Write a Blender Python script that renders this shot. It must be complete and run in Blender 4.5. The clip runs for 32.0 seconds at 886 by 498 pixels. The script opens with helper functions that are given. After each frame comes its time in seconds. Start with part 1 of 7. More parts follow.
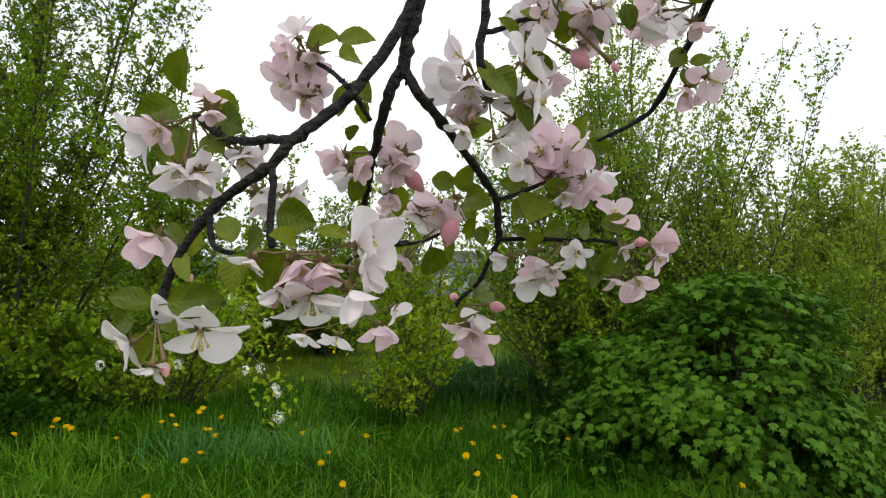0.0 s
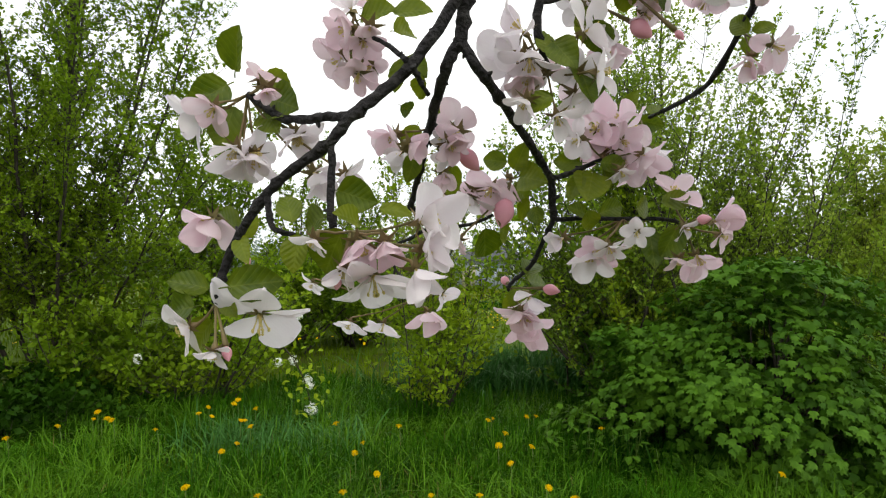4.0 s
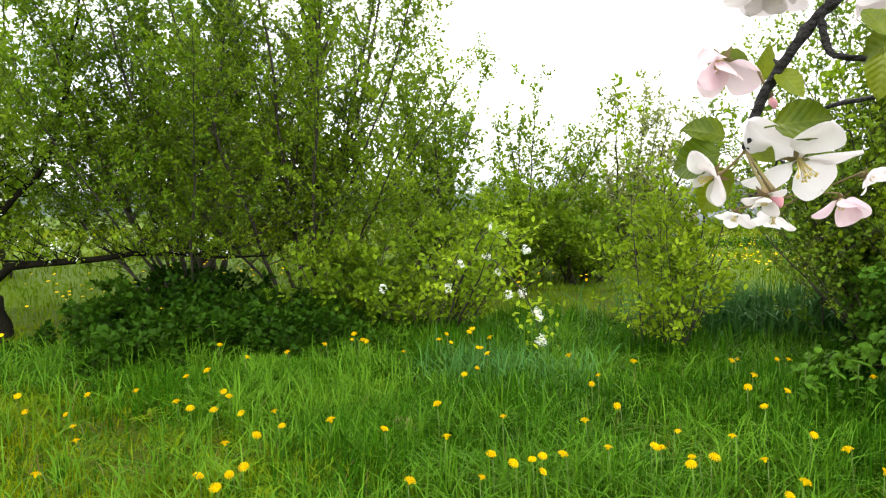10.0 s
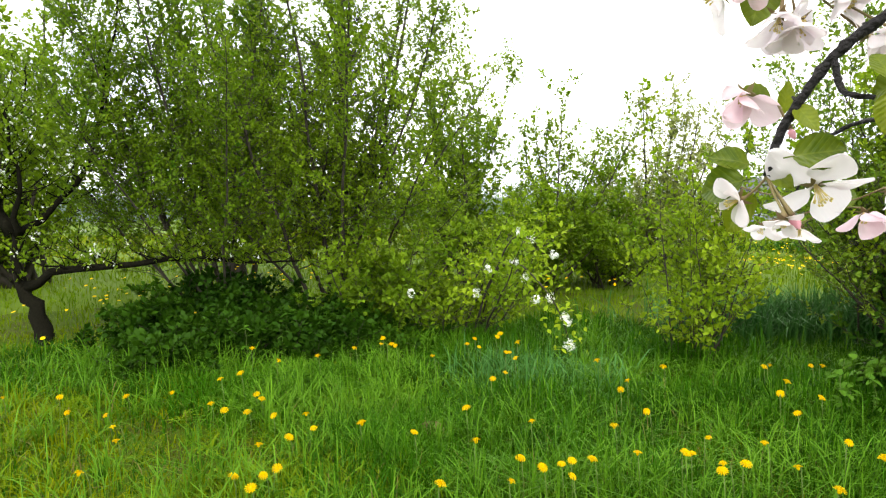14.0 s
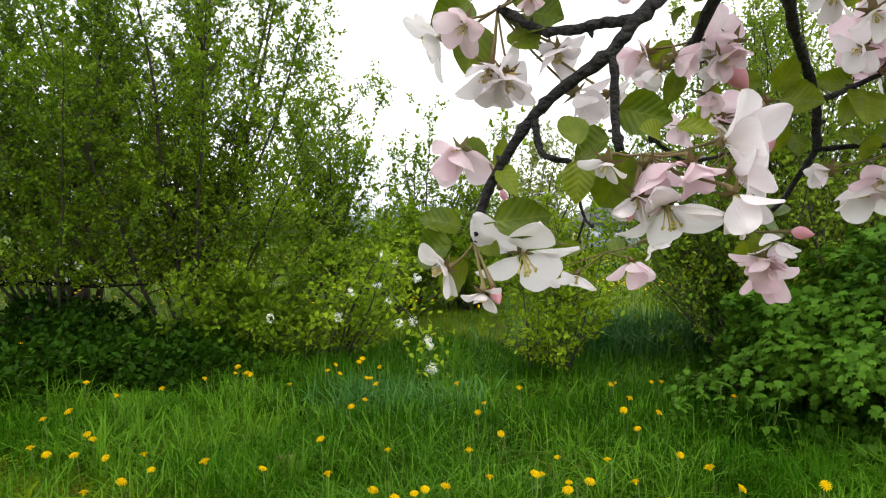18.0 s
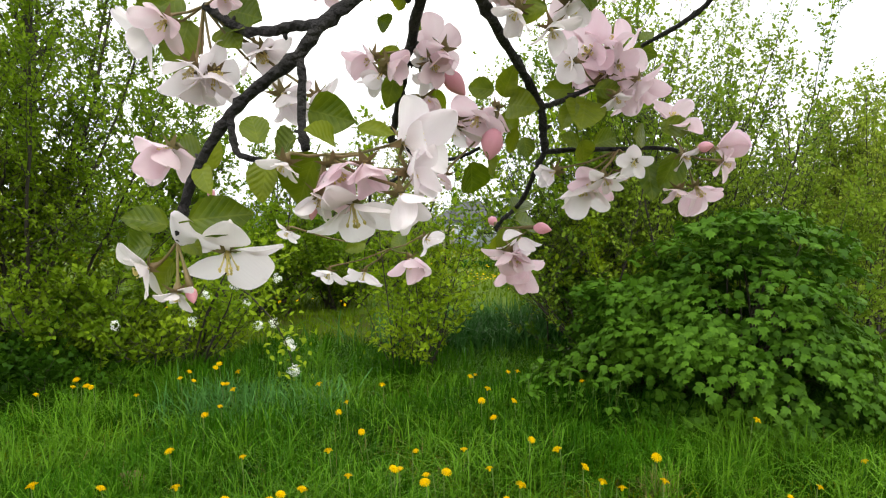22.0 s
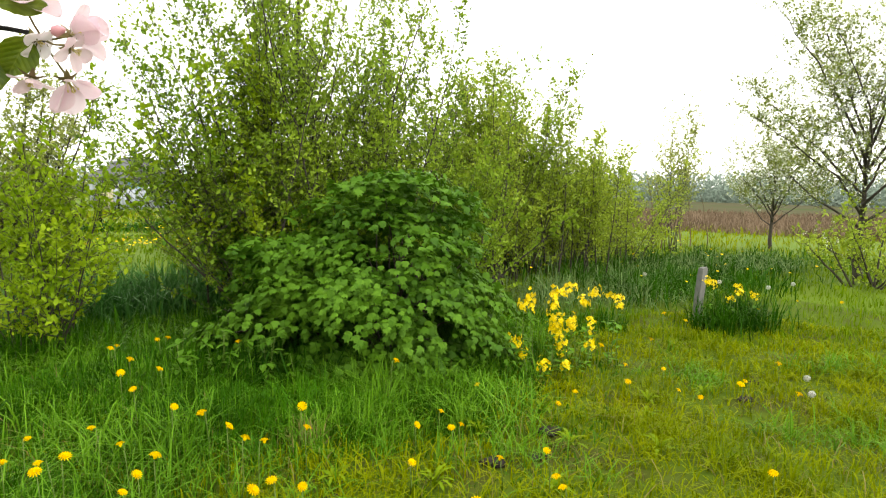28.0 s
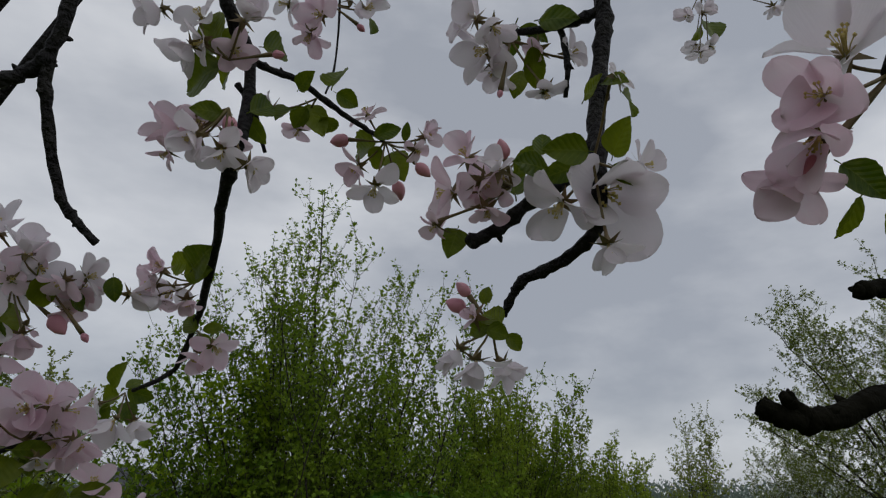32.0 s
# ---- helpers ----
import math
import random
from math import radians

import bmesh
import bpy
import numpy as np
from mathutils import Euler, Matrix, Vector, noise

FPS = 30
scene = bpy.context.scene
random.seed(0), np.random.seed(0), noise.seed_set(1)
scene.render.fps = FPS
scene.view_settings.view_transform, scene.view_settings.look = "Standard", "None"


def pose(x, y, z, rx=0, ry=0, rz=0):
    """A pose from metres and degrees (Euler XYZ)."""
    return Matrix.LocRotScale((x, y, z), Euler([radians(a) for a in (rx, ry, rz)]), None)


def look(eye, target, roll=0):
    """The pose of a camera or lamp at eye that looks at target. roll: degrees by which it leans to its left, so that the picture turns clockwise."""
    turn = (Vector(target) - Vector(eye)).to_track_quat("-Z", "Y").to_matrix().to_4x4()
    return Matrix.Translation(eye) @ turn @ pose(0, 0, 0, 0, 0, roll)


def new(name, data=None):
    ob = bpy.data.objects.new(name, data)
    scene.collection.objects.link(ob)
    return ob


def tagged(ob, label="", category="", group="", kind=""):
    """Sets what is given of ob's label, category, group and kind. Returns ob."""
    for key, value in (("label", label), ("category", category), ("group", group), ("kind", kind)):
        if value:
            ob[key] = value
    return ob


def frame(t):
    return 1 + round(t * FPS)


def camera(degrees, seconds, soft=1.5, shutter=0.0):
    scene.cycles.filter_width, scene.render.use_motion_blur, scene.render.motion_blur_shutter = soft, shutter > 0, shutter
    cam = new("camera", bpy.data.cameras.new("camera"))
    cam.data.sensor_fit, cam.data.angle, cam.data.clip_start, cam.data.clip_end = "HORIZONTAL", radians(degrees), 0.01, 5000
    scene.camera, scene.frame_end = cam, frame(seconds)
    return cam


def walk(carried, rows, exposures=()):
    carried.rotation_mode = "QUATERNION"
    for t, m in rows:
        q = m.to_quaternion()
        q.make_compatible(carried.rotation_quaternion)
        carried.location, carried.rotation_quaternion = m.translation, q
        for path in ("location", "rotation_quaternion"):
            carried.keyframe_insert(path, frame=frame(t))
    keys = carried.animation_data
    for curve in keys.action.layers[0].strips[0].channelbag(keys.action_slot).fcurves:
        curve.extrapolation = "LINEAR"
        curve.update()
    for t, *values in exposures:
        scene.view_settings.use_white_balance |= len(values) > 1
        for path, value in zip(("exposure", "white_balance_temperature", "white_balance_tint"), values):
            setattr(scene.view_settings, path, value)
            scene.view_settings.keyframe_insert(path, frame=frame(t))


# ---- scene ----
# Camera: a phone held among the branches of a flowering apple tree.
cam = camera(69.08, 32.0, soft=1.2)
PATH = [
    (0, (0.0796, 0.1156, 1.3527), (0.2032, 2.1111, 1.4046), 2.31),
    (0.5, (0.0769, 0.1202, 1.3550), (0.1368, 2.1192, 1.3749), 1.27),
    (1, (0.0730, 0.1315, 1.3536), (0.1564, 2.1295, 1.3849), 1.15),
    (1.5, (0.0695, 0.1335, 1.3535), (0.1825, 2.1296, 1.4041), 1.84),
    (2, (0.0689, 0.1321, 1.3539), (0.1848, 2.1280, 1.4076), 1.47),
    (2.5, (0.0694, 0.1292, 1.3543), (0.1818, 2.1252, 1.4105), 1.49),
    (3, (0.0704, 0.1258, 1.3546), (0.1697, 2.1225, 1.4134), 1.47),
    (3.5, (0.0675, 0.1248, 1.3507), (0.1341, 2.1232, 1.3951), 1.56),
    (5.5, (0.0599, 0.1358, 1.3435), (0.0692, 2.1357, 1.3240), 0.90),
    (6, (0.0604, 0.1260, 1.3432), (0.0622, 2.1259, 1.3325), 1.10),
    (6.5, (0.0536, 0.1263, 1.3468), (0.0058, 2.1257, 1.3368), 0.87),
    (7, (0.0530, 0.1258, 1.3482), (-0.0123, 2.1247, 1.3417), 0.66),
    (7.5, (0.0578, 0.1209, 1.3490), (0.0074, 2.1203, 1.3489), 0.55),
    (8, (0.0494, 0.1228, 1.3465), (-0.0419, 2.1207, 1.3293), 0.91),
    (8.5, (0.0200, 0.1425, 1.3370), (-0.2156, 2.1258, 1.2317), 0.14),
    (9, (-0.0143, 0.1463, 1.3176), (-0.3967, 2.1011, 1.1368), -0.51),
    (9.5, (-0.0591, 0.1374, 1.3052), (-0.5408, 2.0701, 1.1242), 0.01),
    (10, (-0.0687, 0.1289, 1.3061), (-0.6595, 2.0317, 1.1320), -0.11),
    (10.5, (-0.0831, 0.1115, 1.3066), (-0.7554, 1.9879, 1.1426), -0.12),
    (11, (-0.0768, 0.1114, 1.3059), (-0.7472, 1.9890, 1.1469), -0.14),
    (11.5, (-0.0743, 0.1076, 1.3089), (-0.7334, 1.9895, 1.1539), -0.15),
    (12, (-0.0683, 0.1067, 1.3094), (-0.7383, 1.9848, 1.1547), -0.34),
    (12.5, (-0.0680, 0.1005, 1.3074), (-0.7460, 1.9751, 1.1453), -0.52),
    (13, (-0.0670, 0.0894, 1.3205), (-0.7734, 1.9546, 1.1720), -0.71),
    (13.5, (-0.0707, 0.0917, 1.3132), (-0.7663, 1.9599, 1.1516), -0.65),
    (15.5, (-0.0396, 0.1046, 1.3302), (-0.5324, 2.0391, 1.2079), 0.13),
    (16, (-0.0200, 0.1190, 1.3335), (-0.4241, 2.0751, 1.2324), 0.15),
    (16.5, (-0.0093, 0.1247, 1.3340), (-0.3299, 2.0964, 1.2351), 0.59),
    (17, (-0.0065, 0.1289, 1.3342), (-0.2900, 2.1063, 1.2360), 0.52),
    (17.5, (-0.0094, 0.1328, 1.3320), (-0.3014, 2.1087, 1.2288), 0.67),
    (18, (-0.0050, 0.1562, 1.3327), (-0.2943, 2.1329, 1.2368), 0.55),
    (18.5, (-0.0020, 0.1477, 1.3363), (-0.2662, 2.1285, 1.2548), 0.05),
    (19, (-0.0061, 0.1304, 1.3365), (-0.2481, 2.1142, 1.2595), 0.30),
    (19.5, (0.0018, 0.1440, 1.3407), (-0.2382, 2.1284, 1.2715), 0.36),
    (20, (0.0097, 0.1435, 1.3412), (-0.2049, 2.1307, 1.2696), -0.24),
    (20.5, (0.0156, 0.1390, 1.3401), (-0.1373, 2.1318, 1.2649), -0.00),
    (21, (0.0359, 0.1443, 1.3369), (-0.0297, 2.1411, 1.2450), -0.17),
    (21.5, (0.0545, 0.1485, 1.3324), (0.1114, 2.1447, 1.2236), -0.03),
    (22, (0.0615, 0.1530, 1.3332), (0.1706, 2.1475, 1.2333), 0.19),
    (22.5, (0.0669, 0.1443, 1.3323), (0.2324, 2.1346, 1.2252), 0.63),
    (23, (0.1056, 0.1467, 1.3239), (0.5002, 2.1014, 1.1698), 0.83),
    (23.5, (0.1485, 0.1468, 1.3075), (0.7702, 2.0344, 1.0826), 0.43),
    (24, (0.1700, 0.1434, 1.3006), (0.9074, 1.9841, 1.0399), -0.21),
    (24.5, (0.1810, 0.1251, 1.2981), (0.9928, 1.9339, 1.0350), -0.26),
    (25, (0.1864, 0.1227, 1.3010), (1.0521, 1.9074, 1.0454), 0.10),
    (25.5, (0.1996, 0.1189, 1.3040), (1.1313, 1.8686, 1.0384), 0.92),
    (26, (0.2146, 0.1289, 1.2984), (1.1946, 1.8490, 1.0142), 0.90),
    (26.5, (0.2207, 0.1330, 1.2976), (1.2437, 1.8330, 1.0457), 1.36),
    (28.5, (0.2181, 0.1140, 1.3094), (1.2409, 1.8260, 1.1575), 1.25),
    (29, (0.2082, 0.0972, 1.3287), (1.1998, 1.8333, 1.3798), 0.81),
    (29.5, (0.1936, 0.0766, 1.3669), (1.1993, 1.7742, 1.6931), 0.55),
    (30, (0.1929, 0.0709, 1.3725), (1.1958, 1.7622, 1.7380), 1.29),
    (30.5, (0.1870, 0.0676, 1.3795), (1.1476, 1.7537, 1.8633), 1.62),
    (31, (0.1862, 0.0618, 1.3835), (1.1351, 1.7330, 1.9375), 1.41),
    (31.5, (0.1844, 0.0573, 1.3868), (1.1129, 1.6993, 2.0512), 1.84),
    (32, (0.1839, 0.0557, 1.3876), (1.1111, 1.6782, 2.1001), 1.60),
]
EXPOSURES = [(0, 0.83, 6800, 4), (3.5, 0.85, 6800, 4), (6, 1.05, 6800, 4), (8, 1.12, 6800, 4), (9, 1.55, 6900, 4), (10.5, 1.9, 6900, 4), (13.5, 1.9, 6900, 4), (16, 1.5, 6900, 4), (18, 1.27, 6800, 4), (20.5, 1.22, 6800, 4),
             (22, 1.38, 6900, 4), (23.5, 1.8, 7250, 3), (26, 2.1, 7500, 2), (28.5, 1.83, 7300, 3), (29, 1.42, 7000, 4), (29.5, 0.0, 6400, 7), (30.5, -0.4, 5850, 8), (31.2, -0.6, 5900, 8), (32, -0.8, 6250, 8)]
walk(cam, [(t, look(eye, target, roll)) for t, eye, target, roll in PATH], EXPOSURES)

# ---- light: a bright overcast spring sky ----
world = bpy.data.worlds.new("overcast_sky")
scene.world = world
world.use_nodes = True
wn, wl = world.node_tree.nodes, world.node_tree.links
wn.clear()
w_out, w_bg = wn.new("ShaderNodeOutputWorld"), wn.new("ShaderNodeBackground")
sky = wn.new("ShaderNodeTexSky")
sky.sky_type, sky.sun_disc = "NISHITA", False
sky.sun_elevation, sky.sun_rotation = radians(50), radians(150)
sky_dim = wn.new("ShaderNodeMixRGB")
sky_dim.blend_type = "MULTIPLY"
sky_dim.inputs[0].default_value = 1.0
sky_dim.inputs[2].default_value = (0.10, 0.10, 0.10, 1)
w_co, w_map = wn.new("ShaderNodeTexCoord"), wn.new("ShaderNodeMapping")
w_map.inputs["Scale"].default_value = (1.0, 1.0, 2.2)
clouds = wn.new("ShaderNodeTexNoise")
clouds.inputs["Scale"].default_value = 2.3
clouds.inputs["Detail"].default_value = 6.0
clouds.inputs["Roughness"].default_value = 0.5
ramp = wn.new("ShaderNodeValToRGB")
ramp.color_ramp.elements[0].position, ramp.color_ramp.elements[1].position = 0.38, 0.64
ramp.color_ramp.elements[0].color = (0.66, 0.68, 0.75, 1)
ramp.color_ramp.elements[1].color = (1.2, 1.19, 1.22, 1)
veil = wn.new("ShaderNodeMixRGB")
veil.inputs[0].default_value = 0.86
wl.new(w_co.outputs["Generated"], w_map.inputs["Vector"])
wl.new(w_map.outputs["Vector"], clouds.inputs["Vector"])
wl.new(clouds.outputs["Fac"], ramp.inputs["Fac"])
wl.new(sky.outputs["Color"], sky_dim.inputs[1])
wl.new(sky_dim.outputs["Color"], veil.inputs[1])
wl.new(ramp.outputs["Color"], veil.inputs[2])
wl.new(veil.outputs["Color"], w_bg.inputs["Color"])
wl.new(w_bg.outputs["Background"], w_out.inputs["Surface"])
w_bg.inputs["Strength"].default_value = 1.0
sun_data = bpy.data.lights.new("sun", "SUN")
sun_data.energy, sun_data.angle, sun_data.color = 0.7, radians(20), (1.0, 0.96, 0.90)
sun = new("sun", sun_data)
sun.matrix_world = look((0, 0, 20), (0 - 20 * math.sin(radians(150)) * 0.84, 0 - 20 * math.cos(radians(150)) * 0.84, 20 - 20 * 1.0))

# ---- materials ----
def material(name, base, vary, rough=0.6, through_light=0.0, scale=8.0, bump=0.0, spec=0.3, hue=0.0, islands=False, wear=None, wear_scale=2.0):
    """A surface of two colours mixed by noise at two scales, varied from piece to piece, with optional light shining through."""
    m = bpy.data.materials.new(name)
    m.use_nodes = True
    n, l = m.node_tree.nodes, m.node_tree.links
    n.clear()
    out, bsdf = n.new("ShaderNodeOutputMaterial"), n.new("ShaderNodeBsdfPrincipled")
    co, grain = n.new("ShaderNodeTexCoord"), n.new("ShaderNodeTexNoise")
    grain.inputs["Scale"].default_value, grain.inputs["Detail"].default_value = scale, 5
    l.new(co.outputs["Object"], grain.inputs["Vector"])
    mix = n.new("ShaderNodeMixRGB")
    mix.inputs[1].default_value, mix.inputs[2].default_value = (*base, 1), (*vary, 1)
    if islands:
        geo, add, half = n.new("ShaderNodeNewGeometry"), n.new("ShaderNodeMath"), n.new("ShaderNodeMath")
        info = n.new("ShaderNodeObjectInfo")
        add.operation, half.operation = "ADD", "MULTIPLY_ADD"
        l.new(geo.outputs["Random Per Island"], add.inputs[0])
        l.new(info.outputs["Random"], add.inputs[1])
        half.inputs[1].default_value, half.inputs[2].default_value = 0.35, -0.50
        l.new(add.outputs[0], half.inputs[0])
        mixed = n.new("ShaderNodeMath")
        mixed.operation = "MULTIPLY_ADD"
        mixed.inputs[1].default_value = 1.5
        l.new(grain.outputs["Fac"], mixed.inputs[0])
        l.new(half.outputs[0], mixed.inputs[2])
        l.new(mixed.outputs[0], mix.inputs[0])
    else:
        l.new(grain.outputs["Fac"], mix.inputs[0])
    colour = mix.outputs["Color"]
    if wear:
        spots, ramp_w, mix_w = n.new("ShaderNodeTexNoise"), n.new("ShaderNodeValToRGB"), n.new("ShaderNodeMixRGB")
        spots.inputs["Scale"].default_value, spots.inputs["Detail"].default_value = wear_scale, 6
        ramp_w.color_ramp.elements[0].position, ramp_w.color_ramp.elements[1].position = 0.5, 0.62
        l.new(co.outputs["Object"], spots.inputs["Vector"])
        l.new(spots.outputs["Fac"], ramp_w.inputs["Fac"])
        l.new(ramp_w.outputs["Color"], mix_w.inputs[0])
        l.new(colour, mix_w.inputs[1])
        mix_w.inputs[2].default_value = (*wear, 1)
        colour = mix_w.outputs["Color"]
    l.new(colour, bsdf.inputs["Base Color"])
    bsdf.inputs["Roughness"].default_value = rough
    bsdf.inputs["Specular IOR Level"].default_value = spec
    if bump:
        b = n.new("ShaderNodeBump")
        b.inputs["Strength"].default_value, b.inputs["Distance"].default_value = bump, 0.01
        l.new(grain.outputs["Fac"], b.inputs["Height"])
        l.new(b.outputs["Normal"], bsdf.inputs["Normal"])
    surface = bsdf.outputs["BSDF"]
    if through_light:
        tr, shade = n.new("ShaderNodeBsdfTranslucent"), n.new("ShaderNodeMixShader")
        l.new(colour, tr.inputs["Color"])
        shade.inputs[0].default_value = through_light
        l.new(surface, shade.inputs[1])
        l.new(tr.outputs["BSDF"], shade.inputs[2])
        surface = shade.outputs["Shader"]
    l.new(surface, out.inputs["Surface"])
    return m


M_SOIL = material("soil_and_moss", (0.030, 0.062, 0.002), (0.062, 0.086, 0.003), 0.9, 0, 3.0, 0.6, 0.1, wear=(0.042, 0.050, 0.006), wear_scale=2.3)
M_FIELD = material("meadow", (0.045, 0.095, 0.005), (0.090, 0.125, 0.008), 0.9, 0, 0.4, 0.3, 0.1)
M_GRASS = material("lush_grass_blades", (0.0030, 0.023, 0.0007), (0.036, 0.120, 0.0026), 0.5, 0.26, 2.2, 0, 0.05, islands=True)
M_SHORT = material("short_yellow_green_grass", (0.036, 0.088, 0.0008), (0.190, 0.215, 0.0020), 0.6, 0.26, 1.8, 0, 0.05, islands=True)
M_DRY = material("dry_grass_blades", (0.12, 0.10, 0.03), (0.20, 0.17, 0.06), 0.7, 0.2, 2, 0, 0.1, islands=True)
M_IRIS = material("blue_green_sword_leaves", (0.018, 0.085, 0.012), (0.085, 0.210, 0.048), 0.5, 0.26, 1.5, 0, 0.10, islands=True)
M_PEAR = material("pear_leaves", (0.030, 0.090, 0.0028), (0.205, 0.310, 0.0140), 0.5, 0.40, 3.0, 0, 0.08, islands=True)
M_FRESH = material("fresh_yellow_green_leaves", (0.085, 0.180, 0.0040), (0.270, 0.370, 0.0160), 0.55, 0.40, 2.0, 0, 0.10, islands=True)
M_PALE = material("pale_yellow_green_leaves", (0.125, 0.175, 0.0300), (0.285, 0.320, 0.0850), 0.6, 0.4, 2.0, 0, 0.08, islands=True)
M_VIB = material("lobed_bush_leaves", (0.016, 0.060, 0.0032), (0.088, 0.190, 0.0130), 0.5, 0.26, 3.0, 0, 0.08, islands=True)
# dark herb green, lowered further to paint in the shade below the pear
M_SHADED_HERB = material("shade_darkened_herb_leaves", (0.007, 0.029, 0.0016), (0.027, 0.072, 0.0030), 0.55, 0.25, 3.0, 0, 0.06, islands=True)
M_BARK = material("grey_brown_bark", (0.0222, 0.0178, 0.0141), (0.0629, 0.0533, 0.0414), 0.85, 0, 14, 0.6, 0.2)
M_TWIG = material("dark_apple_bark", (0.0050, 0.0042, 0.0055), (0.0170, 0.0140, 0.0150), 0.7, 0, 300, 0.8, 0.25, wear=(0.0240, 0.0215, 0.0205), wear_scale=120)
M_OLD = material("mossy_old_bark", (0.0040, 0.0038, 0.0028), (0.0150, 0.0140, 0.0085), 0.95, 0, 60, 1.0, 0.05)
M_YELLOW = material("dandelion_florets", (0.56, 0.34, 0.002), (0.70, 0.49, 0.005), 0.6, 0.15, 60, 0, 0.05, islands=True)
M_LEMON = material("lemon_yellow_petals", (0.64, 0.45, 0.004), (0.74, 0.58, 0.010), 0.5, 0.2, 30, 0, 0.2, islands=True)
M_STALK = material("green_flower_stalk", (0.0518, 0.111, 0.0111), (0.1036, 0.1406, 0.0296), 0.5, 0.1, 40, 0, 0.3)
M_CLOCK = material("grey_white_seed_head", (0.36, 0.37, 0.33), (0.48, 0.48, 0.44), 0.8, 0.3, 60)
M_WHITE = material("white_blossom", (0.78, 0.80, 0.74), (0.86, 0.86, 0.82), 0.5, 0.3, 20, islands=True)
M_BUD = material("rose_pink_bud", (0.80, 0.50, 0.54), (0.66, 0.26, 0.35), 0.45, 0.3, 70, 0, 0.3, islands=True)
M_STAMEN = material("yellow_stamens", (0.65, 0.5, 0.14), (0.72, 0.6, 0.25), 0.6, 0.2, 80)
M_PEDICEL = material("reddish_green_stalk", (0.1184, 0.1258, 0.037), (0.1776, 0.0888, 0.0518), 0.5, 0.1, 90)
M_POST = material("weathered_grey_wood", (0.0814, 0.0814, 0.0777), (0.1628, 0.1628, 0.1554), 0.85, 0, 25, 0.5, 0.2)
M_WALL = material("whitewashed_wall", (0.235, 0.26, 0.29), (0.30, 0.32, 0.345), 0.8, 0, 2, 0.2)
M_BLUE = material("pale_blue_paint", (0.13, 0.25, 0.32), (0.17, 0.28, 0.34), 0.6, 0, 4)
M_CREAM = material("cream_paint", (0.30, 0.27, 0.15), (0.33, 0.30, 0.20), 0.7, 0, 4)
M_ROOF = material("grey_slate_roof", (0.055, 0.058, 0.060), (0.085, 0.088, 0.090), 0.8, 0, 3, 0.3)
M_GLASS = material("dark_window_pane", (0.03, 0.035, 0.04), (0.05, 0.06, 0.07), 0.1, 0, 2, 0, 0.6)
M_REED = material("russet_dead_weeds", (0.090, 0.060, 0.036), (0.145, 0.100, 0.062), 0.85, 0.1, 1, islands=True)
# far tree leaves, paled to grey-green: aerial haze painted into the base colour
M_FARWOOD = material("haze_tinted_woodland", (0.185, 0.235, 0.195), (0.215, 0.265, 0.225), 0.9, 0.2, 0.2, 0, 0.0)
M_UPRIGHT = material("upright_pear_leaves", (0.050, 0.122, 0.0070), (0.235, 0.335, 0.0280), 0.5, 0.45, 3.0, 0, 0.08, islands=True)
M_RUSSET = material("russet_field", (0.055, 0.052, 0.032), (0.075, 0.072, 0.045), 0.9, 0, 0.12, 0.3, 0.0, wear=(0.050, 0.066, 0.028), wear_scale=0.05)
M_BLADE = material("bright_grass_blades", (0.018, 0.078, 0.0030), (0.108, 0.235, 0.0130), 0.45, 0.28, 1.6, 0, 0.08, islands=True)

M_MEADOW = material("sunlit_meadow_blades", (0.042, 0.108, 0.0018), (0.150, 0.215, 0.0050), 0.55, 0.3, 0.9, 0, 0.06, islands=True)
M_THICKET = material("yellow_green_young_leaves", (0.112, 0.185, 0.0120), (0.300, 0.380, 0.0400), 0.55, 0.42, 1.5, 0, 0.08, islands=True)

M_SILVER = material("silvery_green_grass", (0.060, 0.120, 0.0300), (0.165, 0.235, 0.0850), 0.55, 0.3, 1.5, 0, 0.1, islands=True)

# ---- mesh tools ----
rng = np.random.default_rng(7)


class Geo:
    """Gathers points and faces, then becomes one mesh."""

    def __init__(self):
        self.v, self.f, self.n = [], [], 0

    def add(self, verts, faces):
        verts = np.asarray(verts, float).reshape(-1, 3)
        self.v.append(verts)
        for group in faces if isinstance(faces, tuple) else (faces,):
            group = np.asarray(group, int)
            if len(group):
                self.f.append(group + self.n)
        self.n += len(verts)

    def mesh(self, name, mat, smooth=True):
        me = bpy.data.meshes.new(name)
        v = np.concatenate(self.v)
        sizes = np.concatenate([np.full(len(g), g.shape[1]) for g in self.f])
        loops = np.concatenate([g.ravel() for g in self.f])
        me.vertices.add(len(v))
        me.vertices.foreach_set("co", v.astype(np.float32).ravel())
        me.loops.add(len(loops))
        me.loops.foreach_set("vertex_index", loops.astype(np.int32))
        me.polygons.add(len(sizes))
        me.polygons.foreach_set("loop_start", np.r_[0, np.cumsum(sizes)[:-1]].astype(np.int32))
        me.polygons.foreach_set("use_smooth", np.full(len(sizes), smooth))
        me.update(calc_edges=True)
        me.validate()
        me.materials.append(mat)
        return me


def unit(v):
    v = np.asarray(v, float)
    return v / np.maximum(np.linalg.norm(v, axis=-1, keepdims=True), 1e-9)


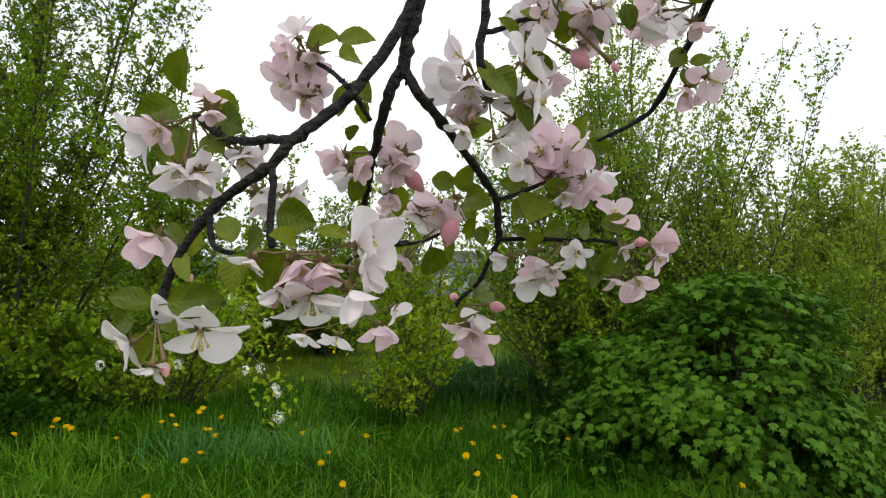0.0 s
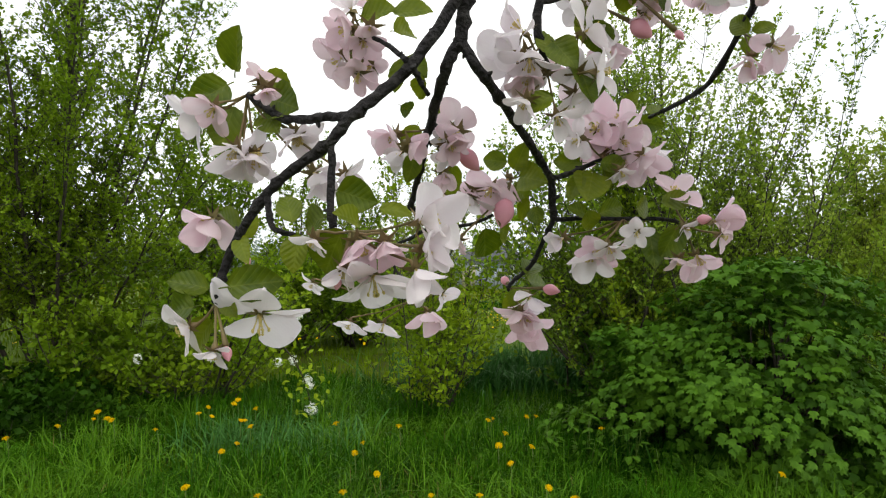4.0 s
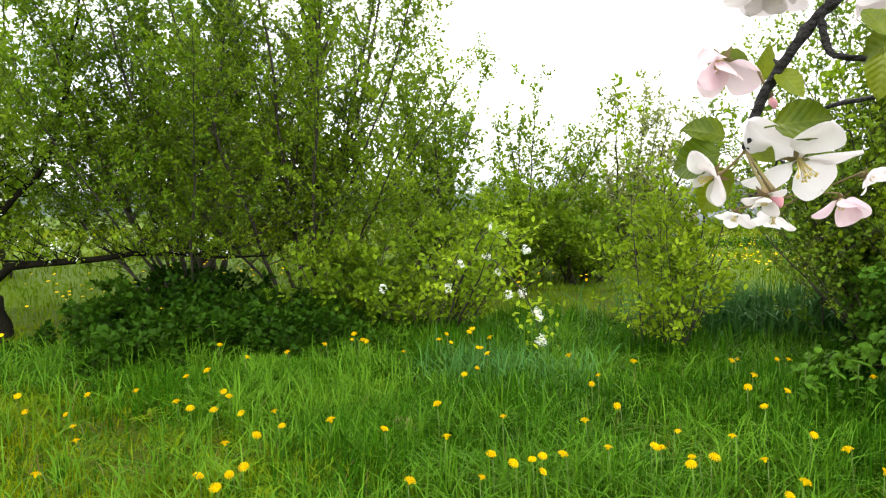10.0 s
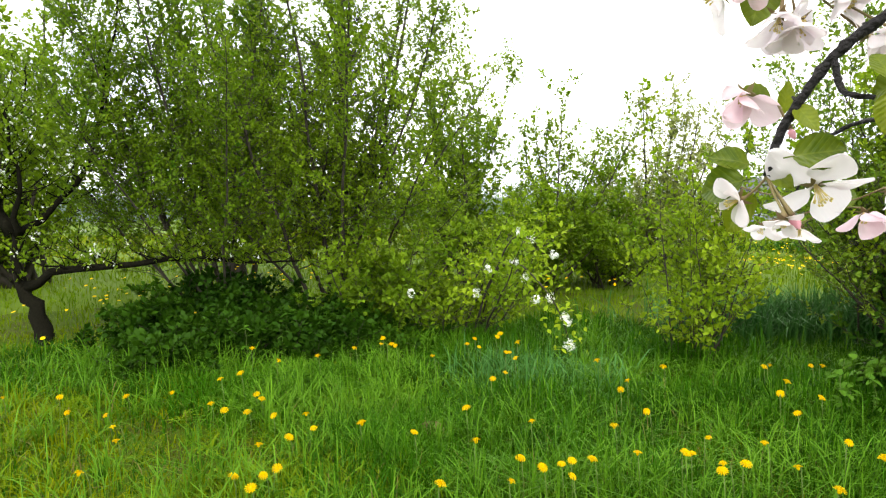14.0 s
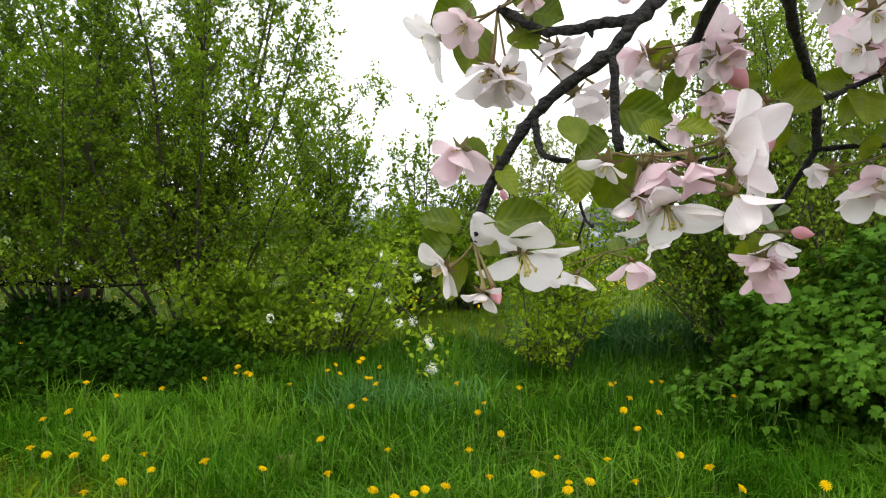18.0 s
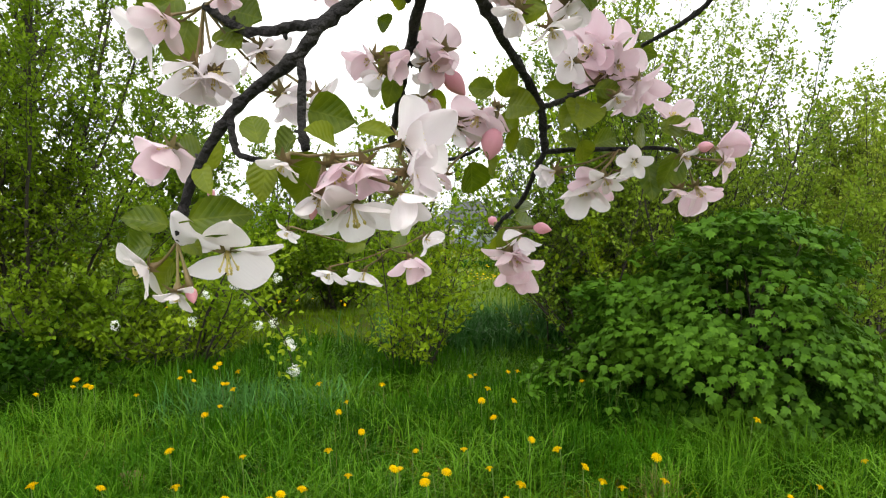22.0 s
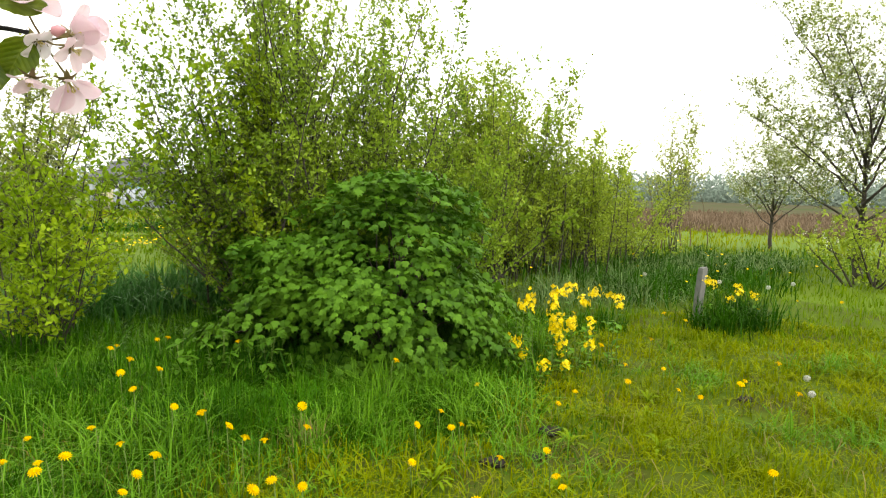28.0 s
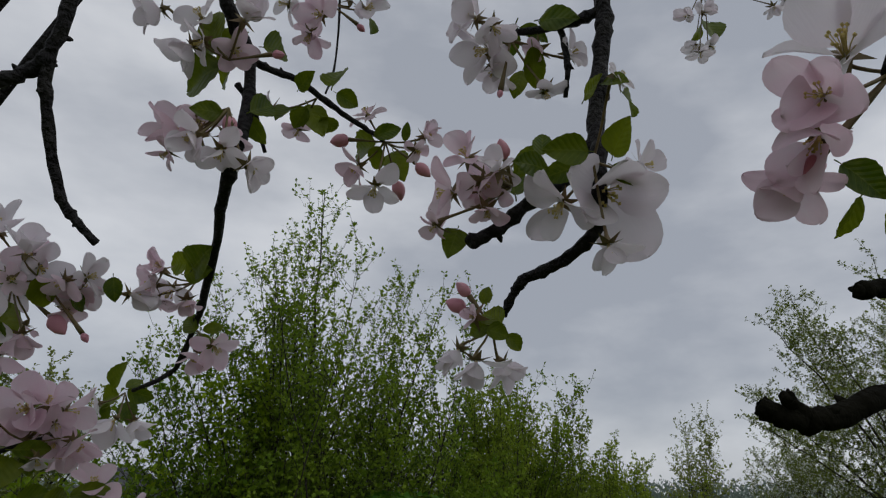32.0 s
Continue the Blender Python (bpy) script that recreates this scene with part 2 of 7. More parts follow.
def tube(points, radii, sides=6, cap=True):
    """A tapered round limb along points."""
    p, r = np.asarray(points, float), np.asarray(radii, float)
    d = unit(np.gradient(p, axis=0))
    ref = np.array([0.31, 0.77, 0.55])
    a = unit(np.cross(d, ref))
    b = np.cross(d, a)
    ang = np.arange(sides) * 2 * np.pi / sides
    ring = p[:, None] + r[:, None, None] * (np.cos(ang)[None, :, None] * a[:, None] + np.sin(ang)[None, :, None] * b[:, None])
    n = len(p)
    i, j = np.meshgrid(np.arange(n - 1), np.arange(sides), indexing="ij")
    k = (j + 1) % sides
    quads = np.stack([i * sides + j, i * sides + k, (i + 1) * sides + k, (i + 1) * sides + j], -1).reshape(-1, 4)
    verts = np.concatenate([ring.reshape(-1, 3), p[:1], p[-1:]])
    s = np.arange(sides)
    e = (s + 1) % sides
    caps = np.concatenate([np.stack([np.full(sides, n * sides), e, s], -1), np.stack([np.full(sides, n * sides + 1), (n - 1) * sides + s, (n - 1) * sides + e], -1)])
    return verts, (quads, caps) if cap else quads


def smooth_line(points, n):
    """n points along a soft curve through the given ones."""
    p = np.asarray(points, float)
    t = np.arange(len(p), dtype=float)
    m = np.gradient(p, axis=0)
    s = np.linspace(0, len(p) - 1, n)
    k = np.minimum(s.astype(int), len(p) - 2)
    u = (s - k)[:, None]
    return (2 * u**3 - 3 * u**2 + 1) * p[k] + (u**3 - 2 * u**2 + u) * m[k] + (3 * u**2 - 2 * u**3) * p[k + 1] + (u**3 - u**2) * m[k + 1]


def frames_for(along, up):
    """Turns (x across, y along, z up) for rows of directions."""
    y = unit(along)
    x = unit(np.cross(y, up))
    z = np.cross(x, y)
    return np.stack([x, y, z], -1)


def scatter(geo, places, turns, sizes, verts, faces):
    """Adds a copy of a small shape at each place."""
    verts = np.asarray(verts, float)
    if np.ndim(sizes) == 1:
        sizes = np.asarray(sizes)[:, None] * np.ones(3)
    v = np.einsum("nij,nkj->nki", turns, verts[None] * np.asarray(sizes)[:, None, :]) + np.asarray(places)[:, None]
    n, k = len(places), len(verts)
    off = (np.arange(n) * k)[:, None, None]
    groups = faces if isinstance(faces, tuple) else (faces,)
    geo.add(v.reshape(-1, 3), tuple((np.asarray(g)[None] + off).reshape(-1, np.asarray(g).shape[1]) for g in groups))


# a small pointed leaf, folded along its midrib, one unit long
LEAF_V = [(0, 0, 0), (-0.27, 0.38, 0.09), (0.27, 0.38, 0.09), (0, 0.42, 0), (-0.2, 0.75, 0.03), (0.2, 0.75, 0.03), (0, 1, -0.1)]
LEAF_F = [(0, 3, 1), (0, 2, 3), (1, 3, 4), (3, 2, 5), (4, 3, 6), (3, 5, 6)]
SMALL_V = [(0, 0, 0), (-0.32, 0.52, 0.07), (0.32, 0.52, 0.07), (0, 1, -0.07)]
SMALL_F = [(0, 2, 1), (1, 2, 3)]


def thing(name, label, category, place=(0, 0, 0), group="", kind=""):
    ob = new(name)
    ob.empty_display_size = 0.05
    ob.matrix_basis = Matrix.Translation(place)
    return tagged(ob, label, category, group, kind)


def part(name, geo, mat, parent, label="", kind="", smooth=True, mesh=None):
    ob = new(name, mesh or geo.mesh(name, mat, smooth))
    ob.parent = parent
    if parent is not None:
        base = parent.matrix_basis.translation.copy()
        top = parent.parent
        while top is not None:
            base += top.matrix_basis.translation
            top = top.parent
        ob.matrix_basis = Matrix.Translation(-base)
    return tagged(ob, label, kind=kind)

# ---- ground: one sheet from underfoot to the horizon ----
def ground_z(x, y):
    r = np.hypot(x, y)
    s = np.clip((r - 11) / 50, 0, 1)
    s = s * s * (3 - 2 * s)
    bump = 0.022 * np.sin(x * 1.9 + 0.7) * np.cos(y * 1.6 - 0.4) + 0.012 * np.sin(x * 4.7 + y * 3.1)
    return -1.2 * s + bump * np.clip(2 - r / 30, 0, 1)


g = Geo()
radii = np.r_[0, np.geomspace(0.4, 12, 60), np.geomspace(13, 3000, 46)]
angles = np.linspace(0, 2 * np.pi, 145)[:-1]
rr, aa = np.meshgrid(radii, angles, indexing="ij")
gx, gy = rr * np.sin(aa), rr * np.cos(aa)
rough_ground = 0.012 * np.sin(gx * 13 + 2 * np.sin(gy * 7)) * np.cos(gy * 11 + np.sin(gx * 9)) * (rr < 12)
i, j = np.meshgrid(np.arange(len(radii) - 1), np.arange(144), indexing="ij")
k = (j + 1) % 144
g.add(np.stack([gx, gy, ground_z(gx, gy) + rough_ground], -1), np.stack([i * 144 + j, i * 144 + k, (i + 1) * 144 + k, (i + 1) * 144 + j], -1).reshape(-1, 4))
ground = new("ground", g.mesh("ground", M_SOIL))
ground.data.materials.append(M_FIELD)
ground.data.materials.append(M_RUSSET)
cx, cy = np.array([p.center[:2] for p in ground.data.polygons]).T
mid, bearing = np.hypot(cx, cy), np.degrees(np.arctan2(cx, cy))
ground.data.polygons.foreach_set("material_index", np.where((mid > 27) & (bearing > 38) & (bearing < 110), 2, (mid > 9) * 1).astype(np.int32))
tagged(ground, "grassy ground with moss and bare soil patches", "ground", kind="structure")


def blades(n, where, height, width, lean, mat, name, label, seed, far=False):
    """A stand of bent grass blades. where(rng, n) gives places; height a function of them."""
    r = np.random.default_rng(seed)
    x, y = where(r, n)
    n = len(x)
    h = height(x, y) * r.uniform(0.55, 1.25, n)
    w = width * r.uniform(0.6, 1.3, n) * (0.6 + 0.12 * np.hypot(x, y))
    az = r.uniform(0, 2 * np.pi, n)
    tilt = lean * np.abs(r.normal(0.6, 0.5, n))
    out = np.stack([np.cos(az), np.sin(az)], -1)
    side = np.stack([-np.sin(az), np.cos(az)], -1)
    face = r.uniform(-1.2, 1.2, n)
    side = side * np.cos(face)[:, None] + out * np.sin(face)[:, None]
    base = np.stack([x, y, ground_z(x, y) - 0.01], -1)
    v = np.zeros((n, 7, 3))
    for q, (s, wide) in enumerate(((0, 0.8), (0.4, 1.0), (0.75, 0.65))):
        bend = tilt * s * s
        c = base + np.concatenate([out * (h * bend)[:, None], (h * s * (1 - 0.35 * bend))[:, None]], -1)
        sd = np.concatenate([side * (w * wide * 0.5)[:, None], np.zeros((n, 1))], -1)
        v[:, 2 * q], v[:, 2 * q + 1] = c - sd, c + sd
    v[:, 6] = base + np.concatenate([out * (h * tilt)[:, None], (h * (1 - 0.45 * tilt))[:, None]], -1)
    quads = np.array([(0, 1, 3, 2), (2, 3, 5, 4)])
    off = (np.arange(n) * (5 if far else 7))[:, None, None]
    geo = Geo()
    if far:
        geo.add(v[:, [0, 1, 2, 3, 6]].reshape(-1, 3), ((quads[:1][None] + off).reshape(-1, 4), (np.array([(2, 3, 4)])[None] + off).reshape(-1, 3)))
    else:
        geo.add(v.reshape(-1, 3), ((quads[None] + off).reshape(-1, 4), (np.array([(4, 5, 6)])[None] + off).reshape(-1, 3)))
    return tagged(new(name, geo.mesh(name, mat)), label, "grass", kind="stuff")


def lush(x, y):
    """1 in the tall lush grass, 0 on the trodden short turf."""
    edge = 2.2 + 0.35 * np.sin(x * 2.1) + 0.42 * np.clip(x - 0.6, 0, 9)
    tall = np.clip((y - edge) / 0.7, 0, 1)
    side = np.clip((y - 2.2 - 0.6 * np.clip(-x - 1.3, 0, 1)) / 0.5, 0, 1)
    return np.where(x < 0.4, np.maximum(tall * side, 0.55 - 0.35 * np.clip(-x - 1.0, 0, 1)), tall) * (1 - 0.35 * np.clip((-x - 2.4) / 0.8, 0, 1))


def sector(r0, r1, a0, a1, power=1.0):
    def where(r, n):
        a = np.radians(r.uniform(a0, a1, n))
        d = (r.uniform(r0**power, r1**power, n)) ** (1 / power)
        return d * np.sin(a), d * np.cos(a)
    return where


def keep(where, chance):
    def filtered(r, n):
        x, y = where(r, n)
        ok = r.uniform(0, 1, n) < chance(x, y)
        return x[ok], y[ok]
    return filtered


def tufted(where, each=14, spread=0.035):
    """Gathers the places into tufts of several blades."""
    def gathered(r, n):
        x, y = where(r, n // each)
        x, y = np.repeat(x, each), np.repeat(y, each)
        return x + r.normal(0, spread, len(x)), y + r.normal(0, spread, len(y))
    return gathered


def tufty(x, y):
    return 0.75 + 0.35 * np.sin(3.1 * x + 1.3 * np.sin(2.3 * y)) * np.cos(2.7 * y + np.sin(1.7 * x))


blades(80000, keep(sector(1.7, 6.5, -62, 48), lambda x, y: 0.15 + 0.85 * lush(x, y)), lambda x, y: (0.09 + 0.19 * lush(x, y)) * tufty(x, y), 0.0064, 1.1,
       M_GRASS, "tall_grass", "tall lush bright green spring grass", 1)
blades(46000, tufted(keep(sector(1.9, 6.0, -60, 42), lambda x, y: lush(x, y) * np.clip(tufty(x * 0.6, y * 0.7), 0, 1))), lambda x, y: 0.31 * tufty(x * 1.5, y * 1.4) ** 0.6, 0.0058, 1.3,
       M_BLADE, "arching_grass", "long arching grass blades catching the light", 6)
blades(80000, keep(sector(1.5, 7.5, -70, 75, 1.5), lambda x, y: 1 - 0.75 * lush(x, y)), lambda x, y: 0.085 * tufty(x * 1.7, y * 1.9) ** 1.5 + 0.02, 0.0068, 1.2,
       M_SHORT, "short_grass", "short trodden yellow-green turf", 2)
blades(45000, sector(6.0, 16, -66, 72, 1.6), lambda x, y: 0.17 * tufty(x, y), 0.007, 0.8, M_MEADOW, "meadow_grass", "bright yellow-green meadow grass among the trees", 3, far=True)
blades(30000, sector(14, 42, -60, 72, 1.5), lambda x, y: 0.28 * tufty(x * 0.5, y * 0.5), 0.008, 0.7, M_SHORT, "far_meadow_grass", "yellow-green grass of the far meadow", 4, far=True)
blades(12000, sector(0.2, 6.0, 75, 285, 1.6), lambda x, y: 0.08 * tufty(x, y) + 0.02, 0.009, 1.2, M_SHORT, "turf_behind", "short green turf under the apple tree", 8, far=True)
blades(9000, tufted(keep(sector(1.6, 6.0, 20, 70), lambda x, y: (1 - lush(x, y)) * np.clip(2.2 * tufty(x * 1.3, y * 1.1) - 1.6, 0, 1)), 18, 0.04), lambda x, y: 0.17 + 0 * x, 0.0055, 1.7, M_BLADE, "turf_tufts", "tufts of longer green grass in the trodden turf", 7)
blades(24000, tufted(keep(sector(1.6, 6.5, 18, 72), lambda x, y: (1 - lush(x, y)) * np.clip(2.4 * tufty(x * 1.1 + 2, y * 1.4) - 1.5, 0, 1)), 18, 0.04), lambda x, y: 0.13 + 0 * x, 0.0055, 1.7, M_SHORT, "yellow_turf_tufts", "tufts of longer yellow-green grass in the turf", 9)
blades(16000, tufted(keep(sector(1.7, 5.0, -62, -18), lambda x, y: (1 - 0.8 * lush(x, y)) * np.clip(2.2 * tufty(x * 1.2 + 1, y * 1.5) - 1.2, 0, 1)), 18, 0.04), lambda x, y: 0.15 + 0 * x, 0.0055, 1.6, M_MEADOW, "meadow_tufts", "tufts of bright yellow-green grass in the turf", 10)
blades(1500, sector(1.7, 5, -55, 70), lambda x, y: 0.13 + 0.05 * lush(x, y), 0.0045, 1.4, M_DRY, "dry_grass", "straw-coloured dead grass blades lying in the turf", 5)

# ---- trees and shrubs ----
def bend_path(start, azimuth, lean, length, n, rise=0.5, wobble=0.05, r=rng):
    """A stem that leaves at lean degrees from upright and turns up as it grows."""
    a = radians(azimuth)
    p = [np.array(start, float)]
    tilt = radians(lean)
    step = length / (n - 1)
    for _ in range(n - 1):
        d = np.array([math.sin(a) * math.sin(tilt), math.cos(a) * math.sin(tilt), math.cos(tilt)])
        p.append(p[-1] + step * unit(d + r.normal(0, wobble, 3)))
        tilt *= 1 - rise / n
        a += r.normal(0, 0.06)
    return np.array(p)


GROWN = {}


def woody(name, label, base, stems, leaf_mat, seed, leaf=0.05, twigs_per_m=7.0, twig=0.45, bare=0.2, clusters_per_m=26.0, per_cluster=3, twig_lean=42, sub=0.5,
          bark=None, small=False, stem_name="stem", category="tree", rise=0.6, group="", slim=1.0):
    """A tree or shrub of several stems, each its own part; twigs joined, and a crown of single leaves in rosettes along the twigs."""
    r = np.random.default_rng(seed)
    bark = bark or M_BARK
    base = np.array([base[0], base[1], float(ground_z(base[0], base[1]))])
    tree = thing(name, label, category, base, group)
    wood, at, along = Geo(), [], []

    def dress(path, start):
        """Leaf rosettes along the path past a share of it."""
        seg = np.linalg.norm(np.diff(path, axis=0), axis=1).sum()
        n = max(2, int(seg * (1 - start) * clusters_per_m))
        s = np.clip(np.r_[r.uniform(start, 1, n - 1), 1.0], 0, 1) * (len(path) - 1)
        k = np.minimum(s.astype(int), len(path) - 2)
        u = (s - k)[:, None]
        at.append(path[k] * (1 - u) + path[k + 1] * u)
        along.append(unit(path[k + 1] - path[k]))

    for az, lean, length, r0, *off in stems:
        n = 12
        if isinstance(az, list):
            path = smooth_line(az, n) + r.normal(0, 0.015, (n, 3)) * (np.arange(n) > 0)[:, None]
        else:
            start = base + np.array([*(off[0] if off else r.normal(0, 0.05, 2)), -0.03])
            path = bend_path(start, az, lean, length, n, rise, 0.05, r)
        radius = np.linspace(1, 0.12, n) ** 0.9 * r0 * slim
        radius[0] *= 1.35
        geo = Geo()
        geo.add(*tube(path, radius, 7))
        part(stem_name, geo, bark, tree)
        dress(path, 0.55)
        for _ in range(int(length * twigs_per_m)):
            s = bare + (1 - bare) * r.uniform() ** 0.9
            q = s * (n - 1)
            k = min(int(q), n - 2)
            p0 = path[k] + (q - k) * (path[k + 1] - path[k])
            size = twig * r.uniform(0.5, 1.3) * (1.25 - 0.75 * s)
            up = math.degrees(math.acos(np.clip(unit(path[k + 1] - path[k])[2], -1, 1)))
            tw = bend_path(p0, r.uniform(0, 360), min(80, 0.4 * up + r.uniform(0.5, 1.4) * twig_lean), size, 6, 0.5, 0.10, r)
            tr = max(0.0025, 0.35 * radius[k])
            wood.add(*tube(tw, np.linspace(tr, 0.0015, 6), 3, False))
            dress(tw, 0.15)
            for _ in range(int(size * 6 * sub + r.uniform())):
                kk = r.integers(1, 5)
                st = bend_path(tw[kk], r.uniform(0, 360), r.uniform(20, 75), size * r.uniform(0.25, 0.6), 4, 0.4, 0.1, r)
                wood.add(*tube(st, np.linspace(tr * 0.5, 0.0012, 4), 3, False))
                dress(st, 0.1)
    part("twig_mass", wood, bark, tree, kind="stuff")
    at, along = np.concatenate(at), np.concatenate(along)
    at, along = np.repeat(at, per_cluster, 0), np.repeat(along, per_cluster, 0)
    n = len(at)
    out = unit(r.normal(0, 1, (n, 3)) + along * 0.5 + np.array([0, 0, 0.25]))
    up = unit(r.normal(0, 0.6, (n, 3)) + np.array([0, 0, 1.0]))
    crown = Geo()
    size = leaf * r.uniform(0.55, 1.25, n)
    scatter(crown, at + out * 0.01, frames_for(out, up), size, SMALL_V if small else LEAF_V, SMALL_F if small else LEAF_F)
    part("crown", crown, leaf_mat, tree, kind="stuff")
    GROWN[tree.name] = (tree, at)
    return tree, at


def fan(n, seed, az, spread, lean0, lean1, l0, l1, r0, foot=0.15):
    r = np.random.default_rng(seed)
    return [(az + r.uniform(-spread, spread), r.uniform(lean0, lean1), r.uniform(l0, l1), r0 * r.uniform(0.6, 1.1), tuple(r.normal(0, foot, 2))) for _ in range(n)]


# the dense wild pear with its dark stems, and the younger stems beside it
woody("wild_pear_tree", "tall wild pear with many dark upright stems", (-3.5, 6.2),
      [(0, 3, 5.3, 0.15), (-30, 10, 5.0, 0.05), (40, 14, 5.0, 0.05), (90, 16, 4.7, 0.045), (95, 27, 4.0, 0.035), (-90, 18, 4.8, 0.05), (-70, 30, 4.4, 0.04),
       (180, 16, 4.6, 0.04), (140, 30, 3.9, 0.035), (-150, 26, 4.1, 0.04), (115, 42, 3.0, 0.03), (-120, 44, 3.3, 0.03), (60, 36, 3.4, 0.03), (85, 55, 2.2, 0.025), (110, 8, 5.1, 0.045)],
      M_PEAR, 11, 0.038, 12, 0.85, 0.16, 25, 4, 55, 0.9, rise=0.3, slim=0.6, small=True)
woody("young_pear_tree", "leaning young pear with spreading leafy stems", (-4.4, 5.5),
      [(-90, 34, 4.2, 0.04), (-60, 24, 4.6, 0.045), (-110, 48, 3.4, 0.03), (0, 10, 4.6, 0.045), (150, 34, 3.0, 0.03), (-160, 40, 3.0, 0.03), (-20, 24, 4.4, 0.04), (-80, 58, 3.2, 0.03), (-130, 24, 3.9, 0.03), (-90, 20, 5.0, 0.035), (-70, 13, 5.2, 0.035), (-115, 30, 4.6, 0.03), (-140, 14, 4.8, 0.035)],
      M_PEAR, 12, 0.038, 12, 0.85, 0.26, 25, 4, 55, 0.9, rise=0.3, slim=0.55, small=True)
# low leafy skirts below them
for sx, sy, saz, sseed in ((-2.5, 5.8, 110, 5), (-2.75, 5.3, 120, 65)):
    woody("low_pear_sucker", "low leafy pear suckers hanging over the grass", (sx, sy), fan(10, sseed, saz, 100, 20, 66, 0.5, 1.3, 0.014), M_PEAR, sseed + 8, 0.058, 10, 0.5, 0.05, 26, 3, 55, 0.7, small=True, category="shrub", rise=0.2)
# herbs at the pear's foot; their darkened leaves also stand in for its shadow
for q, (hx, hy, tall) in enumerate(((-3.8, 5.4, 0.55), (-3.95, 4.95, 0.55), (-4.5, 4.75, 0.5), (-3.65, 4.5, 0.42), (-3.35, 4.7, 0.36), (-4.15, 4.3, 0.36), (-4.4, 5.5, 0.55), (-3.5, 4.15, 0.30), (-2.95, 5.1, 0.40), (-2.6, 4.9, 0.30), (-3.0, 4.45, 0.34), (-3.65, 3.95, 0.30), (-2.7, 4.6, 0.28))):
    woody("shade_darkened_herb_clump", "dark low broad-leaved herbs under the pear tree, shade painted into their green", (hx, hy), fan(26, 69 + q, 0, 180, 8, 60, 0.5 * tall, 1.1 * tall, 0.005, 0.24), M_SHADED_HERB, 90 + q, 0.062, 11, 0.2, 0.1, 42, 4, 50, 0.5, small=True, category="herb", group="herbs under the pear")
# small trees behind, closing the view on that side
woody("background_tree", "small tree in thin spring leaf farther back", (-1.75, 9.9), fan(9, 7, 40, 80, 5, 38, 1.9, 3.3, 0.03), M_PEAR, 15, 0.065, 8, 0.7, 0.15, 16, 3, 50, 0.7, small=True, rise=0.3)
woody("background_tree", "small dense tree farther back", (-3.2, 9.6), fan(10, 8, 0, 180, 3, 40, 2.2, 3.8, 0.035), M_PEAR, 16, 0.07, 9, 0.8, 0.05, 18, 3, 50, 0.8, small=True, rise=0.3)
woody("pale_flowering_tree", "pale blossoming tree in thin leaf farther back", (-0.3, 11.8), fan(13, 9, 0, 180, 3, 40, 1.9, 3.3, 0.03), M_PALE, 17, 0.065, 9, 0.7, 0.1, 15, 3, 50, 0.8, small=True, rise=0.3)
woody("background_tree", "broad tree farther back among the grass", (-6.8, 9.0), fan(12, 10, 0, 180, 3, 40, 3.2, 5.0, 0.05), M_PEAR, 18, 0.08, 9, 0.9, 0.05, 17, 3, 50, 0.8, small=True, rise=0.3)
woody("background_tree", "broad tree farther back beyond the old apple", (-9.5, 7.2), fan(12, 12, 0, 180, 3, 42, 3.0, 4.6, 0.05), M_PEAR, 19, 0.08, 9, 0.9, 0.05, 17, 3, 50, 0.8, small=True, rise=0.3)
for bx, by, bseed in ((-0.9, 9.6, 13), (-2.0, 8.9, 14), (-0.2, 13.0, 61), (-2.8, 12.0, 62), (-1.3, 12.5, 63)):
    woody("background_bush", "dense green bush at the edge of the meadow", (bx, by), fan(12, bseed, 0, 180, 5, 60, 0.8, 1.6, 0.02), M_PEAR, bseed + 7, 0.07, 11, 0.5, 0.03, 24, 3, 55, 0.8, small=True, category="shrub", rise=0.3)
# the old crooked apple
woody("old_apple_tree", "old crooked apple tree with a low side limb and white blossom", (-5.4, 4.3),
      [([(-5.41, 4.31, -0.05), (-5.49, 4.28, 0.32), (-5.58, 4.22, 0.68), (-5.63, 4.23, 1.03)], 0, 0.2, 0.095), ([(-5.63, 4.23, 1.03), (-5.82, 4.14, 1.3), (-6.02, 4.1, 1.63), (-6.3, 3.95, 2.06), (-6.56, 3.86, 2.63)], 0, 3.0, 0.06),
       ([(-5.62, 4.25, 1.0), (-5.48, 4.43, 1.17), (-5.31, 4.71, 1.54), (-5.26, 4.87, 2.1), (-5.18, 5.0, 2.9), (-5.15, 5.1, 3.5)], 0, 3.4, 0.034),
       ([(-5.57, 4.24, 0.52), (-5.36, 4.35, 0.64), (-5.06, 4.57, 0.70), (-4.68, 4.88, 0.72), (-4.3, 5.14, 0.74), (-3.85, 5.4, 0.66), (-3.54, 5.58, 0.72)], 0, 2.2, 0.045),
       ([(-5.72, 4.2, 1.12), (-5.9, 4.35, 1.5), (-5.95, 4.6, 2.0), (-6.1, 4.8, 2.7)], 0, 2.4, 0.035), ([(-5.6, 4.24, 0.98), (-5.45, 4.15, 1.3), (-5.4, 4.1, 1.8), (-5.5, 4.0, 2.5)], 0, 2.2, 0.03)],
      M_PEAR, 22, 0.045, 15, 0.65, 0.2, 22, 3, 52, 0.8, bark=M_OLD, stem_name="limb", rise=0.25)
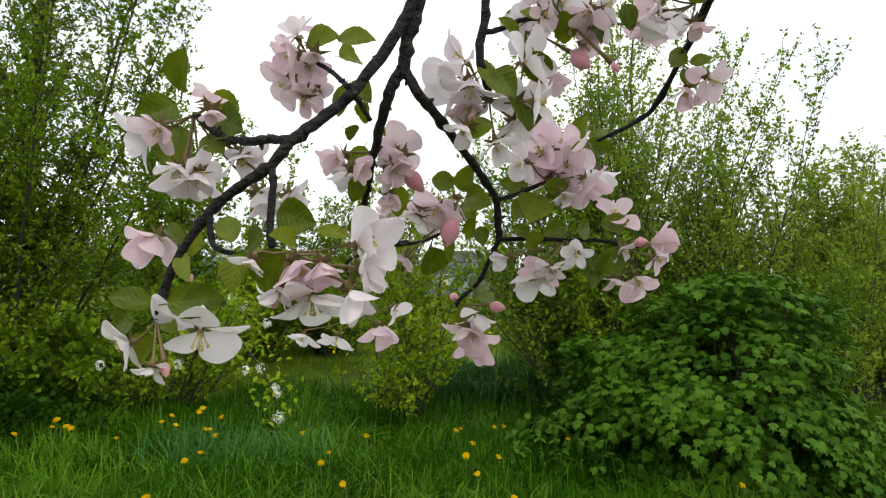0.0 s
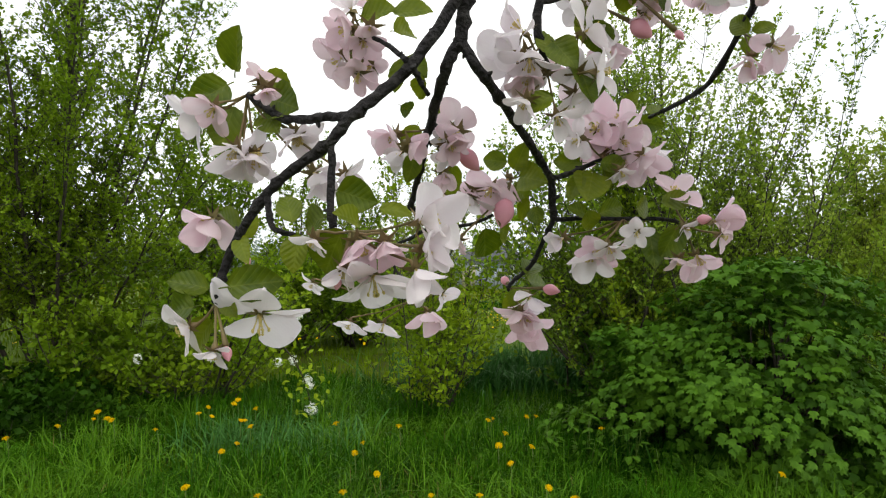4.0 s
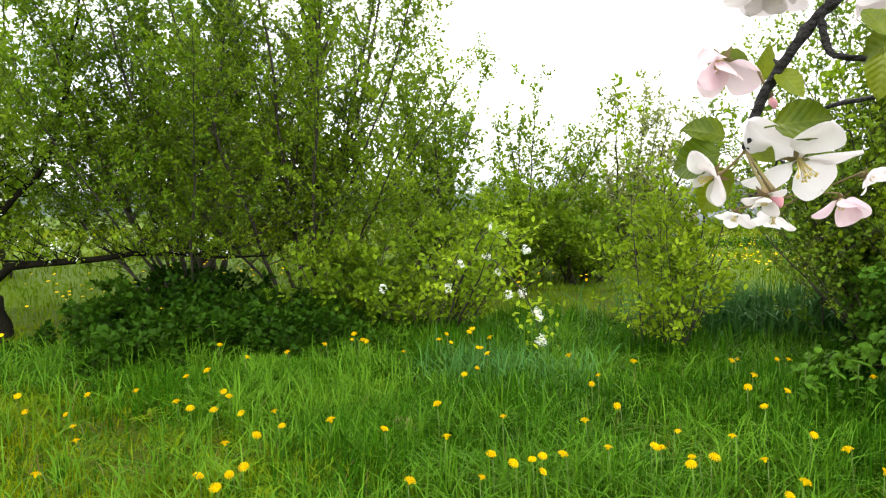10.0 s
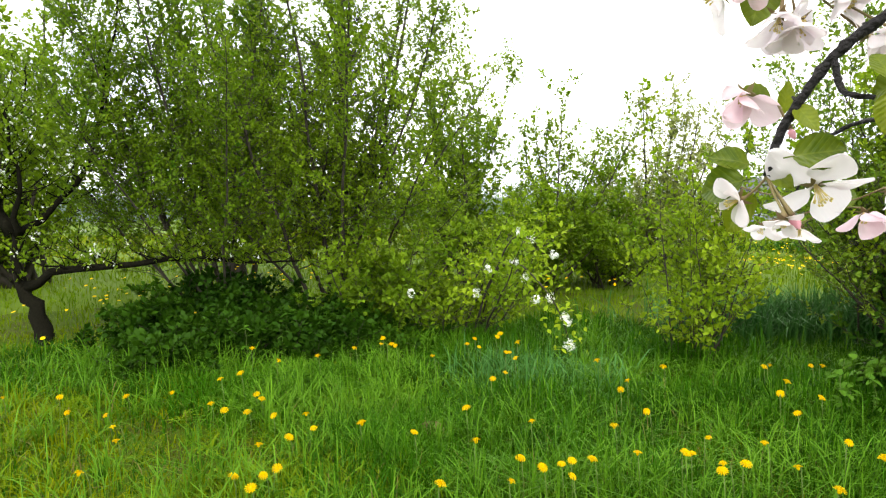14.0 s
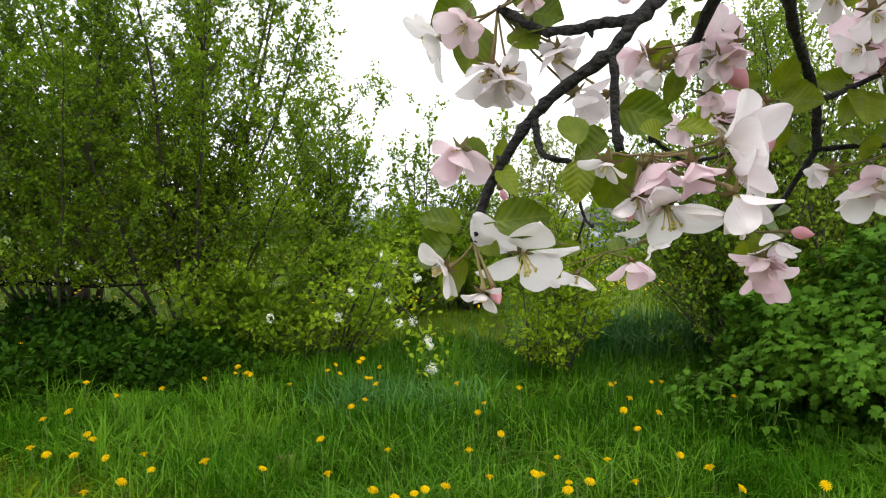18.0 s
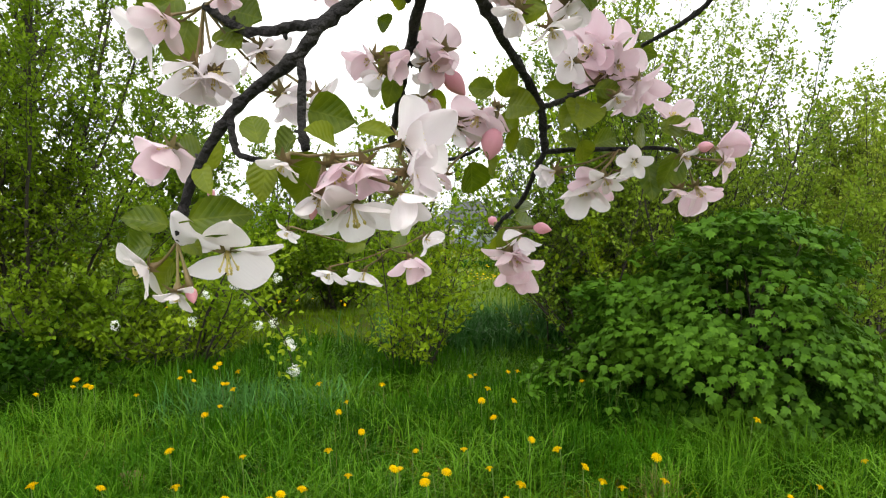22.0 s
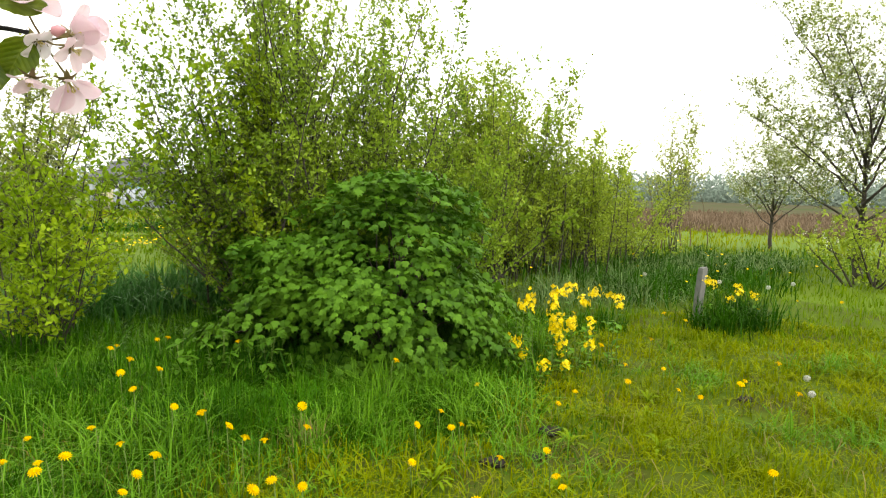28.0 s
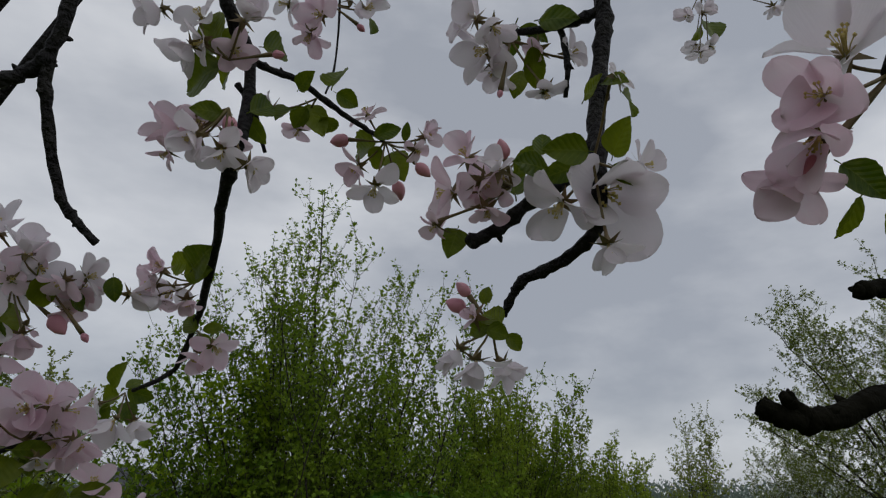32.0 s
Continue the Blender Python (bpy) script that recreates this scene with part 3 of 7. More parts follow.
# the slender shrub in the middle of the meadow
woody("slender_shrub", "slender young shrub with light green leaves in the grass", (0.12, 5.35), fan(15, 15, 0, 180, 3, 24, 1.0, 2.2, 0.008, 0.09) + fan(12, 151, 0, 180, 20, 50, 0.6, 1.2, 0.007, 0.09), M_FRESH, 23, 0.046, 9, 0.40, 0.24, 20, 3, 62, 0.5, category="shrub", rise=0.2)
# shrub with white flower tufts on an arching shoot
woody("white_flowering_shrub", "low shrub with white flower tufts on arching shoots", (-1.85, 5.6), fan(11, 16, 90, 90, 18, 56, 0.8, 1.6, 0.013, 0.12), M_FRESH, 24, 0.05, 9, 0.45, 0.15, 19, 3, 55, 0.5, category="shrub", rise=0.1)
# tall upright trees behind the broad bush
woody("upright_wild_pear", "tall wild pear with slender upright leafy shoots", (2.25, 5.9),
      fan(22, 17, 0, 180, 3, 30, 2.5, 4.2, 0.015, 0.34) + fan(9, 177, 80, 40, 6, 26, 2.6, 4.0, 0.014, 0.3) + fan(30, 178, 0, 180, 6, 45, 1.2, 2.7, 0.011, 0.38) + [(-75, 38, 2.9, 0.016), (-80, 48, 2.5, 0.015), (-95, 32, 3.1, 0.016), (90, 30, 3.2, 0.02), (100, 22, 3.6, 0.02), (-30, 3, 4.45, 0.035)],
      M_UPRIGHT, 25, 0.040, 8, 0.7, 0.12, 18, 3, 38, 0.6, small=True, rise=0.35, slim=0.8)
woody("upright_wild_pear", "wild pear with slender upright leafy shoots", (3.9, 6.5), fan(24, 18, 0, 180, 3, 30, 1.3, 2.9, 0.012, 0.42), M_UPRIGHT, 26, 0.042, 7, 0.65, 0.12, 17, 3, 34, 0.55, small=True, rise=0.35)
woody("upright_wild_pear", "shorter wild pear filling the gap between two taller ones", (3.1, 6.5), fan(26, 181, 0, 180, 3, 26, 1.3, 3.8, 0.012, 0.4), M_UPRIGHT, 28, 0.042, 7, 0.6, 0.08, 16, 3, 34, 0.6, small=True, rise=0.35)
for sx, sy, sseed in ((1.8, 5.0, 19), (1.95, 5.4, 71), (3.1, 5.3, 72), (3.5, 5.6, 73)):
    woody("low_pear_sucker", "low leafy pear suckers beside the broad bush", (sx, sy), fan(11, sseed, 0, 180, 10, 62, 0.5, 1.15 if sseed < 72 else 1.6, 0.014), M_VIB if sseed < 72 else M_UPRIGHT, sseed + 8, 0.05, 10, 0.5, 0.05, 26, 3, 52, 0.7, category="shrub", rise=0.25)
woody("bright_young_shoots", "bright yellow-green young shoots at the tree's edge", (1.95, 5.5), fan(13, 79, -70, 60, 8, 40, 1.0, 2.4, 0.010, 0.12), M_FRESH, 99, 0.052, 10, 0.4, 0.1, 24, 3, 50, 0.5, category="shrub", rise=0.25)
woody("leaning_wild_pear", "wild pear boughs leaning out over the meadow, in small leaf", (1.95, 5.7), fan(16, 182, -80, 40, 18, 52, 1.4, 3.0, 0.011, 0.16), M_UPRIGHT, 93, 0.042, 10, 0.6, 0.15, 18, 3, 46, 0.7, small=True, rise=0.3)
# light green thicket, saplings and trees toward the open field
for tx, ty, tseed, top in ((6.5, 7.7, 20, 2.75), (5.4, 7.4, 21, 2.8), (6.2, 8.6, 75, 3.1), (7.6, 8.1, 76, 2.5), (4.7, 7.3, 77, 2.9), (8.5, 8.4, 78, 1.9)):
    woody("light_green_thicket", "light green thicket of upright shoots", (tx, ty), fan(28, tseed, 0, 180, 2, 30, 0.55 * top, top, 0.011, 0.5), M_THICKET, tseed + 8, 0.046, 11, 0.5, 0.06, 20, 3, 44, 0.55, small=True, rise=0.35)
woody("sapling", "slim sapling with sparse light leaves", (6.83, 7.03), fan(6, 22, 0, 180, 2, 14, 1.4, 2.1, 0.014, 0.08), M_THICKET, 30, 0.05, 10, 0.4, 0.15, 20, 3, 45, 0.5, small=True)
woody("sapling", "slim sapling with sparse pale leaves", (11.5, 9.4), fan(7, 23, 0, 180, 3, 30, 1.9, 3.3, 0.013, 0.06), M_PALE, 31, 0.05, 11, 0.7, 0.3, 13, 3, 52, 0.8, small=True)
def crowned(x, y, n, fork, rise, reach, top, r0):
    """A short trunk that forks into n limbs spreading outward and up, the lowest the widest."""
    limbs = [([(x, y, -0.12), (x - 0.03, y + 0.02, fork * 0.6), (x + 0.04, y + 0.04, fork + 0.5), (x, y, fork + 0.45 * top)], 0, 0.3, r0)]
    for q in range(n):
        a, s = q * 2.4, q / max(1, n - 1)
        out = reach * (1 - 0.45 * s)
        ring = [(0.0, 0.0, 0.0), (0.33, 0.0, 0.35), (0.72, 0.22, 0.72), (1.0, 0.38, 1.0)]
        limbs.append(([(x + out * k * math.sin(a + turn), y + out * k * math.cos(a + turn), fork + s * rise + h * (0.32 + 0.4 * s) * top) for k, turn, h in ring], 0, 0.55 * top, 0.28 * r0))
    return limbs


woody("flowering_tree", "thin blossoming tree with pale leaves by the field", (14.2, 8.8), crowned(14.2, 8.8, 9, 0.5, 0.5, 1.3, 3.0, 0.055), M_PALE, 32, 0.045, 15, 0.7, 0.2, 18, 3, 58, 1.0, small=True, rise=0.3)
woody("flowering_tree", "taller blossoming tree with pale leaves by the field", (10.9, 5.3), crowned(10.9, 5.3, 15, 0.75, 1.4, 2.2, 4.2, 0.075), M_PALE, 33, 0.045, 17, 0.75, 0.2, 19, 3, 60, 1.0, small=True, rise=0.3)
woody("yellow_leaved_shrub", "low shrub with yellow-green young leaves", (9.9, 4.75), fan(9, 26, 0, 180, 15, 55, 0.8, 1.7, 0.02, 0.15), M_THICKET, 34, 0.06, 8, 0.5, 0.1, 18, 3, 50, 0.6, small=True, category="shrub", rise=0.2)


def blossom(tree, at, n, seed, size=0.03):
    """White blossom scattered among the leaves."""
    r = np.random.default_rng(seed)
    k = r.integers(0, len(at), n)
    geo = Geo()
    c = np.repeat(at[k], 5, 0) + r.normal(0, 0.012, (n * 5, 3))
    scatter(geo, c, frames_for(unit(r.normal(0, 1, (n * 5, 3))), unit(r.normal(0, 1, (n * 5, 3)))), r.uniform(0.6, 1.2, n * 5) * size, SMALL_V, SMALL_F)
    part("blossom", geo, M_WHITE, tree, "white blossom", kind="stuff")


for name, n, seed in (("old_apple_tree", 420, 1), ("pale_flowering_tree", 420, 2), ("flowering_tree", 2200, 3), ("flowering_tree.001", 5200, 4)):
    blossom(*GROWN[name], n, seed)

# ---- the broad bush with lobed leaves ----
LOBE_V = [(0, 0.18, 0.0), (0, 0, 0.01), (-0.30, 0.02, -0.05), (-0.50, 0.30, -0.09), (-0.27, 0.38, 0.0), (-0.34, 0.72, -0.07), (-0.12, 0.62, 0.01), (0, 1.0, -0.12),
          (0.12, 0.62, 0.01), (0.34, 0.72, -0.07), (0.27, 0.38, 0.0), (0.50, 0.30, -0.09), (0.30, 0.02, -0.05)]
LOBE_F = [(0, (k + 1) if k < 12 else 1, k) for k in range(1, 13)]


def broad_bush(place, lobes, seed):
    r = np.random.default_rng(seed)
    bush = thing("broad_leaved_bush", "broad dense bush with lobed bright green leaves", "shrub", place)
    base = np.array(place)
    at, norm = [], []
    wood = []
    for c in range(230):
        rx, ry, height, dx, dy = lobes[0] if c < 170 else lobes[1]
        az, el = r.uniform(0, 2 * np.pi), math.asin(r.uniform(-0.08, 0.98))
        k = r.uniform(0.78, 1.06)
        d = np.array([math.cos(az) * math.cos(el) * rx, math.sin(az) * math.cos(el) * ry, math.sin(el) * height * 0.9 + 0.10])
        lump = base + d * k + np.array([dx, dy, 0])
        if c % 4 == 0:
            wood.append((base + np.array([*r.normal(0, 0.12, 2), 0]), lump))
        out = unit(d * np.array([1, 1, 0.55]))
        size = r.uniform(0.13, 0.25)
        n = int(r.uniform(48, 84) * (size / 0.18))
        # each spray is a drooping shelf: a shallow dome that hangs at its outer rim
        ang, rad = r.uniform(0, 2 * np.pi, n), np.sqrt(r.uniform(0.0, 1, n))
        flat = np.stack([np.cos(ang) * rad, np.sin(ang) * rad], -1)
        away = flat @ out[:2]
        v = np.column_stack([flat, 0.30 * (1 - rad**1.6) - 0.55 * np.clip(away, 0, 1) ** 1.5 + 0.30 * np.clip(-away, 0, 1) + r.normal(0, 0.10, n)])
        at.append(lump + v * size)
        norm.append(unit(np.column_stack([flat * 0.35, np.full(n, 0.55)]) + out * 0.75 + r.normal(0, 0.22, (n, 3))))
    at, norm = np.concatenate(at), np.concatenate(norm)
    ok = at[:, 2] > base[2] + 0.05
    at, norm = at[ok], norm[ok]
    n = len(at)
    hang = np.cross(norm, np.cross(norm, np.array([0, 0, 1.0]))) + r.normal(0, 0.40, (n, 3))
    turns = frames_for(hang, norm)
    size = r.uniform(0.042, 0.074, n)
    near = np.argsort(at @ np.array([0.45, 0.89, 0.0]))[:300]
    rest = np.setdiff1d(np.arange(n), near)
    rest_geo = Geo()
    scatter(rest_geo, at[rest], turns[rest], size[rest], LOBE_V, LOBE_F)
    part("foliage", rest_geo, M_VIB, bush, kind="stuff")
    for p0, p1 in wood:
        geo = Geo()
        midp = (p0 + p1) / 2 + np.array([0, 0, 0.12])
        geo.add(*tube(smooth_line([p0 - np.array([0, 0, 0.05]), midp, p1], 8), np.linspace(0.012, 0.004, 8), 5))
        part("branch", geo, M_BARK, bush)
    one = Geo()
    one.add(LOBE_V, LOBE_F)
    mesh = one.mesh("leaf", M_VIB)
    for q in near:
        ob = new("leaf", mesh)
        ob.parent = bush
        m = Matrix(turns[q].tolist()).to_4x4()
        ob.matrix_basis = Matrix.Translation(Vector(at[q] - base)) @ m @ Matrix.Scale(float(size[q]), 4)


broad_bush((2.25, 4.3, 0.0), ((0.90, 0.75, 1.45, 0.02, 0.0), (0.55, 0.5, 0.85, -0.66, 0.22)), 41)

# ---- far things ----
def box(geo, c, s):
    x, y, z = np.array(s) / 2
    v = np.array([(a * x, b * y, d * z) for a in (-1, 1) for b in (-1, 1) for d in (-1, 1)]) + np.array(c)
    geo.add(v, [(0, 1, 3, 2), (4, 6, 7, 5), (0, 4, 5, 1), (2, 3, 7, 6), (0, 2, 6, 4), (1, 5, 7, 3)])


def far_wood(seed, a0, a1, dist, height, n):
    r = np.random.default_rng(seed)
    geo = Geo()
    a = np.radians(r.uniform(a0, a1, n))
    d = dist * r.uniform(0.9, 1.1, n)
    h = height * r.uniform(0.5, 1.1, n)
    c = np.stack([d * np.sin(a), d * np.cos(a), -1.2 + h * r.uniform(0.0, 1.0, n) ** 1.4], -1)
    out = unit(r.normal(0, 1, (n, 3)))
    scatter(geo, c, frames_for(out, unit(r.normal(0, 1, (n, 3)))), dist * 0.0045 * r.uniform(0.5, 1.3, n), SMALL_V, SMALL_F)
    return tagged(new("haze_tinted_woodland", geo.mesh("haze_tinted_woodland", M_FARWOOD)), "belt of far trees along the horizon, haze mixed into their colour", "woods", kind="stuff")


# the haze on both belts comes from their leaf colour alone
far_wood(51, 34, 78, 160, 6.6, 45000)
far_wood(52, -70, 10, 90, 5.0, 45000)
blades(22000, sector(25, 75, 38, 78, 1.2), lambda x, y: 0.72 * tufty(x * 0.2, y * 0.2), 0.013, 0.7, M_REED, "dead_weeds", "russet dead weeds standing on the far field", 53, far=True)

# ---- the flowering apple tree over the camera ----
def petal_material(name, pale, blush, strength):
    m = bpy.data.materials.new(name)
    m.use_nodes = True
    n, l = m.node_tree.nodes, m.node_tree.links
    n.clear()
    out, bsdf, tr, mixer = n.new("ShaderNodeOutputMaterial"), n.new("ShaderNodeBsdfPrincipled"), n.new("ShaderNodeBsdfTranslucent"), n.new("ShaderNodeMixShader")
    co, sep = n.new("ShaderNodeTexCoord"), n.new("ShaderNodeSeparateXYZ")
    l.new(co.outputs["Object"], sep.inputs[0])
    info, blot, wave = n.new("ShaderNodeObjectInfo"), n.new("ShaderNodeTexNoise"), n.new("ShaderNodeTexNoise")
    blot.inputs["Scale"].default_value = 2.2
    squeeze = n.new("ShaderNodeMapping")
    squeeze.inputs["Scale"].default_value = (26, 2.0, 4)
    l.new(co.outputs["Object"], squeeze.inputs["Vector"])
    l.new(squeeze.outputs["Vector"], wave.inputs["Vector"])
    wave.inputs["Scale"].default_value, wave.inputs["Detail"].default_value = 1.0, 2.0
    shift = n.new("ShaderNodeVectorMath")
    shift.operation = "ADD"
    l.new(co.outputs["Object"], shift.inputs[0])
    l.new(info.outputs["Random"], shift.inputs[1])
    l.new(shift.outputs[0], blot.inputs["Vector"])
    a1, a2, a3 = (n.new("ShaderNodeMath") for _ in range(3))
    a1.operation = a2.operation = a3.operation = "MULTIPLY_ADD"
    l.new(sep.outputs["Y"], a1.inputs[0])
    a1.inputs[1].default_value, a1.inputs[2].default_value = 0.35, -0.25
    l.new(blot.outputs["Fac"], a2.inputs[0])
    a2.inputs[1].default_value = 0.9
    l.new(a1.outputs[0], a2.inputs[2])
    l.new(wave.outputs["Fac"], a3.inputs[0])
    a3.inputs[1].default_value = 0.22
    l.new(a2.outputs[0], a3.inputs[2])
    rnd = n.new("ShaderNodeMath")
    rnd.operation = "MULTIPLY_ADD"
    l.new(info.outputs["Random"], rnd.inputs[0])
    rnd.inputs[1].default_value = 0.5
    l.new(a3.outputs[0], rnd.inputs[2])
    fac = n.new("ShaderNodeMath")
    fac.operation, fac.use_clamp = "MULTIPLY", True
    l.new(rnd.outputs[0], fac.inputs[0])
    fac.inputs[1].default_value = strength
    mix = n.new("ShaderNodeMixRGB")
    mix.inputs[1].default_value, mix.inputs[2].default_value = (*pale, 1), (*blush, 1)
    l.new(fac.outputs[0], mix.inputs[0])
    l.new(mix.outputs["Color"], bsdf.inputs["Base Color"])
    l.new(mix.outputs["Color"], tr.inputs["Color"])
    bsdf.inputs["Roughness"].default_value = 0.55
    bsdf.inputs["Specular IOR Level"].default_value = 0.25
    bump = n.new("ShaderNodeBump")
    bump.inputs["Strength"].default_value, bump.inputs["Distance"].default_value = 0.10, 0.01
    l.new(wave.outputs["Fac"], bump.inputs["Height"])
    l.new(bump.outputs["Normal"], bsdf.inputs["Normal"])
    mixer.inputs[0].default_value = 0.48
    l.new(bsdf.outputs["BSDF"], mixer.inputs[1])
    l.new(tr.outputs["BSDF"], mixer.inputs[2])
    l.new(mixer.outputs["Shader"], out.inputs["Surface"])
    return m


M_PETAL_WHITE = petal_material("white_petal_with_pink_blush", (0.84, 0.81, 0.835), (0.80, 0.57, 0.70), 0.26)
M_PETAL_PINK = petal_material("pink_petal", (0.83, 0.75, 0.79), (0.77, 0.45, 0.58), 0.50)


def grid_faces(nu, nv):
    i, j = np.meshgrid(np.arange(nu - 1), np.arange(nv - 1), indexing="ij")
    return np.stack([i * nv + j, i * nv + j + 1, (i + 1) * nv + j + 1, (i + 1) * nv + j], -1).reshape(-1, 4)


def petal_mesh(mat, seed):
    """A cupped petal, one unit long, with a narrow claw, a broad blade and a slightly wavy edge."""
    r = np.random.default_rng(seed)
    nu, nv = 13, 7
    u, v = np.meshgrid(0.5 - 0.5 * np.cos(np.pi * np.linspace(0, 1, nu)), np.linspace(-1, 1, nv), indexing="ij")
    wide = 0.03 * (1 - u**4) + r.uniform(0.285, 0.345) * np.sqrt(np.clip(1 - ((u - 0.57) / 0.43) ** 2, 0, 1)) * np.clip((u - 0.08) / 0.2, 0, 1)
    x = wide * v * (1 + 0.05 * np.sin(u * 9 + seed))
    y = u - 0.06 * (1 - np.abs(v)) * np.clip(u - 0.85, 0, 1) / 0.15 * r.uniform(-0.6, 1)
    cup = r.uniform(0.02, 0.24)
    z = cup * u**2 + r.uniform(0.6, 1.5) * x**2 - r.uniform(0.2, 0.9) * np.clip(u - 0.55, 0, 1) ** 2 + 0.035 * np.sin(v * 4 + seed * 2) * u**2
    x = x + r.uniform(-0.10, 0.10) * u**2
    geo = Geo()
    geo.add(np.stack([x, y, z], -1), grid_faces(nu, nv))
    return geo.mesh("petal", mat)


PETALS = [[petal_mesh(M_PETAL_WHITE, s) for s in range(6)], [petal_mesh(M_PETAL_PINK, s + 10) for s in range(6)]]


def leaf_material(name, deep, light, rib):
    """A leaf blade with a paler midrib and side veins, blotched and half clear to the light."""
    m = bpy.data.materials.new(name)
    m.use_nodes = True
    n, l = m.node_tree.nodes, m.node_tree.links
    n.clear()
    out, bsdf, tr, mixer = n.new("ShaderNodeOutputMaterial"), n.new("ShaderNodeBsdfPrincipled"), n.new("ShaderNodeBsdfTranslucent"), n.new("ShaderNodeMixShader")
    co, sep, info, blot = n.new("ShaderNodeTexCoord"), n.new("ShaderNodeSeparateXYZ"), n.new("ShaderNodeObjectInfo"), n.new("ShaderNodeTexNoise")
    l.new(co.outputs["Object"], sep.inputs[0])
    shift = n.new("ShaderNodeVectorMath")
    shift.operation = "ADD"
    l.new(co.outputs["Object"], shift.inputs[0])
    l.new(info.outputs["Random"], shift.inputs[1])
    l.new(shift.outputs[0], blot.inputs["Vector"])
    blot.inputs["Scale"].default_value, blot.inputs["Detail"].default_value = 3.5, 5
    fac = n.new("ShaderNodeMath")
    fac.operation, fac.use_clamp = "MULTIPLY_ADD", True
    l.new(info.outputs["Random"], fac.inputs[0])
    fac.inputs[1].default_value = 0.75
    less = n.new("ShaderNodeMath")
    less.operation = "MULTIPLY_ADD"
    l.new(blot.outputs["Fac"], less.inputs[0])
    less.inputs[1].default_value, less.inputs[2].default_value = 1.1, -0.42
    l.new(less.outputs[0], fac.inputs[2])
    mix, veins = n.new("ShaderNodeMixRGB"), n.new("ShaderNodeMixRGB")
    mix.inputs[1].default_value, mix.inputs[2].default_value = (*deep, 1), (*light, 1)
    l.new(fac.outputs[0], mix.inputs[0])
    side = n.new("ShaderNodeMath")
    side.operation = "ABSOLUTE"
    l.new(sep.outputs["X"], side.inputs[0])
    slant, wave, narrow, mid, both = (n.new("ShaderNodeMath") for _ in range(5))
    slant.operation, wave.operation, narrow.operation, mid.operation, both.operation = "SUBTRACT", "PINGPONG", "LESS_THAN", "LESS_THAN", "MAXIMUM"
    l.new(sep.outputs["Y"], slant.inputs[0])
    l.new(side.outputs[0], slant.inputs[1])
    l.new(slant.outputs[0], wave.inputs[0])
    wave.inputs[1].default_value = 0.065
    l.new(wave.outputs[0], narrow.inputs[0])
    narrow.inputs[1].default_value = 0.006
    l.new(side.outputs[0], mid.inputs[0])
    mid.inputs[1].default_value = 0.012
    l.new(narrow.outputs[0], both.inputs[0])
    l.new(mid.outputs[0], both.inputs[1])
    soft = n.new("ShaderNodeMath")
    soft.operation = "MULTIPLY"
    l.new(both.outputs[0], soft.inputs[0])
    soft.inputs[1].default_value = 0.25
    l.new(soft.outputs[0], veins.inputs[0])
    l.new(mix.outputs["Color"], veins.inputs[1])
    veins.inputs[2].default_value = (*rib, 1)
    l.new(veins.outputs["Color"], bsdf.inputs["Base Color"])
    l.new(veins.outputs["Color"], tr.inputs["Color"])
    bsdf.inputs["Roughness"].default_value, bsdf.inputs["Specular IOR Level"].default_value = 0.42, 0.3
    bump = n.new("ShaderNodeBump")
    bump.inputs["Strength"].default_value, bump.inputs["Distance"].default_value = 0.3, 0.01
    l.new(wave.outputs[0], bump.inputs["Height"])
    l.new(bump.outputs["Normal"], bsdf.inputs["Normal"])
    mixer.inputs[0].default_value = 0.42
    l.new(bsdf.outputs["BSDF"], mixer.inputs[1])
    l.new(tr.outputs["BSDF"], mixer.inputs[2])
    l.new(mixer.outputs["Shader"], out.inputs["Surface"])
    return m


def leaf_mesh(mat, seed, wide):
    """An oval apple leaf, one unit long, with a short stalk, a sunk midrib, curled sides and a finely toothed edge."""
    r = np.random.default_rng(seed)
    nu, nv = 13, 7
    u, v = np.meshgrid(np.linspace(0, 1, nu), np.linspace(-1, 1, nv), indexing="ij")
    w = wide * 0.5 * np.clip(np.sin(np.pi * (0.01 + 0.985 * u) ** 0.85), 0, 1) ** 0.7 * (1 - 0.25 * np.clip(u - 0.8, 0, 1) * 5 * 0.6) * (1 + 0.025 * np.where(np.arange(nu) % 2, 1, -1)[:, None] * (np.abs(v) > 0.9))
    x, y = w * v, 0.14 + 0.86 * u
    z = r.uniform(0.2, 0.8) * np.abs(x) ** 1.3 - r.uniform(0.0, 0.25) * u**2 + 0.015 * np.sin(v * 5 + u * 8 + seed) + 0.012 * np.cos(u * 34) * np.abs(v)
    geo = Geo()
    geo.add(np.stack([x, y, z], -1), grid_faces(nu, nv))
    geo.add(*tube([(0, 0, 0), (0, 0.08, 0.01), (0, 0.17, 0.004)], [0.014, 0.014, 0.010], 4))
    return geo.mesh("leaf", mat)


M_APPLE = leaf_material("apple_leaf", (0.046, 0.082, 0.002), (0.175, 0.215, 0.008), (0.21, 0.25, 0.03))
LEAVES = {w: [leaf_mesh(M_APPLE, s + int(w * 100), w) for s in range(3)] for w in (0.42, 0.52, 0.62, 0.72)}

stamen_geo = Geo()
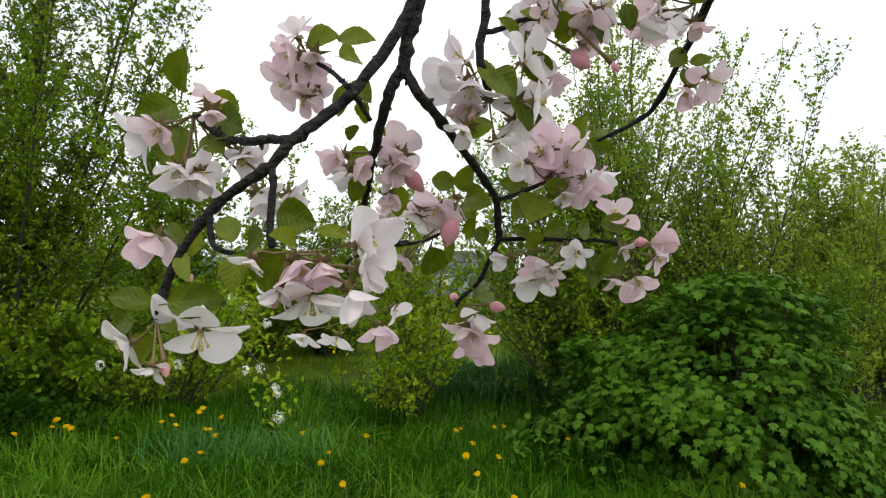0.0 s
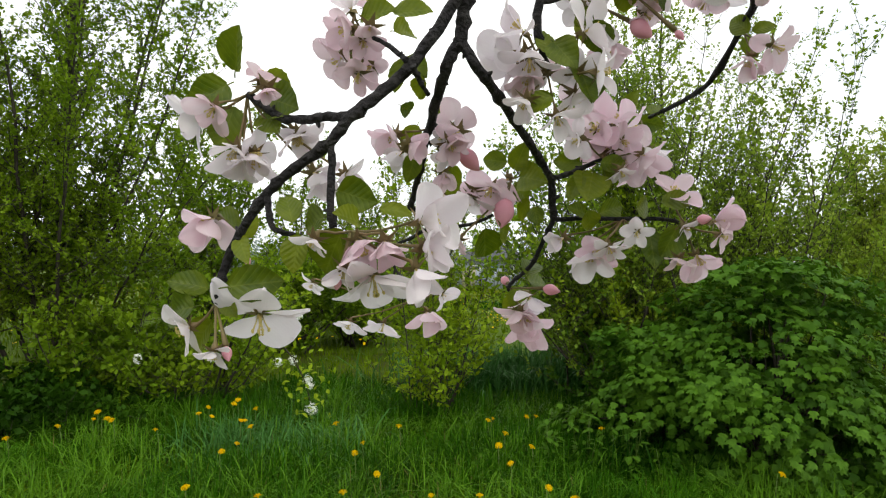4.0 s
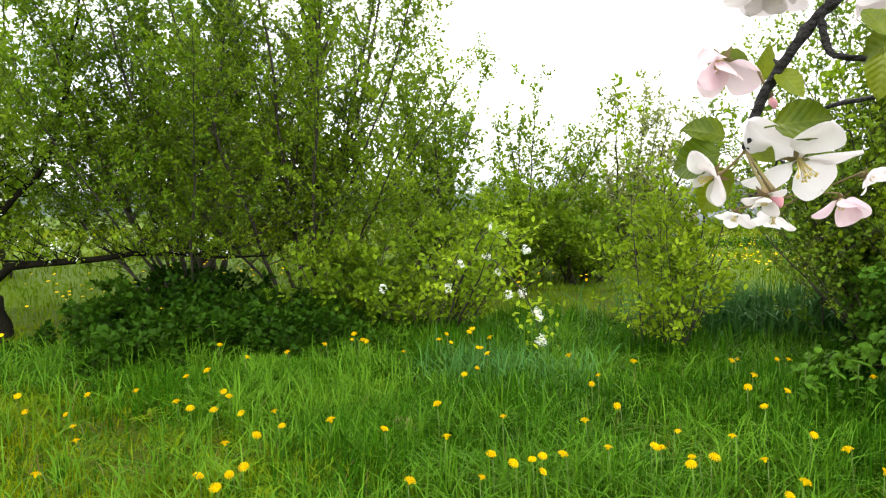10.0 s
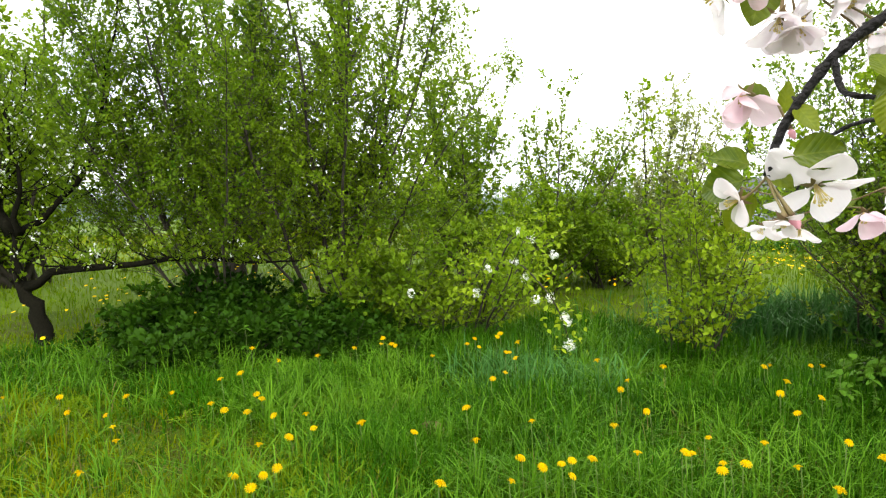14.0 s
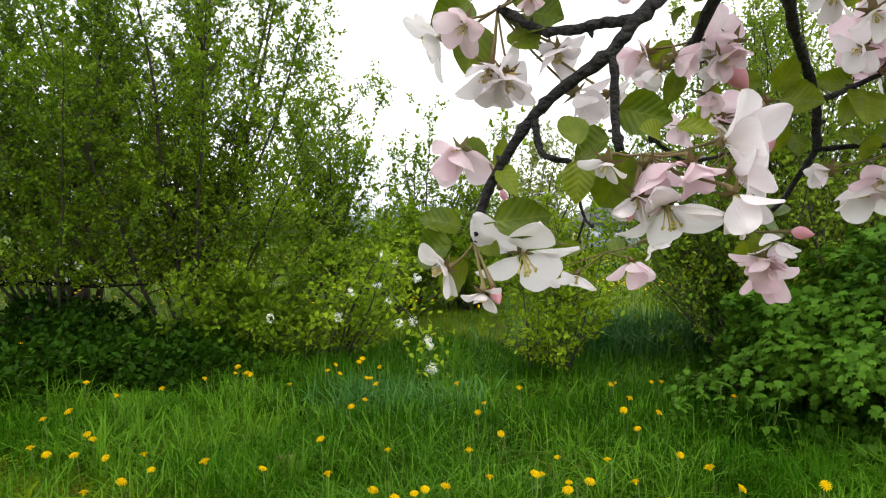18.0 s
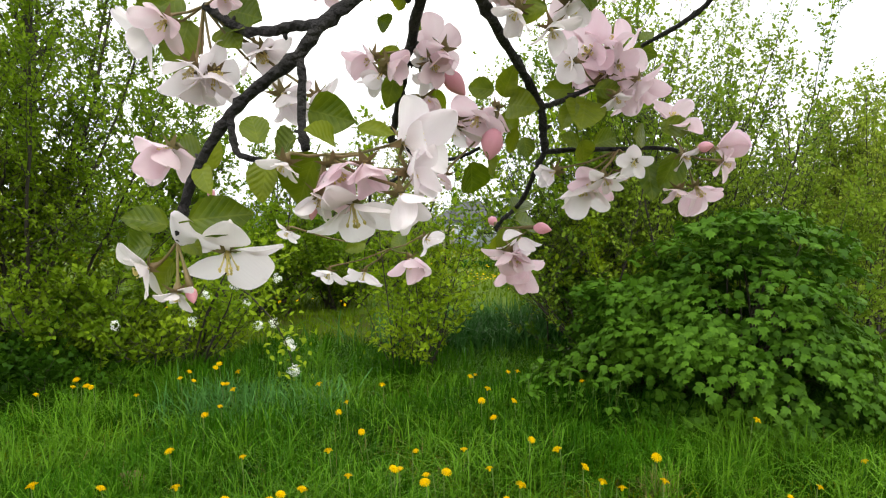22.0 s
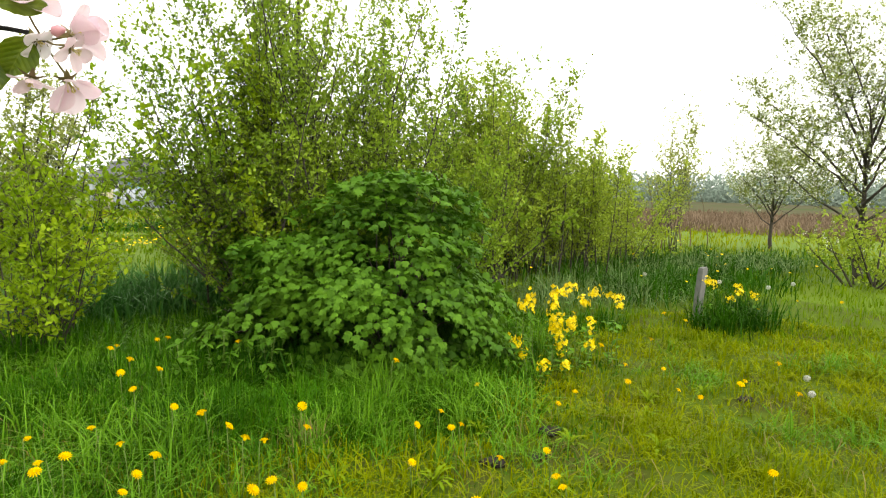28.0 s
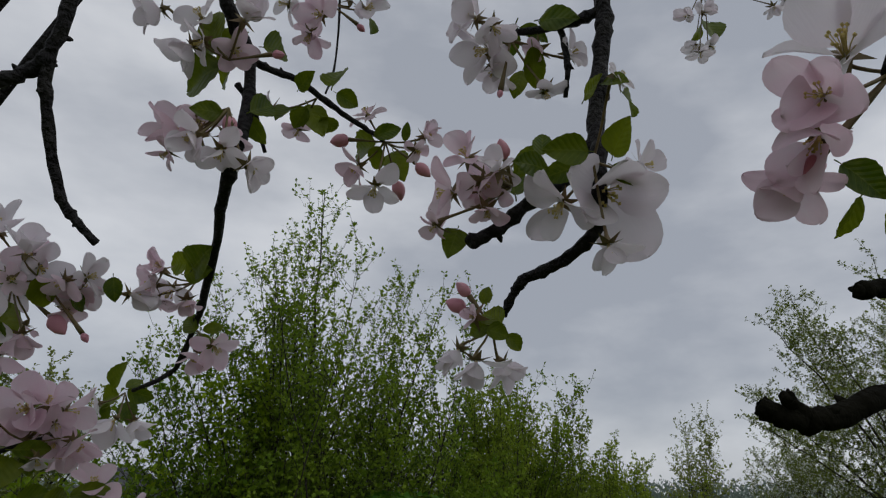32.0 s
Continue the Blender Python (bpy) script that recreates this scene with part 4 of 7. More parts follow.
for q in range(14):
    a = q * 2.4
    s = 0.05 + 0.20 * ((q * 7) % 14) / 14
    tip = np.array([math.cos(a) * s, math.sin(a) * s, 0.42 - 0.25 * s])
    stamen_geo.add(*tube([(math.cos(a) * 0.03, math.sin(a) * 0.03, 0), tip * 0.55, tip], [0.010, 0.009, 0.008], 3))
    stamen_geo.add(*tube([tip - np.array([0, 0, 0.03]), tip, tip + np.array([0, 0, 0.03])], [0.012, 0.03, 0.012], 4))
STAMENS = stamen_geo.mesh("stamen_tuft", M_STAMEN)

bud_geo = Geo()
bu_u, bu_v = np.meshgrid(np.linspace(0.02, 0.98, 9), np.linspace(0, 2 * np.pi, 11)[:-1], indexing="ij")
bud_r = 0.42 * np.sin(np.pi * bu_u**0.8) ** 0.85 * (1 + 0.07 * np.cos(5 * bu_v + 3 * bu_u))
ii, jj = np.meshgrid(np.arange(8), np.arange(10), indexing="ij")
kk = (jj + 1) % 10
bud_geo.add(np.stack([bud_r * np.cos(bu_v), bud_r * np.sin(bu_v), 1.15 * bu_u], -1), np.stack([ii * 10 + jj, ii * 10 + kk, (ii + 1) * 10 + kk, (ii + 1) * 10 + jj], -1).reshape(-1, 4))
BUD = bud_geo.mesh("bud", M_BUD)

apple = thing("flowering_apple_tree", "apple tree with dark twigs, pink-white blossom and young leaves", "tree", (1.75, -0.75, 0))
BASE = np.array([1.75, -0.75, 0.0])
apple_rng = np.random.default_rng(77)


def limb(mat, r0, r1, points):
    """A knotty limb with swollen nodes."""
    p = smooth_line(points, max(10, 5 * len(points)))
    n = len(p)
    if r0 < 0.005 and points[0][1] < 0.36:
        r0, r1 = 1.4 * r0, 1.3 * r1
    p = p + apple_rng.normal(0, 0.10, (n, 3)) * np.linspace(r0, r1, n)[:, None]
    rad = np.linspace(r0, r1, n) * (1 + 0.20 * np.abs(apple_rng.normal(0, 1, n)) * (np.arange(n) % 4 == 0) + 0.06 * apple_rng.normal(0, 1, n))
    geo = Geo()
    geo.add(*tube(p, rad, 9))
    for q in range(2, n - 1, 6):
        out = unit(apple_rng.normal(0, 1, 3))
        a, s = p[q], rad[q]
        geo.add(*tube([a, a + out * s * 1.3, a + out * s * 1.8], [s * 0.55, s * 0.4, s * 0.15], 5))
    return part("limb", geo, mat, apple)


def turn_to(axis, spin):
    """A turn whose z points along axis, spun about it."""
    return Vector(axis).to_track_quat("Z", "Y").to_matrix() @ Euler((0, 0, spin)).to_matrix()


def cluster(node, flowers, buds, leaves):
    """A spur with its flowers, buds and leaves, each a part of the apple tree."""
    node = np.array(node)
    for pink, x, y, z, fx, fy, fz, wide in flowers:
        c, axis = np.array([x, y, z]), unit([fx, fy, fz - (0.65 if y > 0.36 and fy < -0.5 and x < 0.2 else 0.0)])
        size = wide * 0.56
        foot = c - axis * size * 0.30
        reach = np.linalg.norm(node - foot)
        start = node if reach < 0.06 else foot + (node - foot) * 0.06 / reach
        geo = Geo()
        line = smooth_line([start, (start + foot) / 2 - np.array([0, 0, 0.1]) * min(reach, 0.04) * 0.5 - axis * 0.002, foot - axis * 0.004, foot], 7)
        geo.add(*tube(line, [0.0006] * 4 + [0.0008, 0.0016, 0.0019], 6))
        for q in range(5):
            a = q * 1.257 + 0.6
            m3 = np.array(turn_to(axis, a))
            geo.add(foot + (m3 @ np.array([(-0.0018, 0.001, 0), (0.0018, 0.001, 0), (0, 0.0075, -0.0025)]).T).T, [(0, 1, 2)])
        fl = part("flower", geo, M_PEDICEL, apple, "pink-white apple flower" if not pink else "pink apple flower")
        open_up = apple_rng.choice([10, 26, 44]) + apple_rng.uniform(-8, 12)
        spin0 = apple_rng.uniform(0, 6.28)
        local = Vector(foot) - Vector(BASE)
        for q in range(5):
            ob = new("petal", PETALS[int(pink)][apple_rng.integers(6)])
            ob.parent = fl
            m = turn_to(axis, spin0 + q * 2 * math.pi / 5 + apple_rng.normal(0, 0.10))
            tilt = Euler((radians(open_up + apple_rng.normal(0, 17)), radians(apple_rng.normal(0, 12)), 0)).to_matrix()
            k = size * apple_rng.uniform(0.92, 1.14)
            ob.matrix_basis = Matrix.Translation(Vector(foot)) @ (m @ tilt).to_4x4() @ Matrix.Diagonal((k * apple_rng.uniform(0.9, 1.15), k, k, 1))
        st = new("stamen_tuft", STAMENS)
        st.parent = fl
        st.matrix_basis = Matrix.Translation(Vector(foot)) @ turn_to(axis, spin0).to_4x4() @ Matrix.Scale(size, 4)
    for x, y, z, wide in buds:
        c = np.array([x, y, z])
        axis = unit(unit(c - node) + np.array([0, 0, -0.15]))
        foot = c - axis * wide * 0.55
        geo = Geo()
        geo.add(*tube(smooth_line([node if np.linalg.norm(node - foot) < 0.05 else foot - unit(foot - node) * 0.05, (node + foot) / 2 if np.linalg.norm(node - foot) < 0.05 else foot - unit(foot - node) * 0.025, foot], 5),
                      [0.0006, 0.0006, 0.0007, 0.0011, 0.0016], 5))
        stalk = part("bud_stalk", geo, M_PEDICEL, apple)
        ob = new("bud", BUD)
        ob.parent = stalk
        tagged(ob, "closed rose-pink bud")
        ob.matrix_basis = Matrix.Translation(Vector(foot)) @ turn_to(axis, apple_rng.uniform(0, 6)).to_4x4() @ Matrix.Diagonal((wide * 0.74, wide * 0.74, wide * 0.88, 1))
    for x, y, z, tx, ty, tz, nx, ny, nz, wide in leaves:
        p, d = np.array([x, y, z]), np.array([tx - x, ty - y, tz - z])
        long = np.linalg.norm(d)
        m3 = frames_for(d[None], np.array([[nx, ny, nz]]))[0]
        key = min(LEAVES, key=lambda w: abs(w - wide))
        ob = new("leaf", LEAVES[key][apple_rng.integers(3)])
        ob.parent = apple
        long *= 0.90
        flip = apple_rng.choice([-1.0, 1.0])
        ob.matrix_basis = Matrix.Translation(Vector(p - BASE - 0.08 * d)) @ Matrix(m3.tolist()).to_4x4() @ Matrix.Diagonal((long * flip, long, long * abs(flip), 1))


# the trunk beside the path and the boughs that reach over it
trunk_geo = Geo()
trunk_geo.add(*tube(smooth_line([(1.75, -0.75, -0.05), (1.72, -0.74, 0.5), (1.78, -0.7, 1.1), (1.7, -0.66, 1.7)], 16), np.linspace(0.15, 0.10, 16) * (1 + 0.05 * np.sin(np.arange(16) * 2.3)), 14))
part("trunk", trunk_geo, M_OLD, apple)
limb(M_OLD, 0.055, 0.02, [(1.7, -0.66, 1.6), (1.2, -0.45, 2.05), (0.7, -0.1, 2.25), (0.35, 0.2, 2.2), (0.2, 0.34, 2.1)])
limb(M_OLD, 0.07, 0.03, [(1.72, -0.66, 1.55), (1.66, -0.2, 1.75), (1.55, 0.2, 1.8)])


def join_bough(r, top):
    """A limb from the bough overhead down to a visible one."""
    a = np.array((0.42, 0.12, 2.22)) if top[1] > 0.2 else np.array((0.7, -0.1, 2.24))
    b = np.array(top)
    limb(M_TWIG, 0.007, r, [a, a + (b - a) * 0.35 + np.array([0, 0, 0.05]), a + (b - a) * 0.7 + np.array([0, 0, 0.03]), b])


def join_side(r, end):
    """A limb from the side bough to a visible stub."""
    a, b = np.array((1.55, 0.2, 1.8)), np.array(end)
    limb(M_OLD, 0.026, r, [a, a + (b - a) * 0.4 + np.array([0, 0, 0.06]), a + (b - a) * 0.75 + np.array([0, 0, 0.03]), b])

# limbs of the apple: each a run of points and its thickness from start to end
limb(M_TWIG, 0.0036, 0.0032, [(0.093, 0.478, 1.642), (0.086, 0.441, 1.541), (0.082, 0.428, 1.482), (0.078, 0.426, 1.462), (0.076, 0.426, 1.446)])
limb(M_TWIG, 0.0029, 0.0018, [(0.082, 0.425, 1.486), (0.072, 0.422, 1.463), (0.057, 0.413, 1.436), (0.042, 0.407, 1.418), (0.029, 0.400, 1.405), (0.020, 0.401, 1.394), (0.005, 0.405, 1.383), (-0.006, 0.408, 1.374), (-0.017, 0.410, 1.358), (-0.025, 0.413, 1.343), (-0.028, 0.413, 1.331), (-0.030, 0.414, 1.323)])
limb(M_TWIG, 0.0029, 0.0017, [(0.076, 0.426, 1.448), (0.070, 0.425, 1.435), (0.065, 0.445, 1.421), (0.059, 0.476, 1.402), (0.056, 0.492, 1.387), (0.052, 0.503, 1.373)])
limb(M_TWIG, 0.0025, 0.0022, [(0.076, 0.426, 1.448), (0.084, 0.424, 1.435), (0.095, 0.443, 1.428), (0.109, 0.473, 1.420), (0.124, 0.497, 1.408), (0.137, 0.517, 1.395), (0.139, 0.522, 1.381), (0.141, 0.524, 1.371)])
limb(M_TWIG, 0.0015, 0.0010, [(0.141, 0.524, 1.371), (0.160, 0.519, 1.372), (0.181, 0.515, 1.372), (0.206, 0.510, 1.372), (0.218, 0.507, 1.368)])
limb(M_TWIG, 0.0017, 0.0012, [(0.141, 0.524, 1.372), (0.137, 0.533, 1.360), (0.131, 0.549, 1.342), (0.121, 0.565, 1.330), (0.118, 0.567, 1.324)])
limb(M_TWIG, 0.0018, 0.0010, [(0.137, 0.517, 1.395), (0.152, 0.521, 1.401), (0.167, 0.525, 1.408), (0.183, 0.529, 1.415)])
limb(M_TWIG, 0.0021, 0.0019, [(0.029, 0.400, 1.405), (0.017, 0.407, 1.406), (0.007, 0.414, 1.406), (-0.005, 0.420, 1.408), (-0.015, 0.425, 1.415), (-0.022, 0.429, 1.420)])
limb(M_TWIG, 0.0016, 0.0018, [(0.021, 0.401, 1.394), (0.022, 0.399, 1.382), (0.022, 0.396, 1.367), (0.024, 0.395, 1.357)])
limb(M_TWIG, 0.0015, 0.0011, [(-0.007, 0.408, 1.373), (-0.006, 0.406, 1.365), (-0.003, 0.404, 1.357), (0.007, 0.401, 1.354)])
limb(M_TWIG, 0.0012, 0.0010, [(0.052, 0.404, 1.431), (0.044, 0.411, 1.439), (0.036, 0.417, 1.445)])
limb(M_TWIG, 0.0012, 0.0010, [(0.055, 0.405, 1.429), (0.058, 0.411, 1.424), (0.062, 0.416, 1.419)])
limb(M_TWIG, 0.0013, 0.0010, [(0.061, 0.466, 1.407), (0.069, 0.466, 1.405), (0.072, 0.465, 1.404)])
limb(M_TWIG, 0.0013, 0.0010, [(0.053, 0.503, 1.375), (0.071, 0.517, 1.365), (0.089, 0.526, 1.367), (0.103, 0.525, 1.373)])
limb(M_TWIG, 0.0027, 0.0018, [(0.113, 0.468, 1.584), (0.116, 0.445, 1.509), (0.117, 0.444, 1.485), (0.115, 0.446, 1.464), (0.120, 0.451, 1.449), (0.122, 0.451, 1.440)])
limb(M_TWIG, 0.0015, 0.0011, [(0.115, 0.445, 1.474), (0.127, 0.450, 1.479), (0.139, 0.459, 1.488), (0.157, 0.463, 1.492), (0.171, 0.467, 1.498)])
limb(M_TWIG, 0.0017, 0.0011, [(0.083, 0.646, 1.371), (0.061, 0.671, 1.369), (0.049, 0.683, 1.362), (0.030, 0.696, 1.352), (0.034, 0.704, 1.334), (0.041, 0.702, 1.326)])
limb(M_TWIG, 0.0010, 0.0009, [(0.034, 0.704, 1.334), (0.027, 0.714, 1.312), (0.014, 0.716, 1.301)])
limb(M_TWIG, 0.0031, 0.0011, [(0.210, 0.317, 1.767), (0.206, 0.339, 1.668), (0.216, 0.346, 1.625), (0.236, 0.371, 1.612), (0.237, 0.358, 1.570), (0.233, 0.356, 1.538), (0.236, 0.383, 1.528), (0.244, 0.430, 1.523), (0.251, 0.490, 1.504), (0.252, 0.513, 1.492), (0.251, 0.554, 1.470), (0.243, 0.581, 1.462), (0.230, 0.615, 1.457)])
limb(M_TWIG, 0.0021, 0.0015, [(0.236, 0.371, 1.612), (0.249, 0.371, 1.610), (0.266, 0.373, 1.610), (0.290, 0.380, 1.605), (0.310, 0.383, 1.600), (0.326, 0.383, 1.595)])
limb(M_TWIG, 0.0018, 0.0010, [(0.232, 0.370, 1.593), (0.242, 0.365, 1.576), (0.250, 0.364, 1.554)])
limb(M_TWIG, 0.0033, 0.0021, [(0.346, 0.223, 1.750), (0.365, 0.231, 1.651), (0.368, 0.231, 1.606), (0.368, 0.234, 1.583), (0.365, 0.236, 1.555), (0.364, 0.240, 1.534), (0.354, 0.247, 1.517), (0.339, 0.259, 1.504), (0.331, 0.266, 1.495), (0.320, 0.273, 1.488)])
limb(M_TWIG, 0.0026, 0.0013, [(0.366, 0.238, 1.550), (0.359, 0.232, 1.517), (0.360, 0.235, 1.495), (0.359, 0.245, 1.486), (0.356, 0.261, 1.481), (0.349, 0.273, 1.477), (0.350, 0.281, 1.473), (0.351, 0.290, 1.465)])
limb(M_TWIG, 0.0020, 0.0013, [(0.368, 0.231, 1.605), (0.360, 0.243, 1.602), (0.353, 0.258, 1.605), (0.341, 0.271, 1.606)])
limb(M_TWIG, 0.0012, 0.0009, [(0.357, 0.250, 1.604), (0.361, 0.250, 1.584), (0.364, 0.256, 1.568)])
limb(M_TWIG, 0.0024, 0.0012, [(0.133, 0.316, 1.702), (0.150, 0.317, 1.608), (0.154, 0.320, 1.576), (0.151, 0.331, 1.550), (0.154, 0.337, 1.533), (0.162, 0.343, 1.509), (0.168, 0.345, 1.496), (0.175, 0.344, 1.488), (0.183, 0.343, 1.481)])
limb(M_TWIG, 0.0023, 0.0021, [(0.151, 0.330, 1.553), (0.145, 0.335, 1.546), (0.136, 0.339, 1.540), (0.122, 0.348, 1.533)])
limb(M_TWIG, 0.0008, 0.0007, [(0.291, 0.398, 1.731), (0.299, 0.413, 1.687), (0.299, 0.415, 1.655), (0.292, 0.405, 1.630)])
limb(M_OLD, 0.0036, 0.0025, [(0.623, 0.170, 1.481), (0.531, 0.176, 1.448), (0.473, 0.180, 1.431), (0.423, 0.173, 1.422), (0.405, 0.177, 1.415), (0.391, 0.180, 1.413), (0.381, 0.183, 1.414), (0.374, 0.185, 1.416)])
limb(M_OLD, 0.0024, 0.0014, [(0.391, 0.180, 1.413), (0.384, 0.180, 1.417), (0.380, 0.179, 1.420)])
limb(M_OLD, 0.0036, 0.0024, [(0.657, 0.172, 1.516), (0.545, 0.185, 1.495), (0.490, 0.186, 1.478), (0.467, 0.189, 1.473), (0.460, 0.192, 1.471)])
# how the visible limbs hang from the boughs above
join_bough(0.0030, (0.093, 0.478, 1.642))
join_bough(0.0023, (0.113, 0.468, 1.584))
join_bough(0.0026, (0.210, 0.317, 1.767))
join_bough(0.0028, (0.346, 0.223, 1.750))
join_bough(0.0020, (0.133, 0.316, 1.702))
join_side(0.0036, (0.623, 0.170, 1.481))
join_side(0.0036, (0.657, 0.172, 1.516))
join_bough(0.003, (0.356, 0.120, 1.495))
join_bough(0.003, (0.709, 0.405, 1.930))
# flower clusters: the spur they spring from, then each flower, bud and leaf with its place, facing and size
cluster((-0.030, 0.414, 1.323),
        [(0, -0.009, 0.410, 1.314, 0.32, -0.88, -0.36, 0.0415), (0, -0.045, 0.413, 1.311, -0.83, -0.43, -0.37, 0.0253), (0, -0.025, 0.398, 1.302, 0.02, -0.29, -0.96, 0.0149)],
        [(-0.020, 0.400, 1.303, 0.0073)],
        [(-0.036, 0.424, 1.329, -0.056, 0.415, 1.335, -0.25, -0.84, 0.47, 0.65),
         (-0.038, 0.413, 1.322, -0.064, 0.429, 1.316, -0.09, -0.96, 0.27, 0.65),
         (-0.023, 0.403, 1.331, 0.006, 0.406, 1.336, 0.21, -0.96, 0.19, 0.65),
         (-0.033, 0.421, 1.316, -0.050, 0.430, 1.294, -0.38, -0.87, 0.32, 0.65),
         (-0.028, 0.416, 1.326, -0.019, 0.408, 1.317, -0.39, -0.84, 0.38, 0.65)])
cluster((-0.025, 0.425, 1.356),
        [(1, -0.040, 0.427, 1.359, -0.48, -0.87, 0.07, 0.0314)],
        [(-0.019, 0.423, 1.342, 0.0053)],
        [(-0.026, 0.436, 1.357, -0.047, 0.447, 1.367, 0.25, -0.96, 0.10, 0.65),
         (-0.022, 0.434, 1.352, -0.019, 0.431, 1.371, 0.23, -0.88, 0.42, 0.32),
         (-0.020, 0.412, 1.354, -0.012, 0.397, 1.340, -0.27, -0.85, 0.46, 0.32)])
cluster((-0.023, 0.429, 1.420),
        [(0, -0.054, 0.439, 1.410, -0.89, -0.27, -0.38, 0.0333), (0, -0.027, 0.422, 1.390, -0.21, -0.40, -0.89, 0.0303), (0, -0.018, 0.425, 1.387, 0.11, -0.51, -0.85, 0.0320), (0, 0.001, 0.426, 1.398, 0.56, -0.35, -0.75, 0.0296), (1, -0.016, 0.427, 1.430, 0.31, -0.41, 0.86, 0.0188), (0, 0.012, 0.423, 1.381, 0.57, -0.47, -0.67, 0.0253), (0, 0.026, 0.428, 1.382, 0.72, -0.39, -0.58, 0.0190), (1, -0.037, 0.420, 1.409, -0.35, -0.87, -0.35, 0.0251), (0, -0.017, 0.425, 1.392, 0.88, -0.46, -0.14, 0.0256), (1, -0.009, 0.410, 1.417, 0.27, -0.77, -0.58, 0.0142), (0, 0.003, 0.425, 1.399, 0.53, -0.63, -0.56, 0.0150)],
        [],
        [(-0.028, 0.426, 1.429, -0.022, 0.410, 1.451, -0.22, -0.91, 0.35, 0.71),
         (-0.035, 0.441, 1.428, -0.052, 0.422, 1.411, 0.04, -0.98, -0.18, 0.65),
         (-0.031, 0.436, 1.417, -0.037, 0.430, 1.389, 0.18, -0.86, 0.48, 0.78),
         (-0.019, 0.429, 1.425, 0.001, 0.449, 1.430, -0.20, -0.96, -0.17, 0.65),
         (-0.013, 0.431, 1.419, 0.006, 0.410, 1.410, -0.30, -0.95, 0.09, 0.86),
         (-0.015, 0.432, 1.414, -0.005, 0.417, 1.399, -0.38, -0.84, 0.39, 0.76)])
cluster((0.033, 0.432, 1.449),
        [(1, 0.022, 0.422, 1.449, -0.83, -0.52, 0.18, 0.0267), (1, 0.017, 0.436, 1.439, -0.82, -0.51, -0.27, 0.0251), (1, 0.028, 0.430, 1.429, -0.23, -0.53, -0.82, 0.0219), (0, 0.024, 0.422, 1.462, -0.39, -0.33, 0.86, 0.0201), (1, 0.031, 0.435, 1.468, -0.05, -0.24, 0.97, 0.0140), (1, 0.031, 0.425, 1.444, 0.19, -0.87, -0.44, 0.0216), (1, 0.032, 0.439, 1.437, -0.62, -0.77, -0.16, 0.0181), (1, 0.035, 0.413, 1.447, -0.28, -0.62, -0.73, 0.0104)],
        [],
        [(0.029, 0.424, 1.455, 0.048, 0.409, 1.458, -0.12, -0.94, 0.31, 0.65),
         (0.044, 0.418, 1.457, 0.066, 0.409, 1.457, -0.19, -0.90, 0.39, 0.49),
         (0.044, 0.429, 1.452, 0.058, 0.444, 1.457, -0.32, -0.95, 0.03, 0.81),
         (0.029, 0.437, 1.453, 0.017, 0.455, 1.442, -0.10, -0.99, -0.05, 0.76),
         (0.050, 0.419, 1.437, 0.044, 0.421, 1.418, -0.29, -0.88, 0.36, 0.54),
         (0.050, 0.441, 1.444, 0.061, 0.427, 1.432, -0.23, -0.90, 0.37, 0.65),
         (0.048, 0.436, 1.419, 0.057, 0.449, 1.417, -0.18, -0.98, -0.13, 0.65),
         (0.060, 0.424, 1.430, 0.054, 0.437, 1.419, -0.24, -0.97, 0.04, 0.65)])
cluster((0.065, 0.466, 1.415),
        [(1, 0.041, 0.475, 1.410, -0.85, -0.53, 0.07, 0.0282), (0, 0.047, 0.464, 1.399, -0.74, -0.54, -0.40, 0.0213), (1, 0.077, 0.467, 1.414, 0.61, -0.71, 0.34, 0.0278), (1, 0.074, 0.454, 1.402, 0.53, -0.84, -0.11, 0.0208), (0, 0.071, 0.458, 1.397, 0.46, -0.75, -0.48, 0.0150), (1, 0.071, 0.465, 1.388, 0.32, -0.67, -0.67, 0.0214), (1, 0.055, 0.447, 1.401, 0.82, -0.54, 0.20, 0.0209), (1, 0.076, 0.453, 1.408, -0.46, -0.50, -0.73, 0.0213), (0, 0.068, 0.458, 1.407, -0.72, -0.69, 0.06, 0.0120)],
        [(0.085, 0.471, 1.398, 0.0156)],
        [(0.065, 0.481, 1.425, 0.080, 0.485, 1.432, -0.19, -0.98, -0.03, 0.65),
         (0.056, 0.479, 1.419, 0.047, 0.479, 1.400, 0.16, -0.99, 0.06, 0.59),
         (0.056, 0.456, 1.401, 0.051, 0.458, 1.380, 0.19, -0.98, -0.08, 0.49),
         (0.075, 0.476, 1.398, 0.077, 0.498, 1.375, 0.14, -0.91, 0.39, 0.43)])
